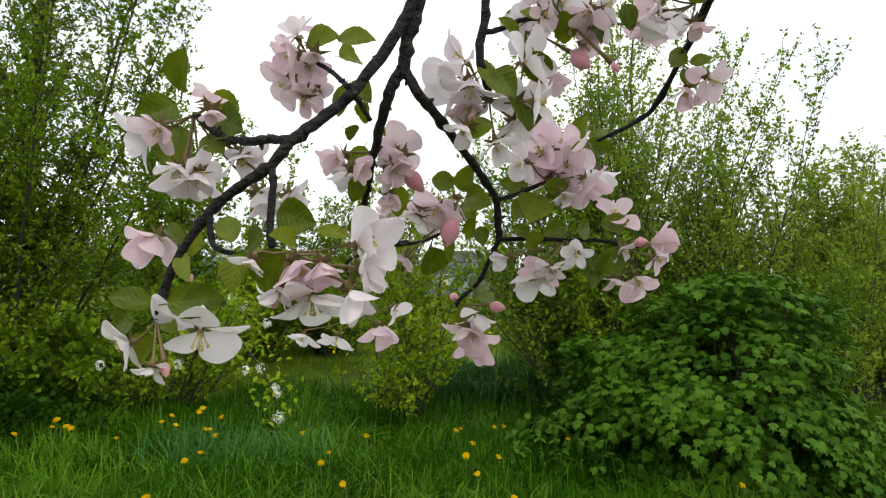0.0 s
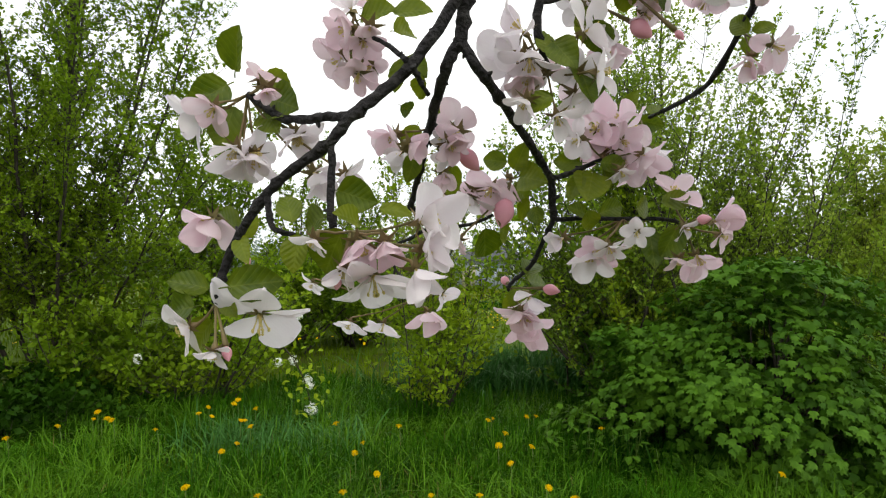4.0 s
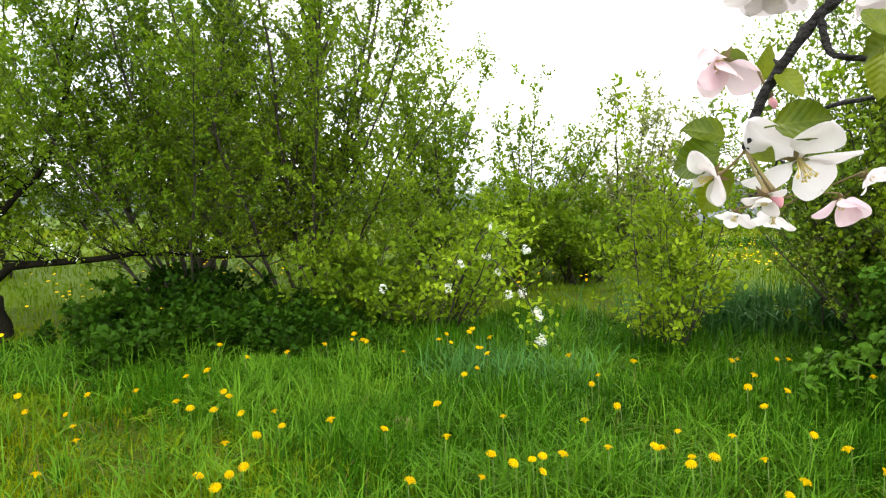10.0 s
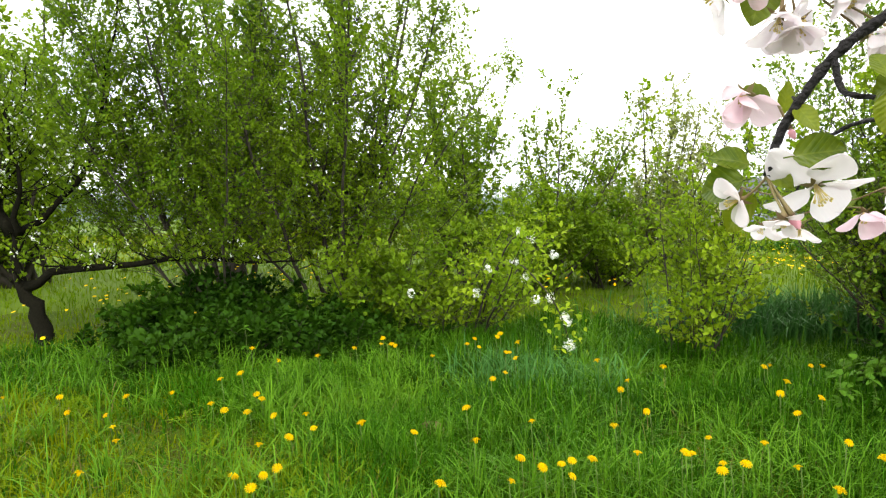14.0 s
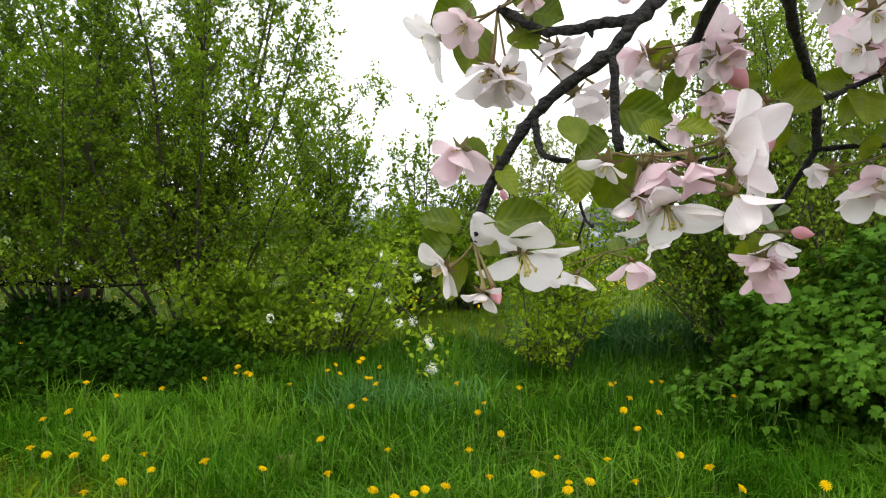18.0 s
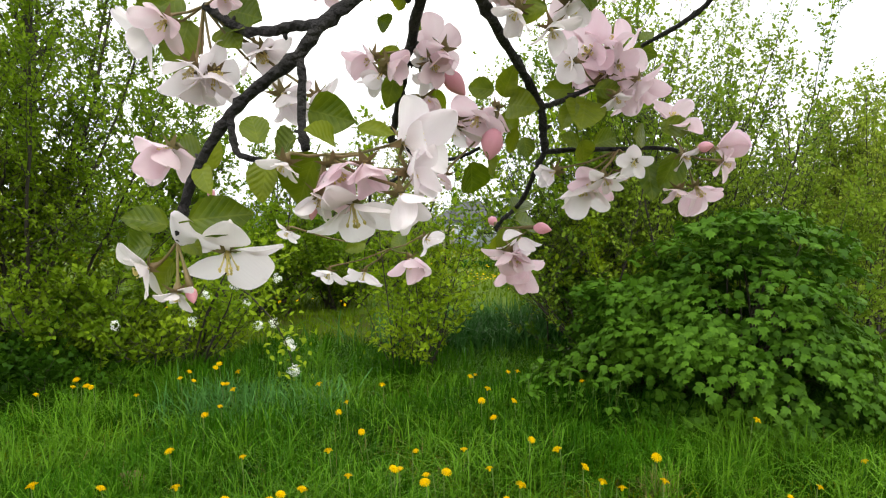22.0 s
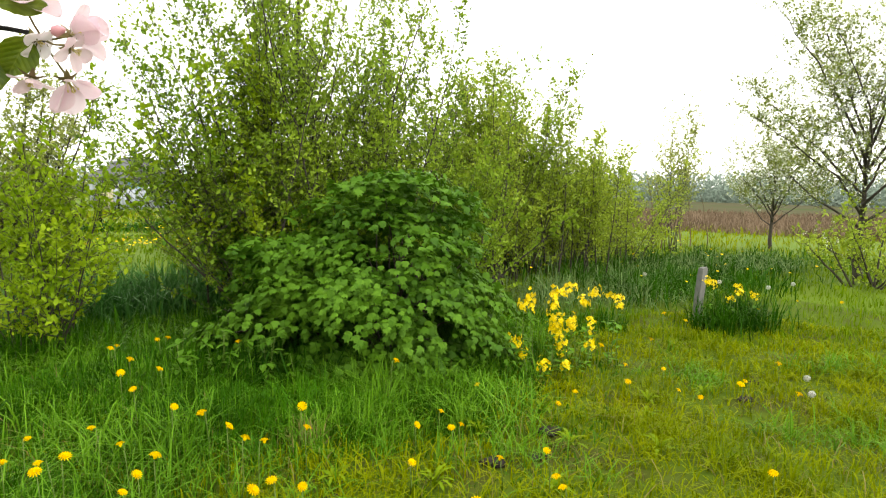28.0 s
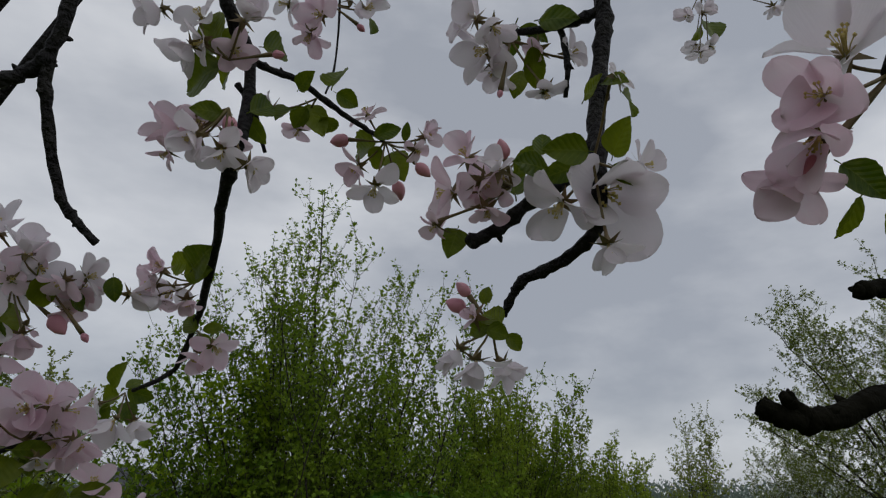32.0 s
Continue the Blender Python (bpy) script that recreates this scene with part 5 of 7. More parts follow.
cluster((0.112, 0.513, 1.392),
        [(1, 0.098, 0.506, 1.385, -0.49, -0.86, -0.15, 0.0326), (0, 0.086, 0.508, 1.379, -0.66, -0.59, -0.47, 0.0276), (1, 0.070, 0.521, 1.382, -0.77, -0.57, -0.29, 0.0213), (1, 0.081, 0.509, 1.354, -0.41, -0.17, -0.90, 0.0172), (1, 0.108, 0.514, 1.391, -0.57, -0.22, -0.79, 0.0267), (1, 0.088, 0.511, 1.385, -0.37, -0.59, -0.72, 0.0167)],
        [(0.107, 0.504, 1.372, 0.0198)],
        [(0.111, 0.519, 1.405, 0.092, 0.525, 1.408, -0.17, -0.98, -0.08, 0.70),
         (0.113, 0.506, 1.398, 0.117, 0.485, 1.414, -0.03, -0.94, 0.33, 0.54),
         (0.116, 0.508, 1.395, 0.130, 0.484, 1.390, -0.31, -0.95, 0.06, 0.70),
         (0.113, 0.518, 1.391, 0.130, 0.533, 1.380, -0.16, -0.91, 0.37, 0.76),
         (0.127, 0.518, 1.379, 0.130, 0.514, 1.364, -0.17, -0.97, 0.16, 0.76),
         (0.123, 0.514, 1.384, 0.118, 0.526, 1.366, -0.38, -0.92, 0.09, 0.43),
         (0.097, 0.512, 1.365, 0.099, 0.534, 1.343, 0.27, -0.96, 0.08, 0.70),
         (0.104, 0.499, 1.367, 0.115, 0.516, 1.353, 0.04, -0.90, 0.43, 0.54)])
cluster((0.031, 0.394, 1.356),
        [(0, 0.042, 0.395, 1.332, 0.17, -0.35, -0.92, 0.0388), (0, 0.065, 0.394, 1.361, 0.88, -0.48, 0.03, 0.0365), (0, 0.061, 0.378, 1.338, 0.51, -0.42, -0.75, 0.0274), (0, 0.065, 0.390, 1.349, 0.85, -0.49, -0.19, 0.0263), (0, 0.029, 0.389, 1.338, -0.21, -0.40, -0.89, 0.0189), (0, 0.017, 0.383, 1.350, -0.59, -0.53, -0.61, 0.0162), (1, 0.036, 0.392, 1.348, 0.45, -0.30, -0.84, 0.0307), (1, 0.047, 0.383, 1.349, 0.40, -0.70, -0.59, 0.0223), (0, 0.031, 0.402, 1.340, 0.35, -0.65, -0.67, 0.0158)],
        [(0.027, 0.389, 1.334, 0.0052)],
        [(0.023, 0.403, 1.374, 0.045, 0.392, 1.367, -0.31, -0.95, -0.04, 0.81),
         (0.028, 0.397, 1.358, 0.015, 0.409, 1.332, -0.15, -0.99, 0.06, 0.81),
         (0.010, 0.393, 1.355, 0.008, 0.388, 1.335, -0.12, -0.98, -0.16, 0.59),
         (0.021, 0.395, 1.362, 0.001, 0.414, 1.356, -0.14, -0.93, 0.34, 0.65),
         (0.009, 0.386, 1.358, 0.003, 0.393, 1.375, 0.12, -0.95, 0.30, 0.65),
         (0.042, 0.394, 1.366, 0.060, 0.392, 1.364, 0.03, -0.90, 0.44, 0.43),
         (0.036, 0.384, 1.359, 0.027, 0.369, 1.364, 0.10, -0.89, 0.45, 0.65)])
cluster((0.047, 0.660, 1.308),
        [(0, -0.002, 0.665, 1.286, -0.52, -0.56, -0.64, 0.0285), (0, 0.026, 0.671, 1.284, -0.21, -0.66, -0.72, 0.0299), (1, 0.064, 0.640, 1.296, 0.19, -0.74, -0.65, 0.0388), (0, 0.077, 0.627, 1.315, 0.66, -0.75, 0.01, 0.0246), (0, -0.033, 0.661, 1.319, -0.63, -0.56, -0.53, 0.0212)],
        [],
        [(0.029, 0.660, 1.313, 0.010, 0.652, 1.306, -0.32, -0.95, 0.05, 0.65),
         (0.057, 0.650, 1.305, 0.051, 0.670, 1.325, -0.31, -0.83, 0.46, 0.54)])
cluster((0.120, 0.567, 1.326),
        [(1, 0.135, 0.578, 1.298, 0.17, -0.80, -0.57, 0.0399), (0, 0.132, 0.549, 1.317, 0.33, -0.55, -0.77, 0.0286), (1, 0.123, 0.550, 1.307, -0.33, -0.51, -0.79, 0.0287), (1, 0.131, 0.559, 1.306, -0.09, -0.99, -0.13, 0.0306), (1, 0.126, 0.564, 1.307, -0.41, -0.68, -0.61, 0.0236)],
        [(0.146, 0.551, 1.326, 0.0123), (0.117, 0.576, 1.331, 0.0097)],
        [(0.133, 0.582, 1.331, 0.160, 0.607, 1.327, -0.25, -0.88, 0.40, 0.54),
         (0.122, 0.558, 1.327, 0.121, 0.554, 1.308, 0.12, -0.98, -0.15, 0.59),
         (0.128, 0.548, 1.335, 0.139, 0.567, 1.350, -0.23, -0.97, 0.05, 0.65),
         (0.121, 0.570, 1.322, 0.119, 0.582, 1.303, -0.43, -0.90, 0.02, 0.43)])
cluster((0.181, 0.515, 1.372),
        [(0, 0.161, 0.517, 1.348, -0.21, -0.58, -0.79, 0.0349), (0, 0.144, 0.522, 1.358, -0.78, -0.38, -0.49, 0.0216), (0, 0.186, 0.518, 1.356, 0.12, -0.43, -0.89, 0.0251), (0, 0.169, 0.497, 1.352, 0.25, -0.48, -0.84, 0.0203), (1, 0.164, 0.509, 1.351, -0.74, -0.58, -0.35, 0.0274), (0, 0.184, 0.497, 1.362, -0.29, -0.95, -0.07, 0.0190)],
        [],
        [(0.171, 0.534, 1.376, 0.193, 0.543, 1.384, -0.03, -0.99, -0.13, 0.70),
         (0.159, 0.516, 1.374, 0.145, 0.508, 1.380, 0.09, -0.95, 0.30, 0.65),
         (0.197, 0.517, 1.366, 0.199, 0.499, 1.342, 0.04, -0.96, 0.27, 0.65),
         (0.184, 0.501, 1.377, 0.205, 0.521, 1.382, 0.07, -0.99, -0.12, 0.54),
         (0.158, 0.509, 1.377, 0.164, 0.521, 1.362, 0.01, -0.98, 0.21, 0.76)])
cluster((0.217, 0.508, 1.369),
        [(1, 0.210, 0.509, 1.390, -0.07, -0.57, 0.82, 0.0282), (0, 0.216, 0.503, 1.366, 0.51, -0.79, -0.33, 0.0174), (1, 0.233, 0.495, 1.372, 0.77, -0.60, 0.24, 0.0307), (1, 0.229, 0.515, 1.347, 0.33, -0.42, -0.85, 0.0304), (1, 0.211, 0.503, 1.346, -0.20, -0.29, -0.94, 0.0190), (1, 0.231, 0.487, 1.361, 0.77, -0.48, -0.42, 0.0183)],
        [(0.224, 0.498, 1.372, 0.0096)],
        [(0.197, 0.498, 1.381, 0.226, 0.511, 1.386, -0.18, -0.98, 0.04, 0.43),
         (0.211, 0.504, 1.369, 0.200, 0.508, 1.345, 0.15, -0.99, 0.06, 0.76)])
cluster((0.169, 0.524, 1.411),
        [(1, 0.165, 0.525, 1.429, -0.28, -0.74, 0.61, 0.0420), (1, 0.191, 0.530, 1.429, 0.58, -0.69, 0.44, 0.0389), (1, 0.198, 0.520, 1.409, 0.81, -0.58, -0.08, 0.0326), (0, 0.148, 0.501, 1.416, -0.83, -0.52, 0.18, 0.0240), (1, 0.177, 0.523, 1.436, 0.15, -0.47, 0.87, 0.0291), (0, 0.179, 0.511, 1.398, 0.35, -0.33, -0.88, 0.0177), (1, 0.184, 0.524, 1.420, 0.25, -0.96, 0.09, 0.0256), (1, 0.163, 0.532, 1.420, 0.42, -0.44, -0.79, 0.0341), (1, 0.190, 0.533, 1.404, 0.15, -0.57, -0.80, 0.0268), (1, 0.174, 0.527, 1.417, -0.87, -0.48, -0.09, 0.0235), (1, 0.185, 0.529, 1.409, 0.06, -0.94, -0.34, 0.0207)],
        [],
        [(0.159, 0.525, 1.407, 0.136, 0.528, 1.408, -0.09, -0.99, -0.07, 0.65),
         (0.165, 0.526, 1.402, 0.155, 0.500, 1.379, -0.07, -0.96, 0.28, 0.81),
         (0.170, 0.522, 1.406, 0.179, 0.526, 1.388, 0.24, -0.87, 0.42, 0.65),
         (0.164, 0.510, 1.405, 0.190, 0.525, 1.407, 0.04, -0.98, -0.18, 0.43),
         (0.157, 0.520, 1.400, 0.144, 0.506, 1.379, -0.38, -0.91, 0.18, 0.43)])
cluster((0.121, 0.447, 1.440),
        [(0, 0.101, 0.451, 1.448, -0.92, -0.39, 0.06, 0.0386), (1, 0.110, 0.441, 1.433, -0.47, -0.64, -0.61, 0.0245), (0, 0.103, 0.433, 1.458, -0.77, -0.28, 0.58, 0.0282), (0, 0.142, 0.437, 1.459, 0.51, -0.51, 0.69, 0.0345), (0, 0.145, 0.426, 1.435, 0.91, -0.40, -0.09, 0.0263), (0, 0.124, 0.432, 1.412, 0.12, -0.41, -0.91, 0.0225), (0, 0.107, 0.430, 1.419, -0.41, -0.27, -0.87, 0.0222), (0, 0.135, 0.439, 1.425, 0.56, -0.35, -0.75, 0.0231), (0, 0.110, 0.435, 1.439, -0.01, -0.29, -0.96, 0.0294), (0, 0.112, 0.451, 1.449, 0.41, -0.81, -0.42, 0.0238), (0, 0.134, 0.436, 1.435, -0.16, -0.77, -0.62, 0.0217), (0, 0.112, 0.448, 1.428, 0.23, -0.31, -0.92, 0.0188)],
        [],
        [(0.142, 0.441, 1.466, 0.152, 0.451, 1.447, -0.40, -0.91, 0.08, 0.76),
         (0.134, 0.442, 1.442, 0.141, 0.420, 1.419, 0.29, -0.96, -0.03, 0.81),
         (0.122, 0.433, 1.425, 0.104, 0.433, 1.417, -0.32, -0.92, 0.24, 0.65),
         (0.122, 0.441, 1.454, 0.132, 0.423, 1.435, -0.39, -0.87, 0.30, 0.59),
         (0.120, 0.439, 1.446, 0.117, 0.452, 1.467, -0.10, -0.89, 0.46, 0.43)])
cluster((0.162, 0.463, 1.493),
        [(0, 0.180, 0.464, 1.494, 0.54, -0.76, 0.36, 0.0314), (1, 0.178, 0.467, 1.477, 0.56, -0.35, -0.75, 0.0206), (0, 0.210, 0.468, 1.494, 0.86, -0.50, -0.09, 0.0303), (0, 0.185, 0.453, 1.497, 0.51, -0.51, 0.69, 0.0244), (0, 0.143, 0.470, 1.494, -0.42, -0.59, 0.69, 0.0222), (0, 0.152, 0.444, 1.506, 0.05, -0.47, 0.88, 0.0324), (0, 0.132, 0.473, 1.524, -0.50, -0.43, 0.75, 0.0352), (1, 0.170, 0.444, 1.487, -0.63, -0.20, -0.75, 0.0237), (1, 0.180, 0.461, 1.485, 0.59, -0.75, -0.30, 0.0236), (1, 0.149, 0.444, 1.486, 0.38, -0.82, 0.43, 0.0165), (1, 0.152, 0.462, 1.505, -0.31, -0.93, -0.17, 0.0274)],
        [(0.188, 0.448, 1.461, 0.0066)],
        [(0.159, 0.453, 1.493, 0.167, 0.467, 1.474, -0.08, -1.00, -0.01, 0.65),
         (0.176, 0.450, 1.486, 0.188, 0.460, 1.476, 0.01, -0.95, 0.32, 0.54),
         (0.195, 0.456, 1.500, 0.199, 0.456, 1.482, -0.32, -0.90, 0.30, 0.59),
         (0.150, 0.447, 1.485, 0.133, 0.446, 1.490, 0.12, -0.95, 0.30, 0.54),
         (0.136, 0.450, 1.475, 0.123, 0.438, 1.483, 0.18, -0.94, 0.28, 0.54),
         (0.145, 0.462, 1.481, 0.143, 0.482, 1.470, 0.12, -0.99, 0.05, 0.54)])
cluster((0.146, 0.485, 1.494),
        [(0, 0.160, 0.455, 1.497, 0.35, -0.91, 0.21, 0.0285), (0, 0.148, 0.495, 1.494, -0.77, -0.64, -0.01, 0.0325), (1, 0.159, 0.465, 1.459, 0.25, -0.27, -0.93, 0.0240), (1, 0.146, 0.501, 1.451, -0.09, -0.20, -0.98, 0.0287), (0, 0.147, 0.489, 1.500, -0.80, -0.26, -0.54, 0.0244), (1, 0.154, 0.493, 1.470, -0.51, 0.16, -0.84, 0.0205)],
        [(0.174, 0.464, 1.469, 0.0153)],
        [(0.144, 0.488, 1.484, 0.156, 0.472, 1.458, -0.27, -0.96, 0.05, 0.38),
         (0.146, 0.497, 1.506, 0.133, 0.496, 1.506, -0.42, -0.90, -0.09, 0.65)])
cluster((0.224, 0.359, 1.599),
        [(0, 0.184, 0.381, 1.629, -0.82, -0.02, -0.57, 0.0307), (0, 0.202, 0.363, 1.599, -0.59, 0.03, -0.81, 0.0321), (0, 0.226, 0.335, 1.613, 0.15, -0.96, 0.26, 0.0315), (0, 0.205, 0.367, 1.628, -0.68, -0.66, 0.31, 0.0275), (0, 0.207, 0.358, 1.602, -0.73, -0.01, -0.69, 0.0234), (1, 0.227, 0.358, 1.605, 0.12, -0.73, -0.67, 0.0264)],
        [(0.245, 0.339, 1.598, 0.0076)],
        [(0.223, 0.368, 1.601, 0.200, 0.405, 1.597, -0.17, -0.98, -0.07, 0.65),
         (0.230, 0.364, 1.622, 0.205, 0.385, 1.611, -0.55, -0.82, 0.14, 0.54),
         (0.229, 0.367, 1.612, 0.224, 0.402, 1.602, -0.52, -0.86, 0.03, 0.65),
         (0.237, 0.346, 1.604, 0.257, 0.357, 1.617, -0.17, -0.94, -0.30, 0.70),
         (0.223, 0.361, 1.637, 0.228, 0.334, 1.648, -0.73, -0.68, -0.01, 0.65),
         (0.217, 0.361, 1.605, 0.208, 0.361, 1.635, -0.76, -0.65, 0.00, 0.65)])
cluster((0.282, 0.395, 1.694),
        [(1, 0.274, 0.397, 1.660, -0.22, 0.01, -0.98, 0.0292), (1, 0.276, 0.389, 1.675, -0.67, -0.50, -0.55, 0.0329), (0, 0.302, 0.364, 1.674, 0.43, -0.88, -0.19, 0.0286), (0, 0.297, 0.388, 1.701, -0.18, -0.76, 0.62, 0.0267), (0, 0.255, 0.399, 1.682, -0.96, -0.13, -0.25, 0.0256)],
        [(0.305, 0.384, 1.673, 0.0075)],
        [(0.309, 0.391, 1.693, 0.330, 0.411, 1.700, -0.20, -0.97, 0.10, 0.65)])
cluster((0.227, 0.353, 1.567),
        [(1, 0.203, 0.374, 1.559, -0.98, -0.20, -0.05, 0.0332), (0, 0.211, 0.350, 1.543, -0.58, -0.40, -0.71, 0.0296), (0, 0.225, 0.344, 1.535, -0.15, -0.30, -0.94, 0.0269), (0, 0.240, 0.340, 1.530, 0.55, -0.41, -0.72, 0.0229), (1, 0.203, 0.375, 1.543, -0.62, 0.17, -0.77, 0.0199), (1, 0.216, 0.365, 1.561, 0.32, -0.59, -0.74, 0.0265), (1, 0.230, 0.353, 1.549, 0.42, -0.23, -0.88, 0.0225), (1, 0.214, 0.362, 1.553, -0.89, -0.31, -0.34, 0.0158)],
        [(0.229, 0.354, 1.557, 0.0119)],
        [(0.226, 0.356, 1.565, 0.207, 0.347, 1.558, -0.59, -0.73, -0.36, 0.54),
         (0.237, 0.358, 1.569, 0.249, 0.355, 1.551, -0.58, -0.65, -0.50, 0.49),
         (0.237, 0.353, 1.568, 0.254, 0.360, 1.585, -0.24, -0.91, -0.34, 0.65)])
cluster((0.327, 0.383, 1.594),
        [(0, 0.320, 0.381, 1.556, -0.25, -0.07, -0.96, 0.0323), (1, 0.313, 0.397, 1.577, -0.70, 0.05, -0.71, 0.0266), (1, 0.315, 0.391, 1.618, -0.68, -0.44, 0.59, 0.0237), (1, 0.349, 0.366, 1.597, 0.51, -0.86, 0.07, 0.0212), (1, 0.337, 0.356, 1.577, 0.42, -0.67, -0.61, 0.0168)],
        [(0.306, 0.411, 1.602, 0.0148), (0.347, 0.401, 1.572, 0.0141), (0.351, 0.375, 1.577, 0.0128)],
        [(0.318, 0.383, 1.595, 0.336, 0.371, 1.603, -0.66, -0.64, -0.40, 0.54),
         (0.325, 0.391, 1.597, 0.318, 0.428, 1.604, -0.45, -0.86, -0.24, 0.65),
         (0.335, 0.372, 1.591, 0.333, 0.364, 1.604, -0.28, -0.94, -0.19, 0.43),
         (0.339, 0.397, 1.598, 0.341, 0.383, 1.570, -0.61, -0.77, -0.15, 0.65),
         (0.324, 0.382, 1.590, 0.328, 0.408, 1.581, -0.30, -0.95, 0.14, 0.54)])
cluster((0.279, 0.380, 1.607),
        [(1, 0.275, 0.400, 1.592, -0.22, 0.01, -0.98, 0.0208), (0, 0.253, 0.387, 1.596, -0.99, -0.09, -0.12, 0.0198)],
        [],
        [(0.289, 0.375, 1.612, 0.306, 0.372, 1.605, -0.48, -0.81, -0.33, 0.76),
         (0.288, 0.380, 1.618, 0.295, 0.390, 1.649, -0.73, -0.68, -0.05, 0.65),
         (0.274, 0.380, 1.600, 0.269, 0.390, 1.585, -0.26, -0.95, 0.15, 0.76),
         (0.276, 0.388, 1.607, 0.286, 0.374, 1.579, -0.15, -0.91, -0.38, 0.54),
         (0.282, 0.378, 1.595, 0.300, 0.390, 1.591, -0.59, -0.73, -0.34, 0.65),
         (0.267, 0.381, 1.596, 0.252, 0.372, 1.581, -0.64, -0.75, 0.16, 0.65),
         (0.265, 0.370, 1.602, 0.266, 0.351, 1.605, -0.62, -0.63, -0.47, 0.65)])
cluster((0.351, 0.227, 1.516),
        [(0, 0.361, 0.229, 1.504, -0.26, -0.78, -0.57, 0.0544), (0, 0.342, 0.240, 1.497, -0.66, -0.09, -0.75, 0.0344), (0, 0.354, 0.224, 1.476, 0.08, -0.11, -0.99, 0.0216), (0, 0.376, 0.220, 1.519, 0.60, -0.79, 0.11, 0.0224), (0, 0.346, 0.203, 1.542, 0.26, -0.88, 0.39, 0.0131)],
        [],
        [(0.342, 0.219, 1.514, 0.320, 0.223, 1.511, -0.48, -0.81, -0.34, 0.59),
         (0.358, 0.223, 1.518, 0.348, 0.205, 1.526, -0.65, -0.75, 0.14, 0.65),
         (0.349, 0.207, 1.537, 0.368, 0.214, 1.536, -0.68, -0.72, 0.16, 0.59),
         (0.350, 0.233, 1.517, 0.337, 0.249, 1.512, -0.65, -0.59, -0.48, 0.54),
         (0.362, 0.228, 1.518, 0.369, 0.215, 1.505, -0.68, -0.73, 0.06, 0.65),
         (0.342, 0.244, 1.517, 0.318, 0.238, 1.513, -0.18, -0.98, -0.12, 0.54),
         (0.341, 0.220, 1.537, 0.336, 0.203, 1.541, -0.57, -0.81, 0.17, 0.43),
         (0.342, 0.210, 1.540, 0.342, 0.196, 1.536, -0.59, -0.80, 0.12, 0.65)])
cluster((0.333, 0.258, 1.513),
        [(1, 0.311, 0.263, 1.525, -0.88, -0.35, 0.32, 0.0230), (1, 0.310, 0.278, 1.511, -0.95, 0.03, -0.31, 0.0322), (1, 0.325, 0.270, 1.517, -0.58, -0.60, -0.54, 0.0251), (1, 0.320, 0.258, 1.496, -0.08, -0.18, -0.98, 0.0175), (0, 0.318, 0.247, 1.514, -0.54, -0.69, 0.47, 0.0184), (1, 0.304, 0.276, 1.492, -0.60, 0.26, -0.76, 0.0143), (1, 0.319, 0.257, 1.509, 0.49, -0.55, -0.67, 0.0180), (1, 0.325, 0.263, 1.509, -0.76, -0.11, -0.64, 0.0194), (0, 0.333, 0.264, 1.519, -0.46, -0.62, -0.64, 0.0160)],
        [(0.323, 0.251, 1.525, 0.0095)],
        [(0.339, 0.264, 1.521, 0.335, 0.243, 1.530, -0.76, -0.64, 0.08, 0.49),
         (0.340, 0.265, 1.512, 0.343, 0.275, 1.540, -0.37, -0.92, -0.14, 0.54),
         (0.320, 0.281, 1.498, 0.311, 0.274, 1.480, -0.46, -0.86, -0.21, 0.65),
         (0.336, 0.241, 1.520, 0.336, 0.240, 1.535, -0.61, -0.78, -0.16, 0.65)])
cluster((0.347, 0.294, 1.460),
        [(0, 0.339, 0.314, 1.449, -0.62, 0.17, -0.77, 0.0240), (0, 0.337, 0.292, 1.439, -0.15, -0.11, -0.98, 0.0246), (0, 0.358, 0.298, 1.442, 0.41, -0.39, -0.83, 0.0234), (1, 0.332, 0.288, 1.461, -0.99, -0.09, -0.12, 0.0124)],
        [(0.336, 0.309, 1.472, 0.0118), (0.337, 0.304, 1.479, 0.0096)],
        [(0.345, 0.290, 1.460, 0.338, 0.303, 1.456, -0.63, -0.77, 0.15, 0.76),
         (0.353, 0.291, 1.457, 0.361, 0.289, 1.448, -0.48, -0.87, 0.10, 0.70),
         (0.349, 0.305, 1.473, 0.351, 0.301, 1.484, -0.54, -0.84, -0.08, 0.65),
         (0.338, 0.286, 1.456, 0.348, 0.278, 1.452, -0.28, -0.96, 0.04, 0.76),
         (0.344, 0.281, 1.458, 0.341, 0.296, 1.468, -0.57, -0.81, 0.16, 0.76)])
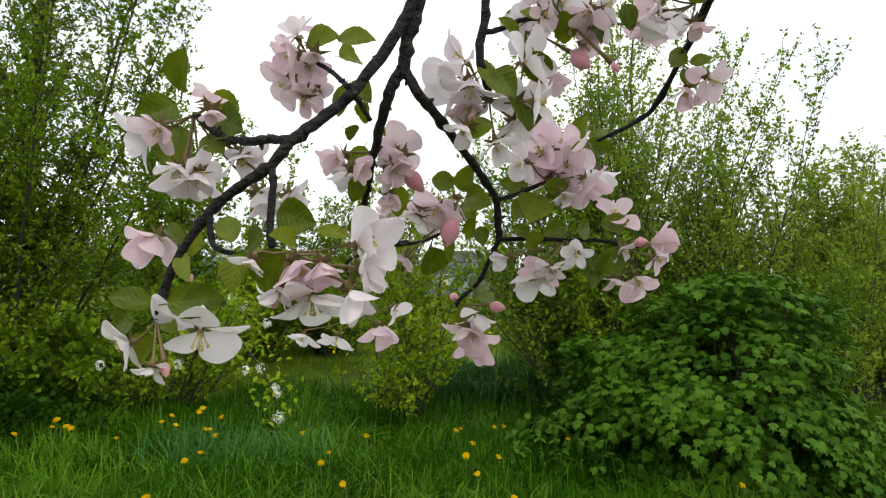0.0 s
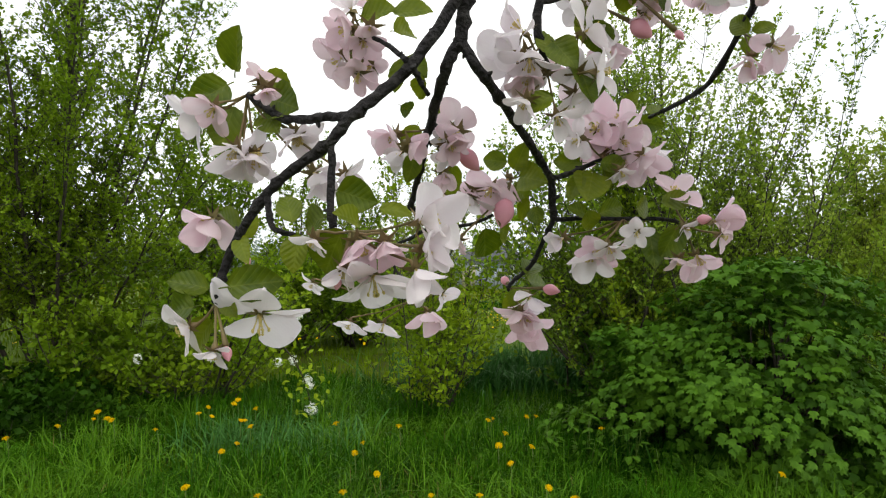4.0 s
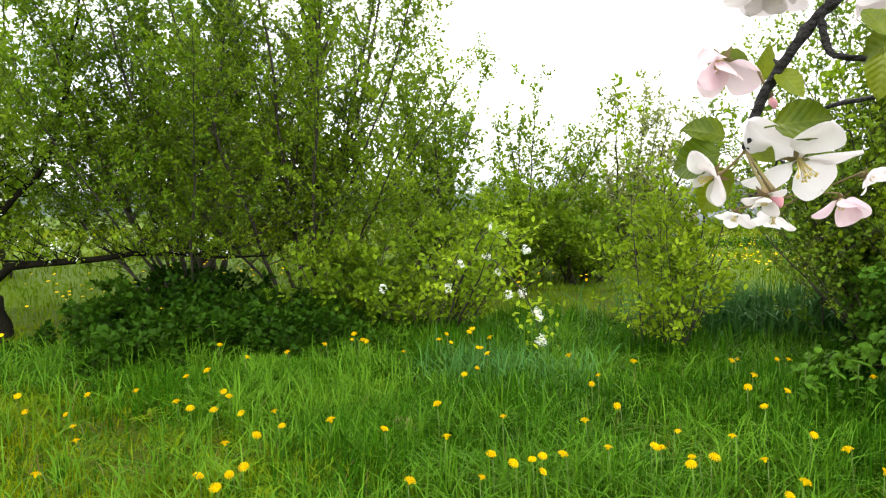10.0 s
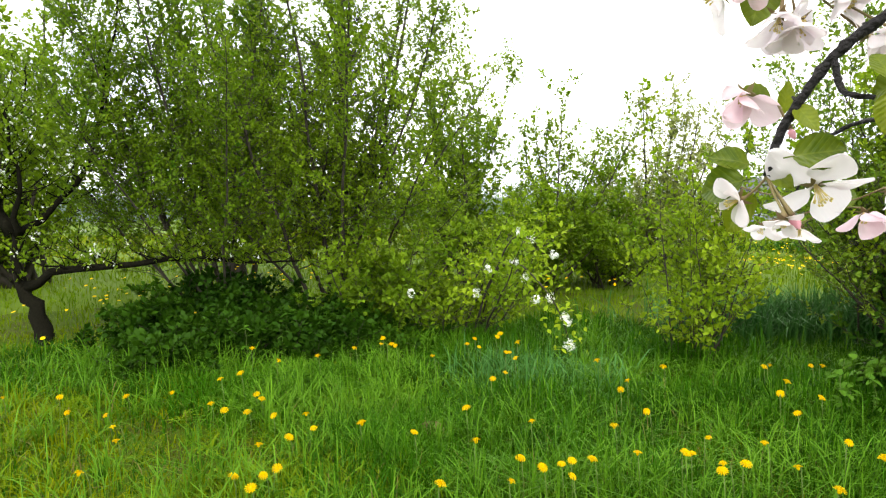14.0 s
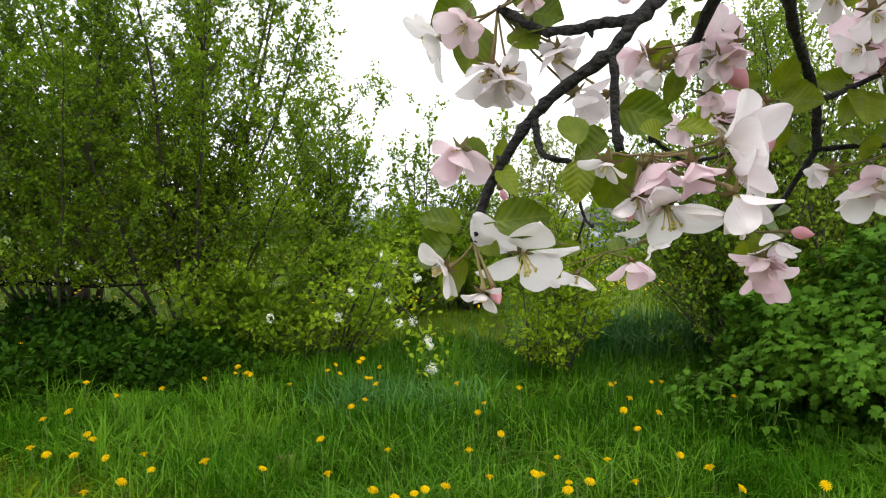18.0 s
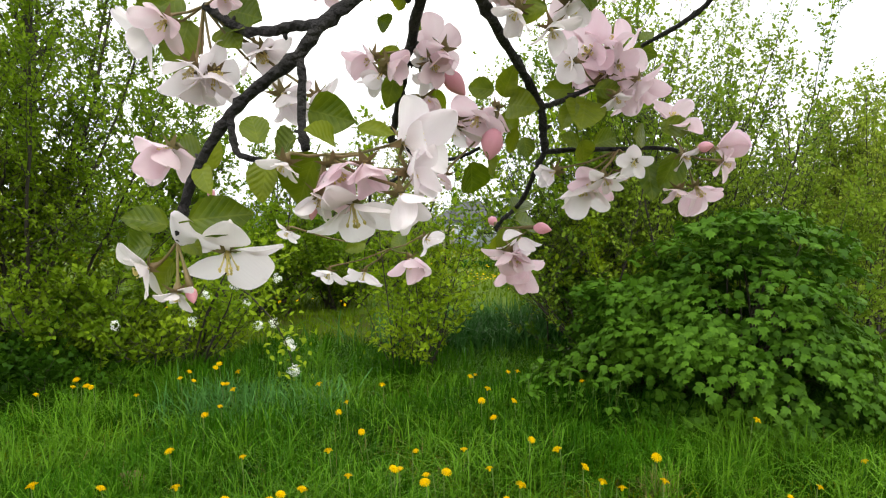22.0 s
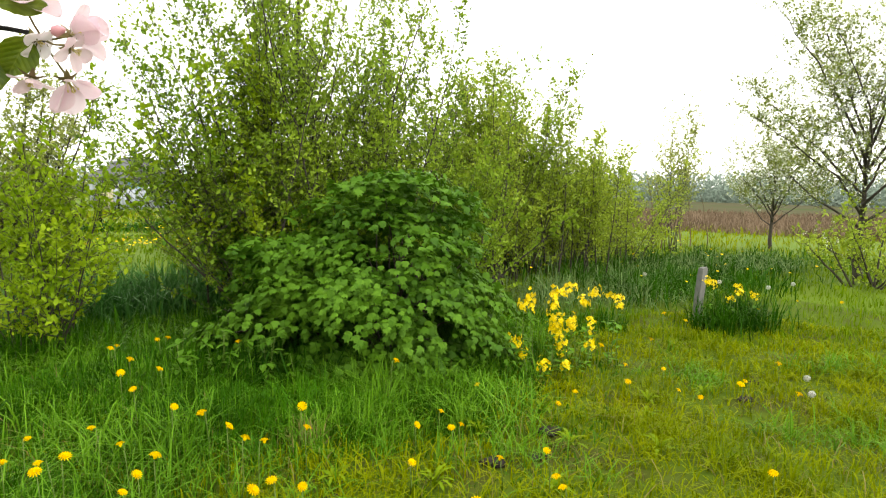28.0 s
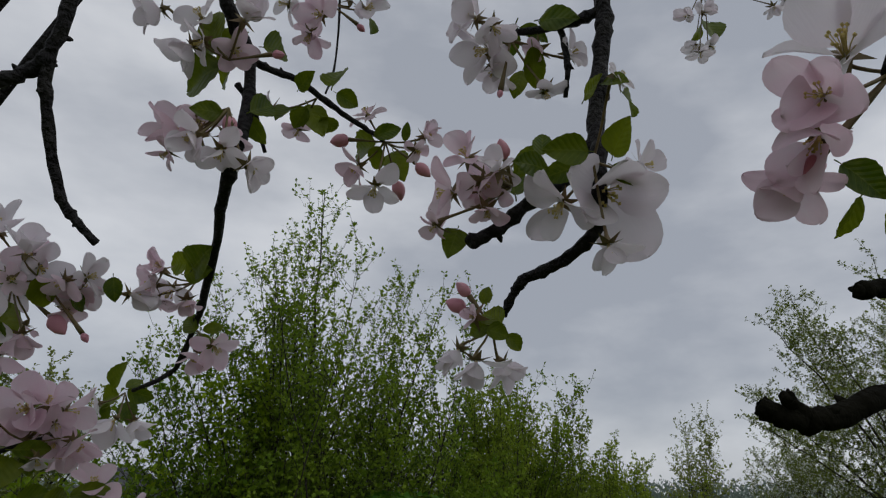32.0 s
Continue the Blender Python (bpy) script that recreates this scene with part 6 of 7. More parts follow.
cluster((0.343, 0.271, 1.603),
        [(0, 0.320, 0.275, 1.612, -0.98, -0.15, 0.09, 0.0310), (0, 0.329, 0.278, 1.595, -0.85, 0.04, -0.52, 0.0338), (0, 0.341, 0.284, 1.590, -0.43, 0.09, -0.90, 0.0232), (0, 0.355, 0.259, 1.567, 0.16, -0.21, -0.97, 0.0189), (0, 0.367, 0.251, 1.593, 0.14, -0.99, -0.02, 0.0195), (0, 0.328, 0.262, 1.596, 0.23, -0.53, -0.82, 0.0238), (0, 0.340, 0.277, 1.593, 0.55, -0.69, -0.46, 0.0183), (1, 0.351, 0.262, 1.593, -0.69, 0.13, -0.71, 0.0157)],
        [(0.336, 0.271, 1.568, 0.0049)],
        [(0.349, 0.274, 1.619, 0.355, 0.300, 1.607, -0.54, -0.84, -0.03, 0.49),
         (0.346, 0.258, 1.593, 0.363, 0.276, 1.577, -0.57, -0.80, -0.19, 0.43),
         (0.358, 0.281, 1.597, 0.351, 0.282, 1.576, -0.68, -0.73, 0.06, 0.54),
         (0.350, 0.258, 1.609, 0.356, 0.233, 1.598, -0.22, -0.90, -0.39, 0.54),
         (0.345, 0.267, 1.609, 0.361, 0.258, 1.601, -0.42, -0.91, -0.04, 0.54)])
cluster((0.356, 0.120, 1.495),
        [(0, 0.347, 0.126, 1.506, -0.90, -0.40, 0.17, 0.0399), (1, 0.331, 0.127, 1.483, -0.89, -0.25, -0.39, 0.0323), (1, 0.338, 0.134, 1.474, -0.65, -0.01, -0.76, 0.0292), (1, 0.340, 0.144, 1.466, -0.60, 0.26, -0.76, 0.0257)],
        [(0.340, 0.137, 1.469, 0.0088)],
        [(0.354, 0.133, 1.464, 0.353, 0.142, 1.451, -0.18, -0.91, -0.37, 0.38),
         (0.346, 0.133, 1.471, 0.352, 0.124, 1.458, -0.32, -0.80, -0.51, 0.65),
         (0.370, 0.133, 1.467, 0.377, 0.136, 1.453, -0.38, -0.79, -0.47, 0.65)])
cluster((0.709, 0.405, 1.930),
        [(0, 0.691, 0.419, 1.885, -0.78, -0.17, -0.61, 0.0298), (0, 0.712, 0.408, 1.894, -0.13, -0.94, -0.32, 0.0300), (0, 0.730, 0.442, 1.875, -0.44, -0.09, -0.89, 0.0286), (0, 0.726, 0.416, 1.856, 0.34, -0.42, -0.84, 0.0250), (0, 0.705, 0.418, 1.838, 0.04, 0.02, -1.00, 0.0269), (0, 0.758, 0.360, 1.884, -0.19, -0.36, -0.91, 0.0242), (0, 0.782, 0.356, 1.903, -0.01, -0.77, -0.64, 0.0248)],
        [],
        [(0.744, 0.430, 1.909, 0.729, 0.410, 1.865, -0.48, -0.87, -0.08, 0.65),
         (0.709, 0.415, 1.879, 0.726, 0.438, 1.877, -0.24, -0.97, 0.09, 0.65)])
cluster((0.242, 0.474, 1.510),
        [(1, 0.218, 0.465, 1.514, -0.73, -0.52, 0.45, 0.0276), (1, 0.215, 0.472, 1.502, -0.97, -0.06, -0.23, 0.0294), (0, 0.230, 0.495, 1.505, -0.45, -0.36, -0.82, 0.0350), (1, 0.222, 0.502, 1.498, -0.43, 0.09, -0.90, 0.0258), (1, 0.238, 0.464, 1.492, 0.15, -0.26, -0.95, 0.0207)],
        [],
        [(0.237, 0.460, 1.513, 0.239, 0.424, 1.519, -0.48, -0.84, -0.25, 0.65),
         (0.239, 0.486, 1.527, 0.224, 0.518, 1.529, -0.74, -0.63, -0.24, 0.54),
         (0.234, 0.472, 1.513, 0.246, 0.443, 1.511, -0.63, -0.70, -0.34, 0.54)])
cluster((0.255, 0.519, 1.489),
        [(1, 0.255, 0.512, 1.468, -0.22, 0.01, -0.98, 0.0265), (1, 0.266, 0.498, 1.473, 0.42, -0.67, -0.61, 0.0300)],
        [],
        [(0.257, 0.515, 1.489, 0.273, 0.508, 1.493, -0.66, -0.75, -0.02, 0.54),
         (0.253, 0.506, 1.485, 0.242, 0.519, 1.500, -0.37, -0.83, -0.41, 0.65),
         (0.259, 0.530, 1.490, 0.268, 0.523, 1.474, -0.47, -0.88, -0.09, 0.54)])
cluster((0.225, 0.619, 1.455),
        [(0, 0.218, 0.603, 1.428, -0.46, 0.00, -0.89, 0.0375), (0, 0.238, 0.632, 1.431, 0.27, -0.42, -0.87, 0.0335), (0, 0.205, 0.627, 1.446, -0.98, 0.09, -0.18, 0.0217)],
        [],
        [(0.217, 0.630, 1.458, 0.220, 0.613, 1.482, -0.75, -0.66, 0.03, 0.59),
         (0.227, 0.638, 1.460, 0.251, 0.627, 1.452, -0.41, -0.85, -0.34, 0.65),
         (0.224, 0.644, 1.455, 0.207, 0.671, 1.453, -0.67, -0.74, 0.06, 0.76),
         (0.229, 0.648, 1.452, 0.236, 0.640, 1.430, -0.15, -0.98, -0.16, 0.76),
         (0.223, 0.600, 1.456, 0.237, 0.605, 1.468, -0.60, -0.80, 0.00, 0.54),
         (0.217, 0.648, 1.450, 0.214, 0.654, 1.430, -0.50, -0.86, -0.10, 0.54)])

# ---- flowers and small things in the grass ----
def petal_disc(geo, n, r0, r1, z0, z1, width, tip=0.75):
    """A ring of strap-shaped florets."""
    a = np.arange(n) * 2 * np.pi / n + rng.uniform(0, 6)
    d, s = np.stack([np.cos(a), np.sin(a), 0 * a], -1), np.stack([-np.sin(a), np.cos(a), 0 * a], -1)
    up = np.array([0, 0, 1.0])
    v = np.stack([d * r0 - s * width * 0.4 + up * z0, d * r0 + s * width * 0.4 + up * z0, d * r1 * 0.9 + s * width * tip + up * z1, d * r1 + up * (z1 - 0.001), d * r1 * 0.9 - s * width * tip + up * z1], 1)
    geo.add(v.reshape(-1, 3), (np.arange(n) * 5)[:, None] + np.array([[0, 1, 2, 3, 4]]))


def dandelion_parts(seed):
    head = Geo()
    petal_disc(head, 13, 0.004, 0.0215, 0.0, -0.001 + 0.002 * seed, 0.0028, 0.6)
    petal_disc(head, 12, 0.004, 0.0185, 0.001, 0.004, 0.0026, 0.6)
    petal_disc(head, 11, 0.003, 0.0145, 0.002, 0.008, 0.0024, 0.6)
    petal_disc(head, 8, 0.002, 0.009, 0.004, 0.011, 0.0022, 0.6)
    head.add(*tube([(0, 0, -0.012), (0, 0, -0.006), (0, 0, 0.004)], [0.003, 0.007, 0.006], 6))
    return head.mesh("flower_head", M_YELLOW, False)


DANDELION_HEADS = [dandelion_parts(s) for s in range(3)]
stalk_geo = Geo()
stalk_geo.add(*tube([(0, 0, -0.02), (0.01, 0.0, 0.35), (0.005, 0.008, 0.7), (0, 0, 1.0)], [0.0024, 0.0022, 0.002, 0.0018], 5))
STALK_MESH = stalk_geo.mesh("stalk", M_STALK)
flower_rng = np.random.default_rng(31)


def dandelion(x, y, h):
    z = float(ground_z(x, y))
    ob = thing("dandelion", "yellow dandelion in full bloom in the grass", "flower", (x, y, z), "dandelions in the meadow")
    st = new("stalk", STALK_MESH)
    st.parent = ob
    lx, ly = flower_rng.normal(0, 0.02, 2)
    top = Vector((lx, ly, h - z))
    st.matrix_basis = Matrix(((1, 0, lx, 0), (0, 1, ly, 0), (0, 0, h - z, 0), (0, 0, 0, 1)))
    hd = new("flower_head", DANDELION_HEADS[flower_rng.integers(3)])
    hd.parent = ob
    axis = Vector((flower_rng.normal(0, 0.35), flower_rng.normal(-0.25, 0.35), 1)).normalized()
    k = flower_rng.uniform(0.78, 1.2)
    hd.matrix_basis = Matrix.Translation(top) @ axis.to_track_quat("Z", "Y").to_matrix().to_4x4() @ Matrix.Scale(k, 4)


def dandelion_patch(spots):
    for x, y, h in spots:
        dandelion(x, y, h)


dandelion_patch([(-3.71, 2.68, 0.17), (-3.42, 2.79, 0.17), (-3.15, 2.62, 0.17), (-3.04, 2.94, 0.17), (-2.89, 2.67, 0.17), (-2.86, 3.06, 0.17), (-2.82, 3.80, 0.27), (-2.67, 2.56, 0.17), (-2.55, 2.40, 0.17), (-2.51, 3.11, 0.27), (-2.49, 3.27, 0.27), (-2.48, 2.98, 0.17), (-2.46, 3.56, 0.27), (-2.37, 2.08, 0.17), (-2.36, 3.21, 0.17), (-2.35, 2.91, 0.17), (-2.28, 3.81, 0.27), (-2.27, 3.14, 0.17), (-2.17, 2.91, 0.17), (-2.11, 4.03, 0.27), (-2.09, 4.41, 0.27), (-2.05, 4.26, 0.27), (-2.04, 2.92, 0.17), (-1.99, 4.21, 0.27), (-1.88, 4.21, 0.27), (-1.87, 2.56, 0.17), (-1.87, 3.00, 0.17), (-1.78, 2.69, 0.17)])
dandelion_patch([(-1.77, 2.82, 0.17), (-1.75, 2.22, 0.17), (-1.66, 2.34, 0.17), (-1.65, 2.31, 0.17), (-1.53, 4.03, 0.27), (-1.49, 2.00, 0.27), (-1.44, 2.74, 0.27), (-1.42, 4.58, 0.27), (-1.41, 4.37, 0.27), (-1.32, 4.37, 0.27), (-1.31, 4.73, 0.27), (-1.29, 4.80, 0.27), (-1.13, 2.68, 0.27), (-1.12, 4.26, 0.27), (-1.11, 4.58, 0.27), (-1.06, 4.25, 0.27), (-1.04, 3.60, 0.27), (-1.02, 4.13, 0.27), (-1.01, 3.06, 0.27), (-1.00, 3.82, 0.27), (-0.87, 2.24, 0.27), (-0.86, 2.67, 0.27), (-0.67, 2.97, 0.27), (-0.62, 2.32, 0.27), (-0.62, 2.57, 0.27), (-0.51, 2.50, 0.27), (-0.47, 4.23, 0.27), (-0.46, 2.57, 0.27)])
dandelion_patch([(-0.43, 2.59, 0.27), (-0.39, 2.44, 0.27), (-0.33, 2.65, 0.27), (-0.31, 3.61, 0.27), (-0.29, 3.05, 0.27), (-0.29, 3.80, 0.27), (-0.18, 2.76, 0.27), (-0.14, 3.33, 0.27), (-0.09, 4.19, 0.27), (-0.02, 2.82, 0.27), (0.00, 2.83, 0.27), (0.02, 2.82, 0.27), (0.07, 3.02, 0.27), (0.14, 2.66, 0.27), (0.19, 2.76, 0.27), (0.20, 2.77, 0.27), (0.35, 3.05, 0.27), (0.39, 2.40, 0.27), (0.43, 2.82, 0.27), (0.44, 2.52, 0.27), (0.48, 3.78, 0.27), (0.48, 4.38, 0.27), (0.49, 4.40, 0.27), (0.50, 2.64, 0.27), (0.52, 3.47, 0.27), (0.55, 4.10, 0.27), (0.63, 3.13, 0.27), (0.69, 3.85, 0.27)])
dandelion_patch([(0.75, 2.19, 0.27), (0.77, 4.49, 0.27), (0.78, 3.05, 0.27), (0.79, 4.52, 0.27), (0.80, 2.80, 0.27), (0.82, 2.64, 0.27), (0.84, 2.21, 0.27), (0.87, 2.61, 0.27), (0.91, 2.15, 0.27), (1.08, 2.63, 0.27), (1.16, 2.92, 0.27), (1.19, 4.18, 0.27), (1.42, 2.33, 0.17), (1.49, 1.93, 0.17), (1.63, 2.68, 0.17), (1.78, 2.19, 0.17), (1.78, 2.57, 0.17), (1.83, 2.61, 0.17), (1.83, 2.80, 0.17), (1.84, 3.38, 0.27), (1.85, 1.86, 0.17), (1.87, 2.01, 0.17), (2.01, 2.16, 0.17), (2.11, 1.60, 0.17), (2.25, 3.11, 0.17), (2.29, 1.38, 0.17), (2.46, 2.62, 0.17), (2.68, 1.55, 0.17)])
dandelion_patch([(2.68, 2.72, 0.17), (3.12, 2.72, 0.17), (3.18, 2.45, 0.17), (3.26, 2.32, 0.17), (3.33, 3.00, 0.17), (3.49, 2.80, 0.17), (3.56, 3.42, 0.17), (3.66, 2.35, 0.17), (3.73, 2.35, 0.17), (3.77, 2.09, 0.17), (4.02, 3.38, 0.17), (4.31, 2.54, 0.17), (4.51, 3.67, 0.27), (4.91, 3.75, 0.17), (6.05, 3.79, 0.17), (6.80, 3.88, 0.17), (7.25, 3.67, 0.17)])
TUFTS = [(-0.778, 4.915, 0.195), (-0.826, 4.982, 0.400), (-0.804, 4.948, 0.369), (-0.940, 5.007, 0.537), (-1.052, 4.985, 0.522), (-1.151, 5.039, 0.677), (-1.238, 5.034, 0.806), (-1.440, 5.029, 0.744), (-1.500, 4.884, 0.565), (-1.221, 5.158, 1.032), (-1.116, 5.126, 0.986), (-0.939, 5.149, 0.860), (-2.096, 4.992, 0.521)]

# yellow drifts of dandelions far out on the meadow: too small to pick apart
far_geo = Geo()
fx, fy = np.concatenate([flower_rng.normal((1.6, 11.6), (0.5, 0.7), (110, 2)), flower_rng.normal((2.0, 16), (2.5, 2.5), (160, 2)), flower_rng.normal((-5.2, 6.6), (0.9, 1.1), (120, 2)),
                         flower_rng.normal((-2.0, 8.2), (0.8, 0.5), (30, 2)), flower_rng.normal((8.5, 6.5), (1.6, 1.2), (40, 2))]).T
fn = len(fx)
scatter(far_geo, np.stack([fx, fy, ground_z(fx, fy) + flower_rng.uniform(0.2, 0.33, fn)], -1), frames_for(flower_rng.normal(0, 1, (fn, 3)) * np.array([1, 1, 0.2]), np.tile([0.0, -0.4, 1.0], (fn, 1))),
        flower_rng.uniform(0.03, 0.045, fn), [(0, 0, 0), (0.5, 0, 0.1), (0.35, 0.35, 0.1), (0, 0.5, 0.1), (-0.35, 0.35, 0.1), (-0.5, 0, 0.1), (-0.35, -0.35, 0.1), (0, -0.5, 0.1), (0.35, -0.35, 0.1)],
        [(0, k, k % 8 + 1) for k in range(1, 9)])
tagged(new("dandelion_drift", far_geo.mesh("dandelion_drift", M_YELLOW)), "yellow drift of dandelions far out in the meadow", "flowers", kind="stuff")

# seed heads
clock_geo = Geo()
cd = unit(flower_rng.normal(0, 1, (90, 3)))
for d in cd:
    clock_geo.add(*tube([d * 0.006, d * 0.022], [0.0006, 0.0004], 3))
scatter(clock_geo, cd * 0.022, frames_for(np.cross(cd, flower_rng.normal(0, 1, (90, 3))), cd), np.full(90, 0.006), [(-0.5, -0.5, 0), (0.5, -0.5, 0), (0.5, 0.5, 0), (-0.5, 0.5, 0)], [(0, 1, 2, 3)])
CLOCK = clock_geo.mesh("seed_ball", M_CLOCK)
for x, y, h in ((6.4, 3.95, 0.34), (6.75, 3.9, 0.34), (5.75, 4.05, 0.42), (1.9, 1.55, 0.10), (6.0, 5.2, 0.32), (4.1, 2.2, 0.1), (4.4, 2.4, 0.1)):
    ob = thing("dandelion_clock", "round white dandelion seed head in the grass", "seed head", (x, y, float(ground_z(x, y))), "dandelion seed heads")
    st = new("stalk", STALK_MESH)
    st.parent = ob
    st.matrix_basis = Matrix.Diagonal((1, 1, h, 1))
    bl = new("seed_ball", CLOCK)
    bl.parent = ob
    bl.matrix_basis = Matrix.Translation((0, 0, h))

# the yellow spikes beside the broad bush
floret_geo = Geo()
for q in range(4):
    a = q * math.pi / 2
    c, s = math.cos(a), math.sin(a)
    loc = np.array([(0.001, 0.0, 0), (0.008, -0.006, 0.003), (0.0125, -0.004, 0.002), (0.0135, 0.0, 0.001), (0.0125, 0.004, 0.002), (0.008, 0.006, 0.003)])
    floret_geo.add(np.stack([loc[:, 0] * c - loc[:, 1] * s, loc[:, 0] * s + loc[:, 1] * c, loc[:, 2]], -1), [(0, 1, 2, 3, 4, 5)])
FLORET = floret_geo.mesh("floret", M_LEMON, False)


def yellow_spike(x, y, top, n, spread):
    z = float(ground_z(x, y))
    plant = thing("yellow_flower_spike", "tall leafy stalk with a spike of lemon-yellow flowers", "flower", (x, y, z), "yellow flower spikes beside the bush")
    lean = flower_rng.normal(0, 0.05, 2)
    line = smooth_line([(x, y, z - 0.02), (x + lean[0] * 0.3, y + lean[1] * 0.3, z + top * 0.5), (x + lean[0], y + lean[1], z + top)], 9)
    geo = Geo()
    geo.add(*tube(line, np.linspace(0.004, 0.0018, 9), 5))
    part("stalk", geo, M_STALK, plant)
    leaves = Geo()
    k = 10
    s = flower_rng.uniform(0.05, 0.75, k)
    at = line[0] + (line[-1] - line[0]) * s[:, None]
    out = unit(flower_rng.normal(0, 1, (k, 3)) * np.array([1, 1, 0.3]) + np.array([0, 0, 0.4]))
    scatter(leaves, at, frames_for(out, np.tile([0, 0, 1.0], (k, 1))), flower_rng.uniform(0.04, 0.08, k), LEAF_V, LEAF_F)
    part("leaf_mass", leaves, M_BLADE, plant, kind="stuff")
    for _ in range(int(n * 2.4)):
        s = 1 - spread / top * flower_rng.uniform() ** 0.8
        c = line[0] + (line[-1] - line[0]) * s
        d = unit(flower_rng.normal(0, 1, 3) * np.array([1, 1, 0.5]) + np.array([0, -0.3, 0.35]))
        ob = new("floret", FLORET)
        ob.parent = plant
        ob.matrix_basis = Matrix.Translation(Vector(c + d * flower_rng.uniform(0.012, 0.055) - np.array([x, y, z]))) @ Vector(d).to_track_quat("Z", "Y").to_matrix().to_4x4() @ Matrix.Scale(flower_rng.uniform(0.75, 1.35), 4)


for spot in ((3.20, 3.52, 0.58, 26, 0.30), (3.14, 3.47, 0.42, 20, 0.16), (2.97, 3.58, 0.52, 9, 0.06), (3.00, 3.5, 0.32, 10, 0.12), (2.90, 3.42, 0.22, 9, 0.07), (3.32, 3.4, 0.40, 14, 0.10),
             (3.36, 3.36, 0.24, 9, 0.06), (3.45, 3.42, 0.50, 12, 0.05), (3.33, 3.55, 0.56, 8, 0.04), (3.62, 3.4, 0.52, 5, 0.02), (3.66, 3.36, 0.5, 6, 0.03), (3.0, 3.33, 0.18, 9, 0.07),
             (3.12, 3.3, 0.14, 6, 0.05), (3.26, 3.6, 0.50, 16, 0.2), (3.1, 3.62, 0.55, 14, 0.14), (3.42, 3.5, 0.34, 10, 0.1), (3.22, 3.38, 0.28, 12, 0.12), (3.55, 3.5, 0.55, 9, 0.05), (3.4, 3.6, 0.58, 10, 0.06), (3.75, 3.5, 0.5, 7, 0.04), (5.45, 3.98, 0.48, 9, 0.04), (5.52, 3.92, 0.46, 9, 0.04), (5.7, 3.85, 0.42, 7, 0.03), (5.62, 3.75, 0.38, 6, 0.03), (5.6, 3.8, 0.3, 6, 0.03), (5.75, 3.7, 0.36, 5, 0.03)):
    yellow_spike(*spot)

# white tufts on the arching shoot of the low shrub
white_shrub = bpy.data.objects["white_flowering_shrub"]
shoot = Geo()
shoot.add(*tube(smooth_line([(-1.75, 5.55, 0.0), (-1.5, 5.3, 0.62), (-1.25, 5.08, 0.80), (-1.0, 5.0, 0.62), (-0.86, 4.97, 0.42), (-0.79, 4.93, 0.24)], 18), np.linspace(0.010, 0.003, 18), 5))
shoot.add(*tube(smooth_line([(-1.55, 5.35, 0.5), (-1.3, 5.15, 0.95), (-1.13, 5.1, 1.0), (-0.95, 5.12, 0.88)], 12), np.linspace(0.008, 0.003, 12), 5))
part("arching_shoot", shoot, M_BARK, white_shrub)
shoot_leaves = Geo()
k = 260
base_at = np.array(TUFTS)[flower_rng.integers(0, len(TUFTS) - 1, k)]
scatter(shoot_leaves, base_at + flower_rng.normal(0, 0.09, (k, 3)), frames_for(unit(flower_rng.normal(0, 1, (k, 3)) + np.array([0, 0, -0.3])), np.tile([0, -0.2, 1.0], (k, 1)) + flower_rng.normal(0, 0.4, (k, 3))), flower_rng.uniform(0.04, 0.065, k), LEAF_V, LEAF_F)
part("shoot_foliage", shoot_leaves, M_FRESH, white_shrub, kind="stuff")
for c in TUFTS:
    tuft = Geo()
    n = 30 if c == TUFTS[0] else 18
    d = unit(flower_rng.normal(0, 1, (n, 3)))
    rad = 0.055 if c == TUFTS[0] else 0.04
    for dd in d:
        m3 = np.array(Vector(dd).to_track_quat("Z", "Y").to_matrix())
        for q in range(5):
            a = q * 1.2566
            v = np.array([(0, 0, 0), (0.005, 0.010, 0.002), (0, 0.015, 0.003), (-0.005, 0.010, 0.002)]) @ np.array([(math.cos(a), -math.sin(a), 0), (math.sin(a), math.cos(a), 0), (0, 0, 1)])
            tuft.add(np.array(c) + dd * rad * flower_rng.uniform(0.5, 1) + v @ m3.T, [(0, 1, 2, 3)])
    part("flower_tuft", tuft, M_WHITE, white_shrub, "tuft of small white flowers")

# stands of sword leaves and tall tufts
def patch(cx, cy, sx, sy):
    return lambda r, n: (r.normal(cx, sx, n), r.normal(cy, sy, n))


blades(2600, patch(1.15, 6.5, 0.55, 0.22), lambda x, y: 0.52 + 0 * x, 0.010, 0.8, M_IRIS, "sword_leaf_clump", "dense clump of blue-green sword-shaped leaves", 81)
blades(700, patch(-0.95, 4.35, 0.3, 0.2), lambda x, y: 0.32 + 0 * x, 0.008, 1.0, M_IRIS, "blue_grass_tuft", "blue-green tuft of long grass", 82)
blades(2600, patch(9.0, 7.0, 1.5, 0.55), lambda x, y: 0.38 * tufty(x * 1.3, y * 1.3), 0.008, 1.0, M_GRASS, "tall_grass_bank", "bank of tall dark green grass before the field", 88)
blades(1500, patch(9.0, 6.7, 1.5, 0.45), lambda x, y: 0.44 * tufty(x * 1.3, y * 1.3), 0.007, 1.5, M_SILVER, "tall_grass_bank", "long pale arching blades in the grass bank", 89)
blades(2200, patch(7.0, 5.5, 0.9, 0.35), lambda x, y: 0.40 * tufty(x * 2, y * 2), 0.008, 1.0, M_GRASS, "tall_grass_bank", "bank of tall dark green grass behind the post", 83)
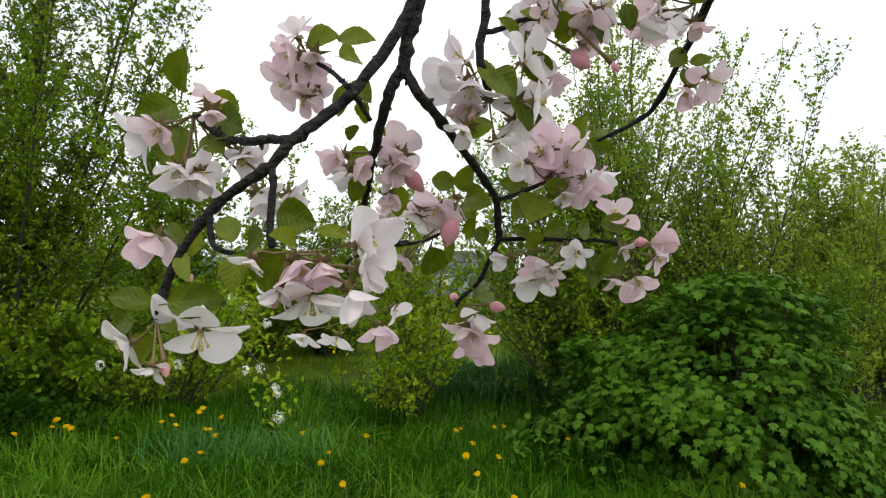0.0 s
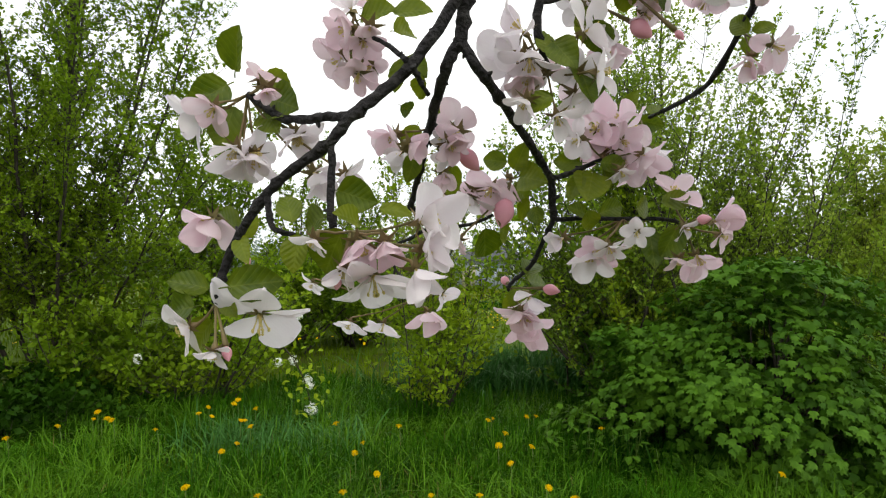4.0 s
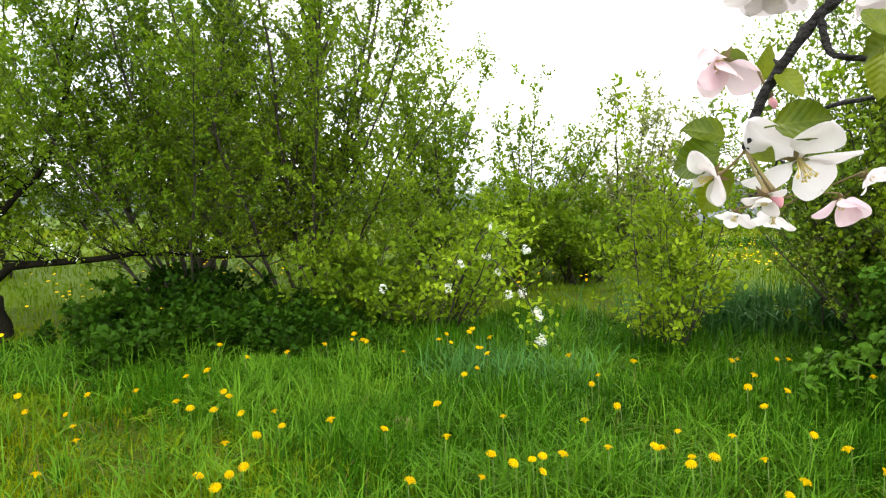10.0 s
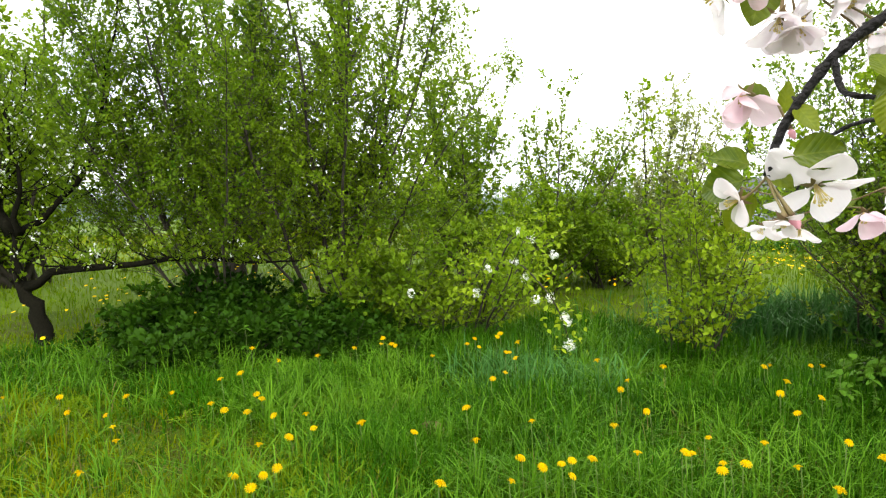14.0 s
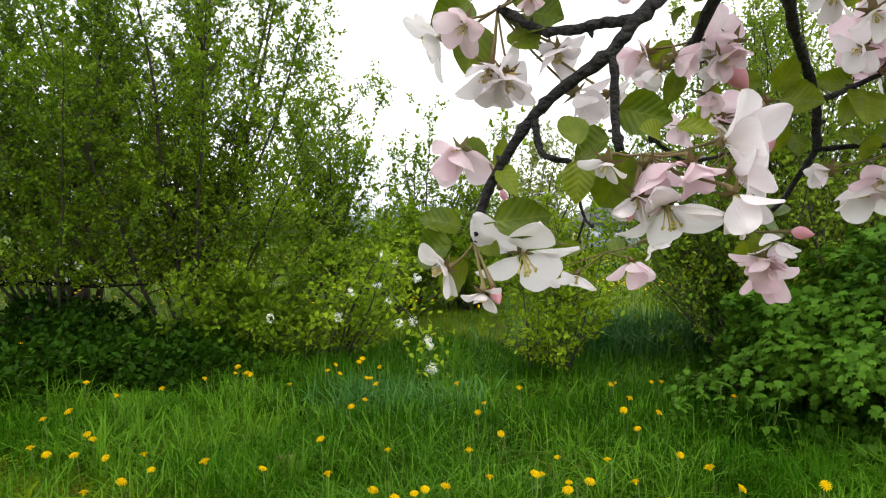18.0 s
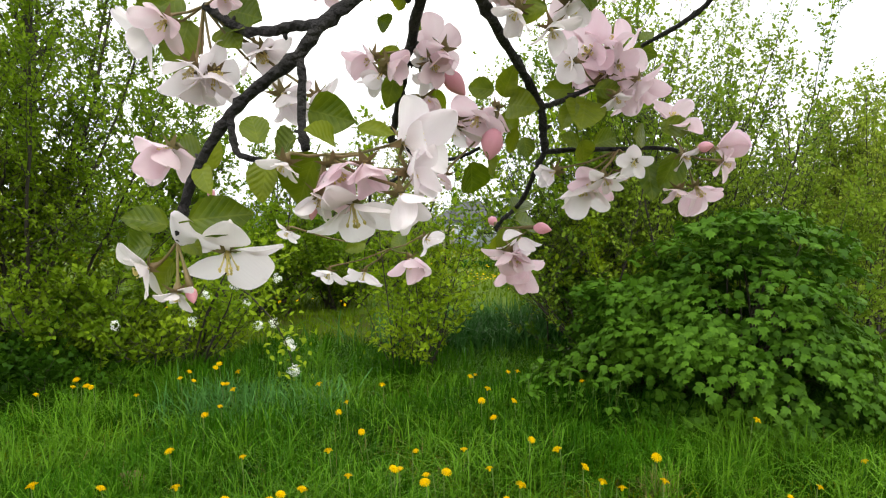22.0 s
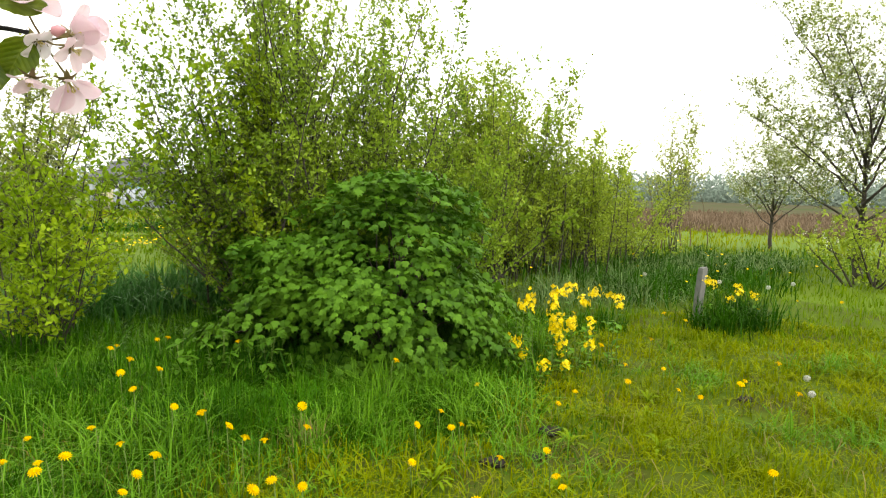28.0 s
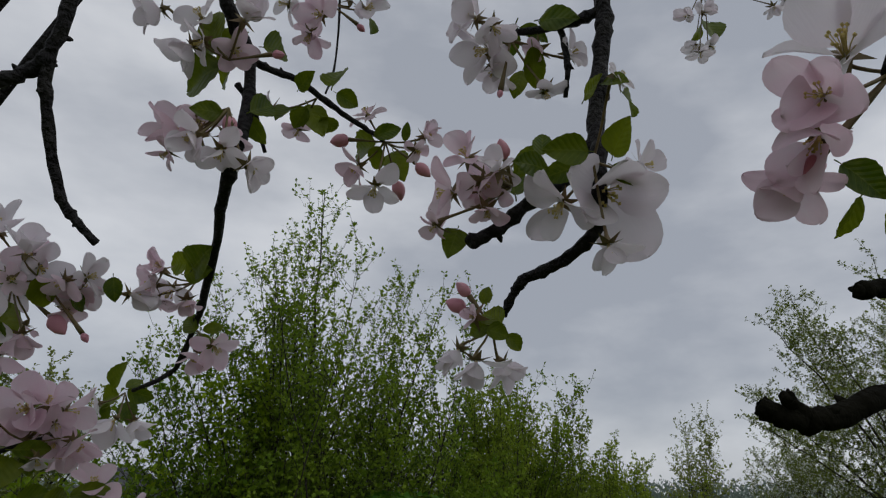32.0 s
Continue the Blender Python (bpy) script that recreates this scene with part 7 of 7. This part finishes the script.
blades(1500, patch(5.5, 5.6, 0.9, 0.4), lambda x, y: 0.36 * tufty(x * 2, y * 2), 0.006, 1.4, M_SILVER, "grey_grass_tuft", "grey-green tuft of long arching grass", 84)
blades(900, patch(5.75, 3.85, 0.22, 0.15), lambda x, y: 0.33 + 0 * x, 0.007, 1.0, M_GRASS, "grass_tuft", "tall green grass tuft at the foot of the post", 85)
blades(2600, patch(1.9, 18.2, 2.6, 0.6), lambda x, y: 0.30 * tufty(x, y), 0.011, 1.2, M_GRASS, "leafy_row", "low dark green leafy row across the far meadow", 92)
blades(500, patch(0.1, 5.25, 0.3, 0.15), lambda x, y: 0.36 + 0 * x, 0.007, 1.0, M_GRASS, "grass_tuft", "tall green grass at the foot of the slender shrub", 86)
blades(700, patch(1.25, 4.1, 0.25, 0.15), lambda x, y: 0.34 + 0 * x, 0.008, 1.0, M_GRASS, "grass_tuft", "tall green grass at the foot of the broad bush", 87)
for cx, cy, seed in ((1.3, 4.0, 61), (0.95, 4.15, 62), (-2.9, 4.5, 63), (-3.6, 4.35, 64), (2.9, 3.75, 65)):
    r = np.random.default_rng(seed)
    herb = thing("broad_leaf_weed", "leafy green weed standing in the grass", "weed", (cx, cy, float(ground_z(cx, cy))))
    stems, lv = Geo(), Geo()
    for _ in range(9):
        a0 = np.array([cx, cy, float(ground_z(cx, cy))]) + np.array([*r.normal(0, 0.12, 2), -0.01])
        p = bend_path(a0, r.uniform(0, 360), r.uniform(0, 18), r.uniform(0.22, 0.42), 6, 0.3, 0.05, r)
        stems.add(*tube(p, np.linspace(0.003, 0.0015, 6), 4))
        k = 16
        s = r.integers(1, 6, k)
        out = unit(r.normal(0, 1, (k, 3)) * np.array([1, 1, 0.25]))
        scatter(lv, p[s], frames_for(out + np.array([0, 0, -0.15]), np.tile([0, 0, 1.0], (k, 1))), r.uniform(0.04, 0.075, k), LEAF_V, LEAF_F)
    part("stem_mass", stems, M_STALK, herb, kind="stuff")
    part("foliage", lv, M_VIB, herb, kind="stuff")

# dead stalks before the field
for q, (x, y, h, az) in enumerate(((10.6, 9.6, 1.7, -60), (11.1, 9.5, 1.6, -50), (11.6, 9.7, 1.5, -70), (12.0, 9.5, 1.7, -40), (12.7, 9.8, 1.5, -60), (13.2, 9.7, 1.3, -50), (10.9, 9.9, 1.2, -80), (9.6, 9.0, 1.4, -30))):
    r = np.random.default_rng(200 + q)
    geo = Geo()
    geo.add(*tube(bend_path((x, y, float(ground_z(x, y)) - 0.03), az, 3, h, 10, -2.5, 0.04, r), np.linspace(0.017, 0.006, 10), 5))
    tagged(new("dead_stalk", geo.mesh("dead_stalk", M_REED)), "bare reddish-brown dead stalk bending over", "stalk", "dead stalks before the field")

# the short grey post
post = Geo()
py, px_ = 4.18, 5.63
v0 = np.array([(-1, -1), (1, -1), (1, 1), (-1, 1)]) * np.array([0.036, 0.030])
rows = []
for s, k in ((-0.1, 1.05), (0.0, 1.02), (0.18, 0.98), (0.36, 1.0), (0.52, 0.97), (0.54, 0.86)):
    rows.append(np.column_stack([v0 * k + np.array([0.035 * s, 0.01 * math.sin(s * 9)]), np.full(4, s)]) + np.array([px_, py, 0]))
rows[-1][1:3, 2] += 0.012
pv = np.concatenate(rows)
pf = [(a * 4 + b, a * 4 + (b + 1) % 4, a * 4 + 4 + (b + 1) % 4, a * 4 + 4 + b) for a in range(5) for b in range(4)] + [(20, 21, 22, 23)]
post.add(pv, pf)
tagged(new("short_post", post.mesh("short_post", M_POST, False)), "short leaning weathered grey wooden post in the grass", "post")

# flat rosettes of toothed dandelion leaves in the turf
rosette_rng = np.random.default_rng(47)
tooth_u = np.linspace(0, 1, 12)
tooth_w = (0.10 + 0.85 * tooth_u**0.8 * (1 - tooth_u) ** 0.55) * np.where(np.arange(12) % 2, 0.55, 1.25) * 0.16
tooth_z = 0.34 * np.sin(np.pi * tooth_u * 0.8) - 0.12 * tooth_u**2
leaf_geo = Geo()
leaf_geo.add(np.stack([np.stack([-tooth_w, tooth_u, tooth_z + 0.3 * tooth_w], -1), np.stack([0 * tooth_u, tooth_u, tooth_z], -1), np.stack([tooth_w, tooth_u, tooth_z + 0.3 * tooth_w], -1)], 1).reshape(-1, 3),
             [(3 * a + b, 3 * a + b + 1, 3 * a + b + 4, 3 * a + b + 3) for a in range(11) for b in range(2)])
ROSETTE_LEAF = leaf_geo.mesh("leaf", M_MEADOW)
for x, y in ((1.95, 2.05), (2.35, 2.4), (2.7, 2.15), (1.55, 2.35), (2.05, 2.75), (3.0, 2.5), (3.3, 2.75), (2.55, 2.85), (1.2, 2.6), (3.7, 2.65), (4.1, 2.9), (-1.9, 2.5), (-2.3, 2.75), (-1.5, 2.3), (-2.7, 3.0), (0.95, 2.35)):
    plant = thing("dandelion_rosette", "flat rosette of toothed green dandelion leaves in the turf", "plant", (x, y, float(ground_z(x, y))), "dandelion leaf rosettes")
    n = int(rosette_rng.integers(9, 14))
    for q in range(n):
        ob = new("leaf", ROSETTE_LEAF)
        ob.parent = plant
        turn = Euler((radians(rosette_rng.uniform(12, 48)), 0, q * 6.283 / n + rosette_rng.normal(0, 0.2))).to_matrix().to_4x4()
        ob.matrix_basis = turn @ Matrix.Scale(float(rosette_rng.uniform(0.08, 0.13)), 4)
blades(90, patch(1.22, 3.0, 0.05, 0.05), lambda x, y: 0.19 + 0 * x, 0.005, 0.7, M_DRY, "dead_tuft", "grey dead tuft of last year's stalks", 94)

# clods, stones and a rotten stump in the turf
def lump(name, label, category, x, y, size, flat, mat, seed):
    r = np.random.default_rng(seed)
    u, v = np.meshgrid(np.linspace(0.05, 0.95, 7), np.linspace(0, 2 * np.pi, 11)[:-1], indexing="ij")
    rad = size * np.sin(np.pi * u) * (1 + 0.18 * np.sin(3 * v + seed) + 0.12 * r.normal(0, 1, u.shape))
    geo = Geo()
    i, j = np.meshgrid(np.arange(6), np.arange(10), indexing="ij")
    k = (j + 1) % 10
    geo.add(np.stack([x + rad * np.cos(v), y + 0.7 * rad * np.sin(v), float(ground_z(x, y)) + size * flat * (0.6 - np.cos(np.pi * u))], -1),
            np.stack([i * 10 + j, i * 10 + k, (i + 1) * 10 + k, (i + 1) * 10 + j], -1).reshape(-1, 4))
    return tagged(new(name, geo.mesh(name, mat)), label, category)


M_CLOD = material("grey_brown_soil", (0.012, 0.010, 0.009), (0.040, 0.034, 0.030), 0.95, 0, 60, 1.0, 0.05)
M_STUMP = material("rotten_wood", (0.10, 0.07, 0.035), (0.20, 0.15, 0.08), 0.9, 0, 40, 0.8, 0.15)
for q, (x, y, s) in enumerate(((1.33, 2.24, 0.09), (1.93, 2.45, 0.10), (1.15, 2.5, 0.06), (2.4, 2.6, 0.10), (1.25, 3.1, 0.09), (2.15, 2.4, 0.07), (3.9, 2.5, 0.08), (4.3, 2.7, 0.07), (0.75, 2.3, 0.06))):
    lump("soil_clod", "dark grey-brown clod of bare soil in the turf", "soil clod", x, y, s * 0.7, 0.32, M_CLOD, 300 + q)
lump("rotten_stump", "small rotten brown stump hidden in the grass", "stump", -1.28, 3.3, 0.07, 1.0, M_STUMP, 320)

# ---- the cottage far beyond the meadow ----
cottage = thing("cottage", "small far cottage with white walls and grey roof", "house", (5.6, 58, -1.2))
geo = Geo()
box(geo, (5.6, 58, 0.0), (5.8, 6, 2.5))
part("wall", geo, M_WALL, cottage)
geo = Geo()
geo.add([(2.3, 54.6, 1.15), (8.9, 54.6, 1.15), (8.9, 61.4, 1.15), (2.3, 61.4, 1.15), (5.0, 57.5, 2.75), (6.3, 57.5, 2.75), (2.3, 54.6, 1.0), (8.9, 54.6, 1.0), (8.9, 61.4, 1.0), (2.3, 61.4, 1.0)],
        ([(0, 1, 5, 4), (2, 3, 4, 5), (6, 7, 1, 0), (7, 8, 2, 1), (8, 9, 3, 2), (9, 6, 0, 3), (9, 8, 7, 6)], [(1, 2, 5), (3, 0, 4)]))
part("roof", geo, M_ROOF, cottage, smooth=False)
for wx in (4.0, 6.9):
    geo = Geo()
    box(geo, (wx, 54.97, 0.2), (0.9, 0.08, 0.9))
    win = part("window", geo, M_WHITE, cottage, "white-framed dark window")
    geo = Geo()
    box(geo, (wx, 54.91, 0.2), (0.7, 0.06, 0.7))
    part("pane", geo, M_GLASS, win)
geo = Geo()
box(geo, (5.5, 54.95, 0.45), (0.9, 0.1, 0.75))
part("porch_panel", geo, M_BLUE, cottage, "pale blue painted porch panel")
yard = thing("yard_fence", "white and cream board fence before the cottage", "fence", (4.4, 50, -1.15))
for q in range(12):
    geo = Geo()
    box(geo, (2.75 + 0.27 * q, 50, -0.35 + 0.03 * (q % 2)), (0.25, 0.05, 1.5))
    part("board", geo, M_CREAM if q < 4 else M_WALL, yard)
for x, y, h, w in ((1.24, 19.6, 0.95, 0.10), (2.7, 33, 0.9, 0.10), (6.1, 34, 0.9, 0.10)):
    z = float(ground_z(x, y))
    geo = Geo()
    geo.add(*tube([(x, y, z - 0.1), (x + 0.01, y, z + h * 0.5), (x, y, z + h)], [w * 0.55, w * 0.5, w * 0.45], 8))
    tagged(new("fence_post", geo.mesh("fence_post", M_OLD)), "dark old wooden fence post in the meadow", "post", "fence posts")
